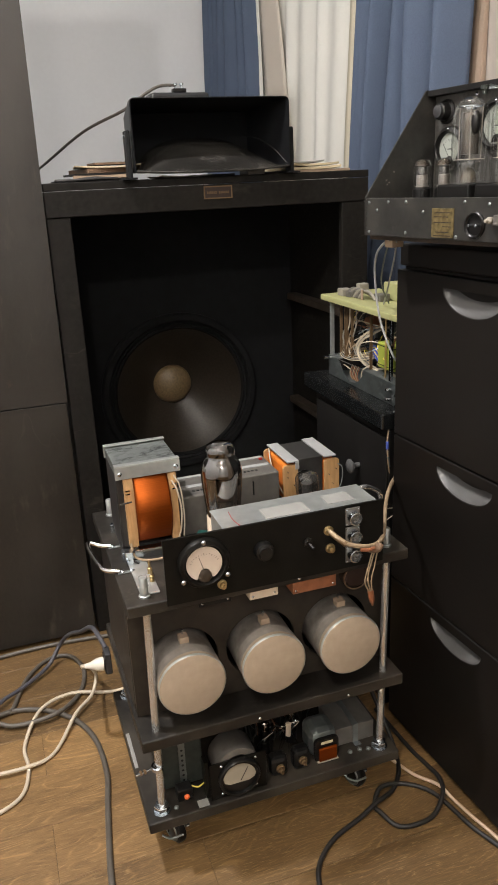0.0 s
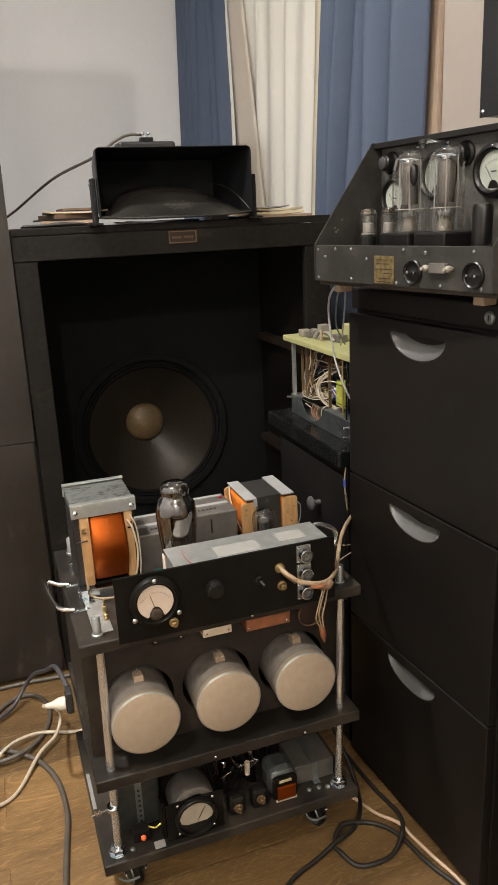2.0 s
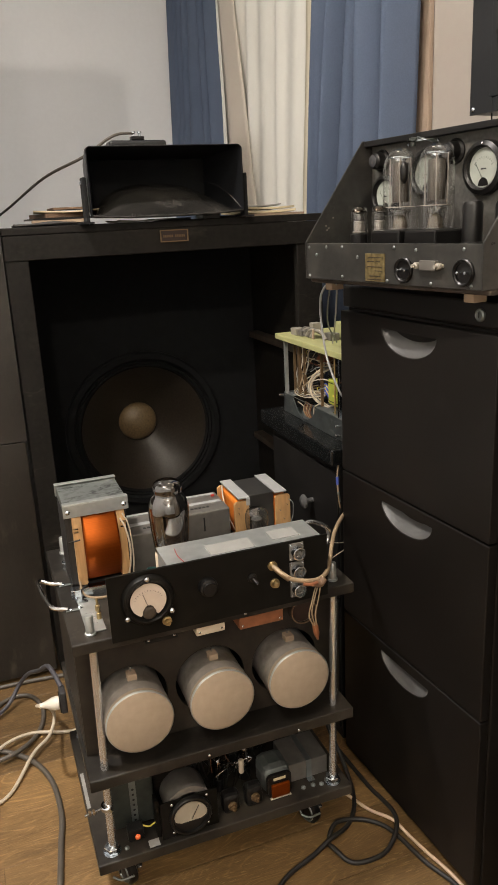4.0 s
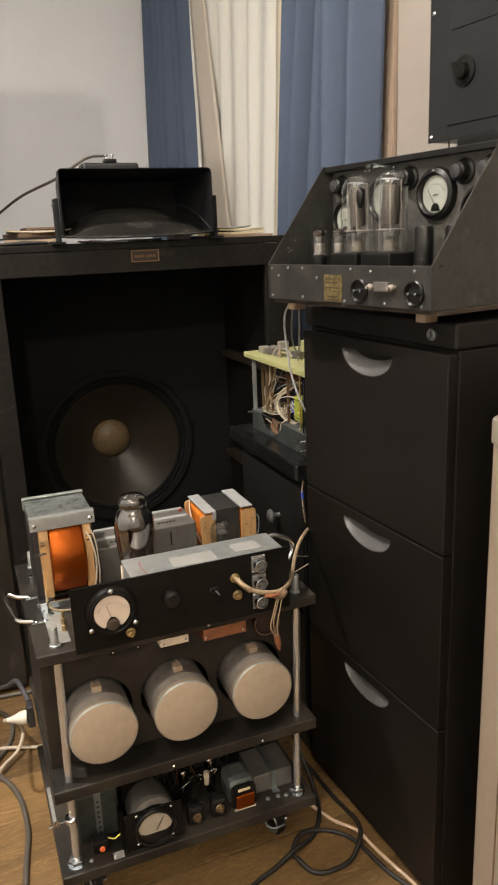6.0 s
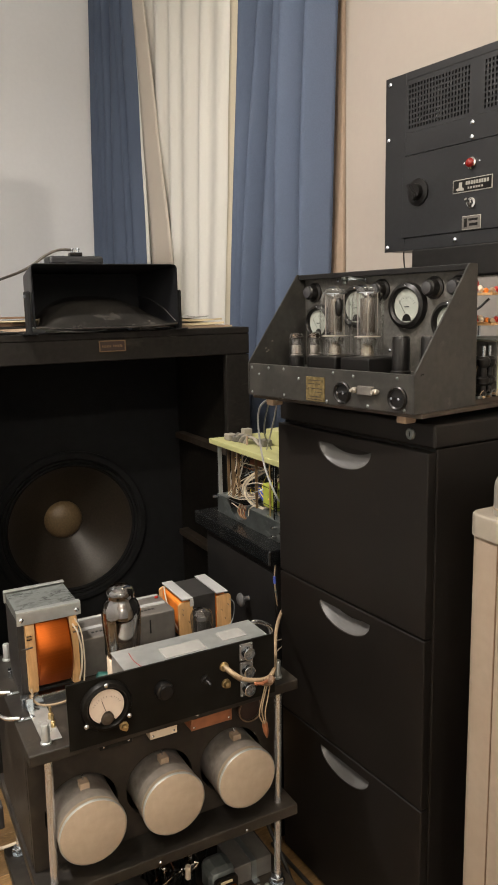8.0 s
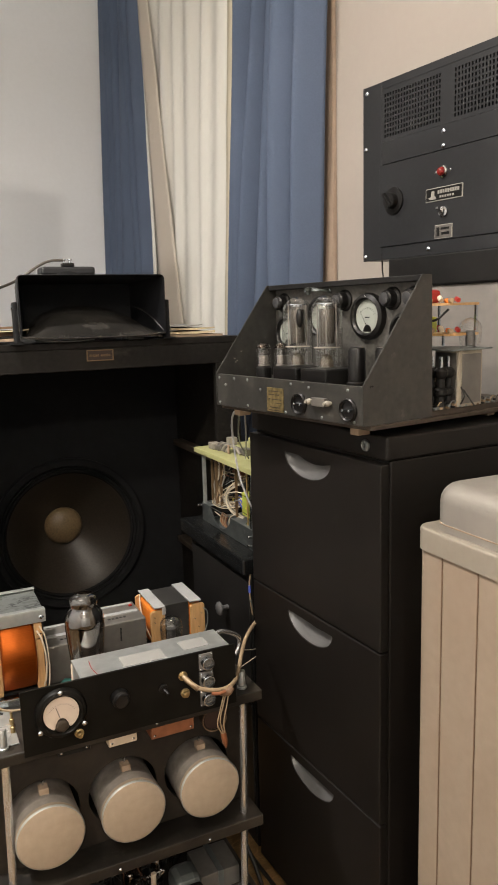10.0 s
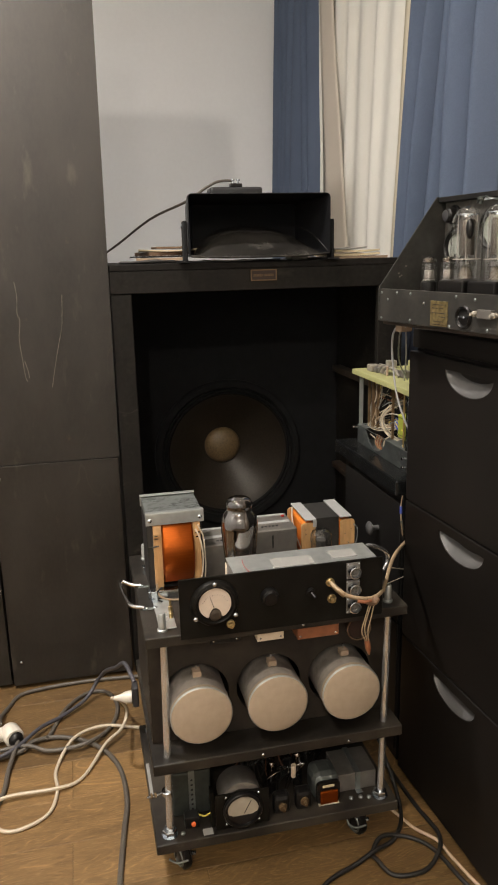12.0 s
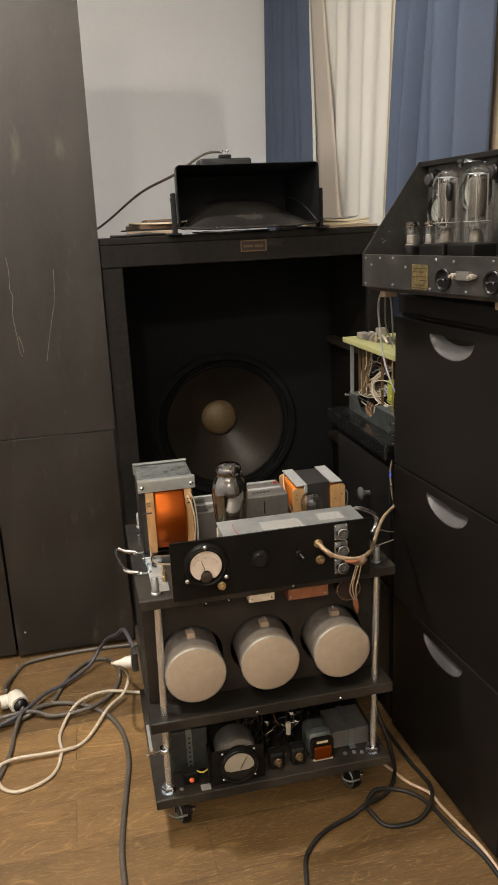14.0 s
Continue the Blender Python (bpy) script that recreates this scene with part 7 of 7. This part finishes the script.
cable([(0.425, 0.70), (0.425, 0.80), (0.434, 0.859), (0.453, 0.918), (0.501, 0.962), (0.570, 0.989), (0.612, 1.004, 0.012), (0.660, 1.027), (0.695, 1.064), (0.715, 1.112, 0.008), (0.718, 1.16, 0.04), (0.705, 1.20, 0.10), (0.69, 1.23, 0.18), (0.685, 1.26, 0.25)], 0.0045, M_CABLEB, "black cable coming down from the trolley")
cable([(0.742, 1.25, 0.006), (0.750, 1.113), (0.757, 1.064), (0.755, 1.012, 0.016), (0.740, 0.975, 0.016), (0.704, 0.946), (0.663, 0.937), (0.626, 0.947), (0.609, 0.979, 0.012), (0.609, 1.006, 0.006), (0.638, 1.034, 0.013), (0.683, 1.035), (0.716, 1.011), (0.735, 0.976), (0.752, 0.894), (0.775, 0.822), (0.775, 0.72), (0.76, 0.6)], 0.0045, M_CABLEB, "black cable looped on the floor")
cable([(0.66, 1.19), (0.698, 1.103), (0.720, 1.048), (0.745, 0.998, 0.013), (0.757, 0.965), (0.767, 0.913), (0.782, 0.842), (0.785, 0.74), (0.775, 0.62)], 0.0034, M_BEIGE, "thin beige cable beside the filing cabinet")

# ---- floor planks ----
floor_ob = bpy.data.objects["floor"]
PWID, PLEN = 0.1345, 1.28
plank_meshes = {}


def plank(x0, x1, y0, y1):
    """One plank with softened top edges; alike planks share a mesh."""
    key = (round(x1 - x0, 3), round(y1 - y0, 3))
    if key not in plank_meshes:
        own = box((0.0004, 0.0004, -0.0014), (key[0] - 0.0004, key[1] - 0.0004, 0.0))
        edges = [e for e in own.edges if all(v.co.z > -0.0005 for v in e.verts)]
        bmesh.ops.bevel(own, geom=edges, offset=0.0006, segments=1, affect="EDGES")
        data = bpy.data.meshes.new("plank")
        own.to_mesh(data)
        own.free()
        data.materials.append(M_OAK)
        plank_meshes[key] = data
    ob = new("plank", plank_meshes[key])
    ob.parent = floor_ob
    ob.location = (x0, y0, 0.0)


shift = (0.02, 0.66, 0.02, 0.36, 0.86, 0.28)
for row in range(46):
    y0 = 1.058 + PWID * (row - 26)
    y1 = min(y0 + PWID, BACK_Y)
    y0 = max(y0, FRONT_Y)
    if y1 - y0 < 0.02:
        continue
    x = shift[(row - 2) % 6] - 3 * PLEN
    end = min(RIGHT_X, wall_x(y0) + 0.02)
    while x < end:
        if min(x + PLEN, end) - max(x, LEFT_X) > 0.02:
            plank(max(x, LEFT_X), min(x + PLEN, end), y0, y1)
        x += PLEN
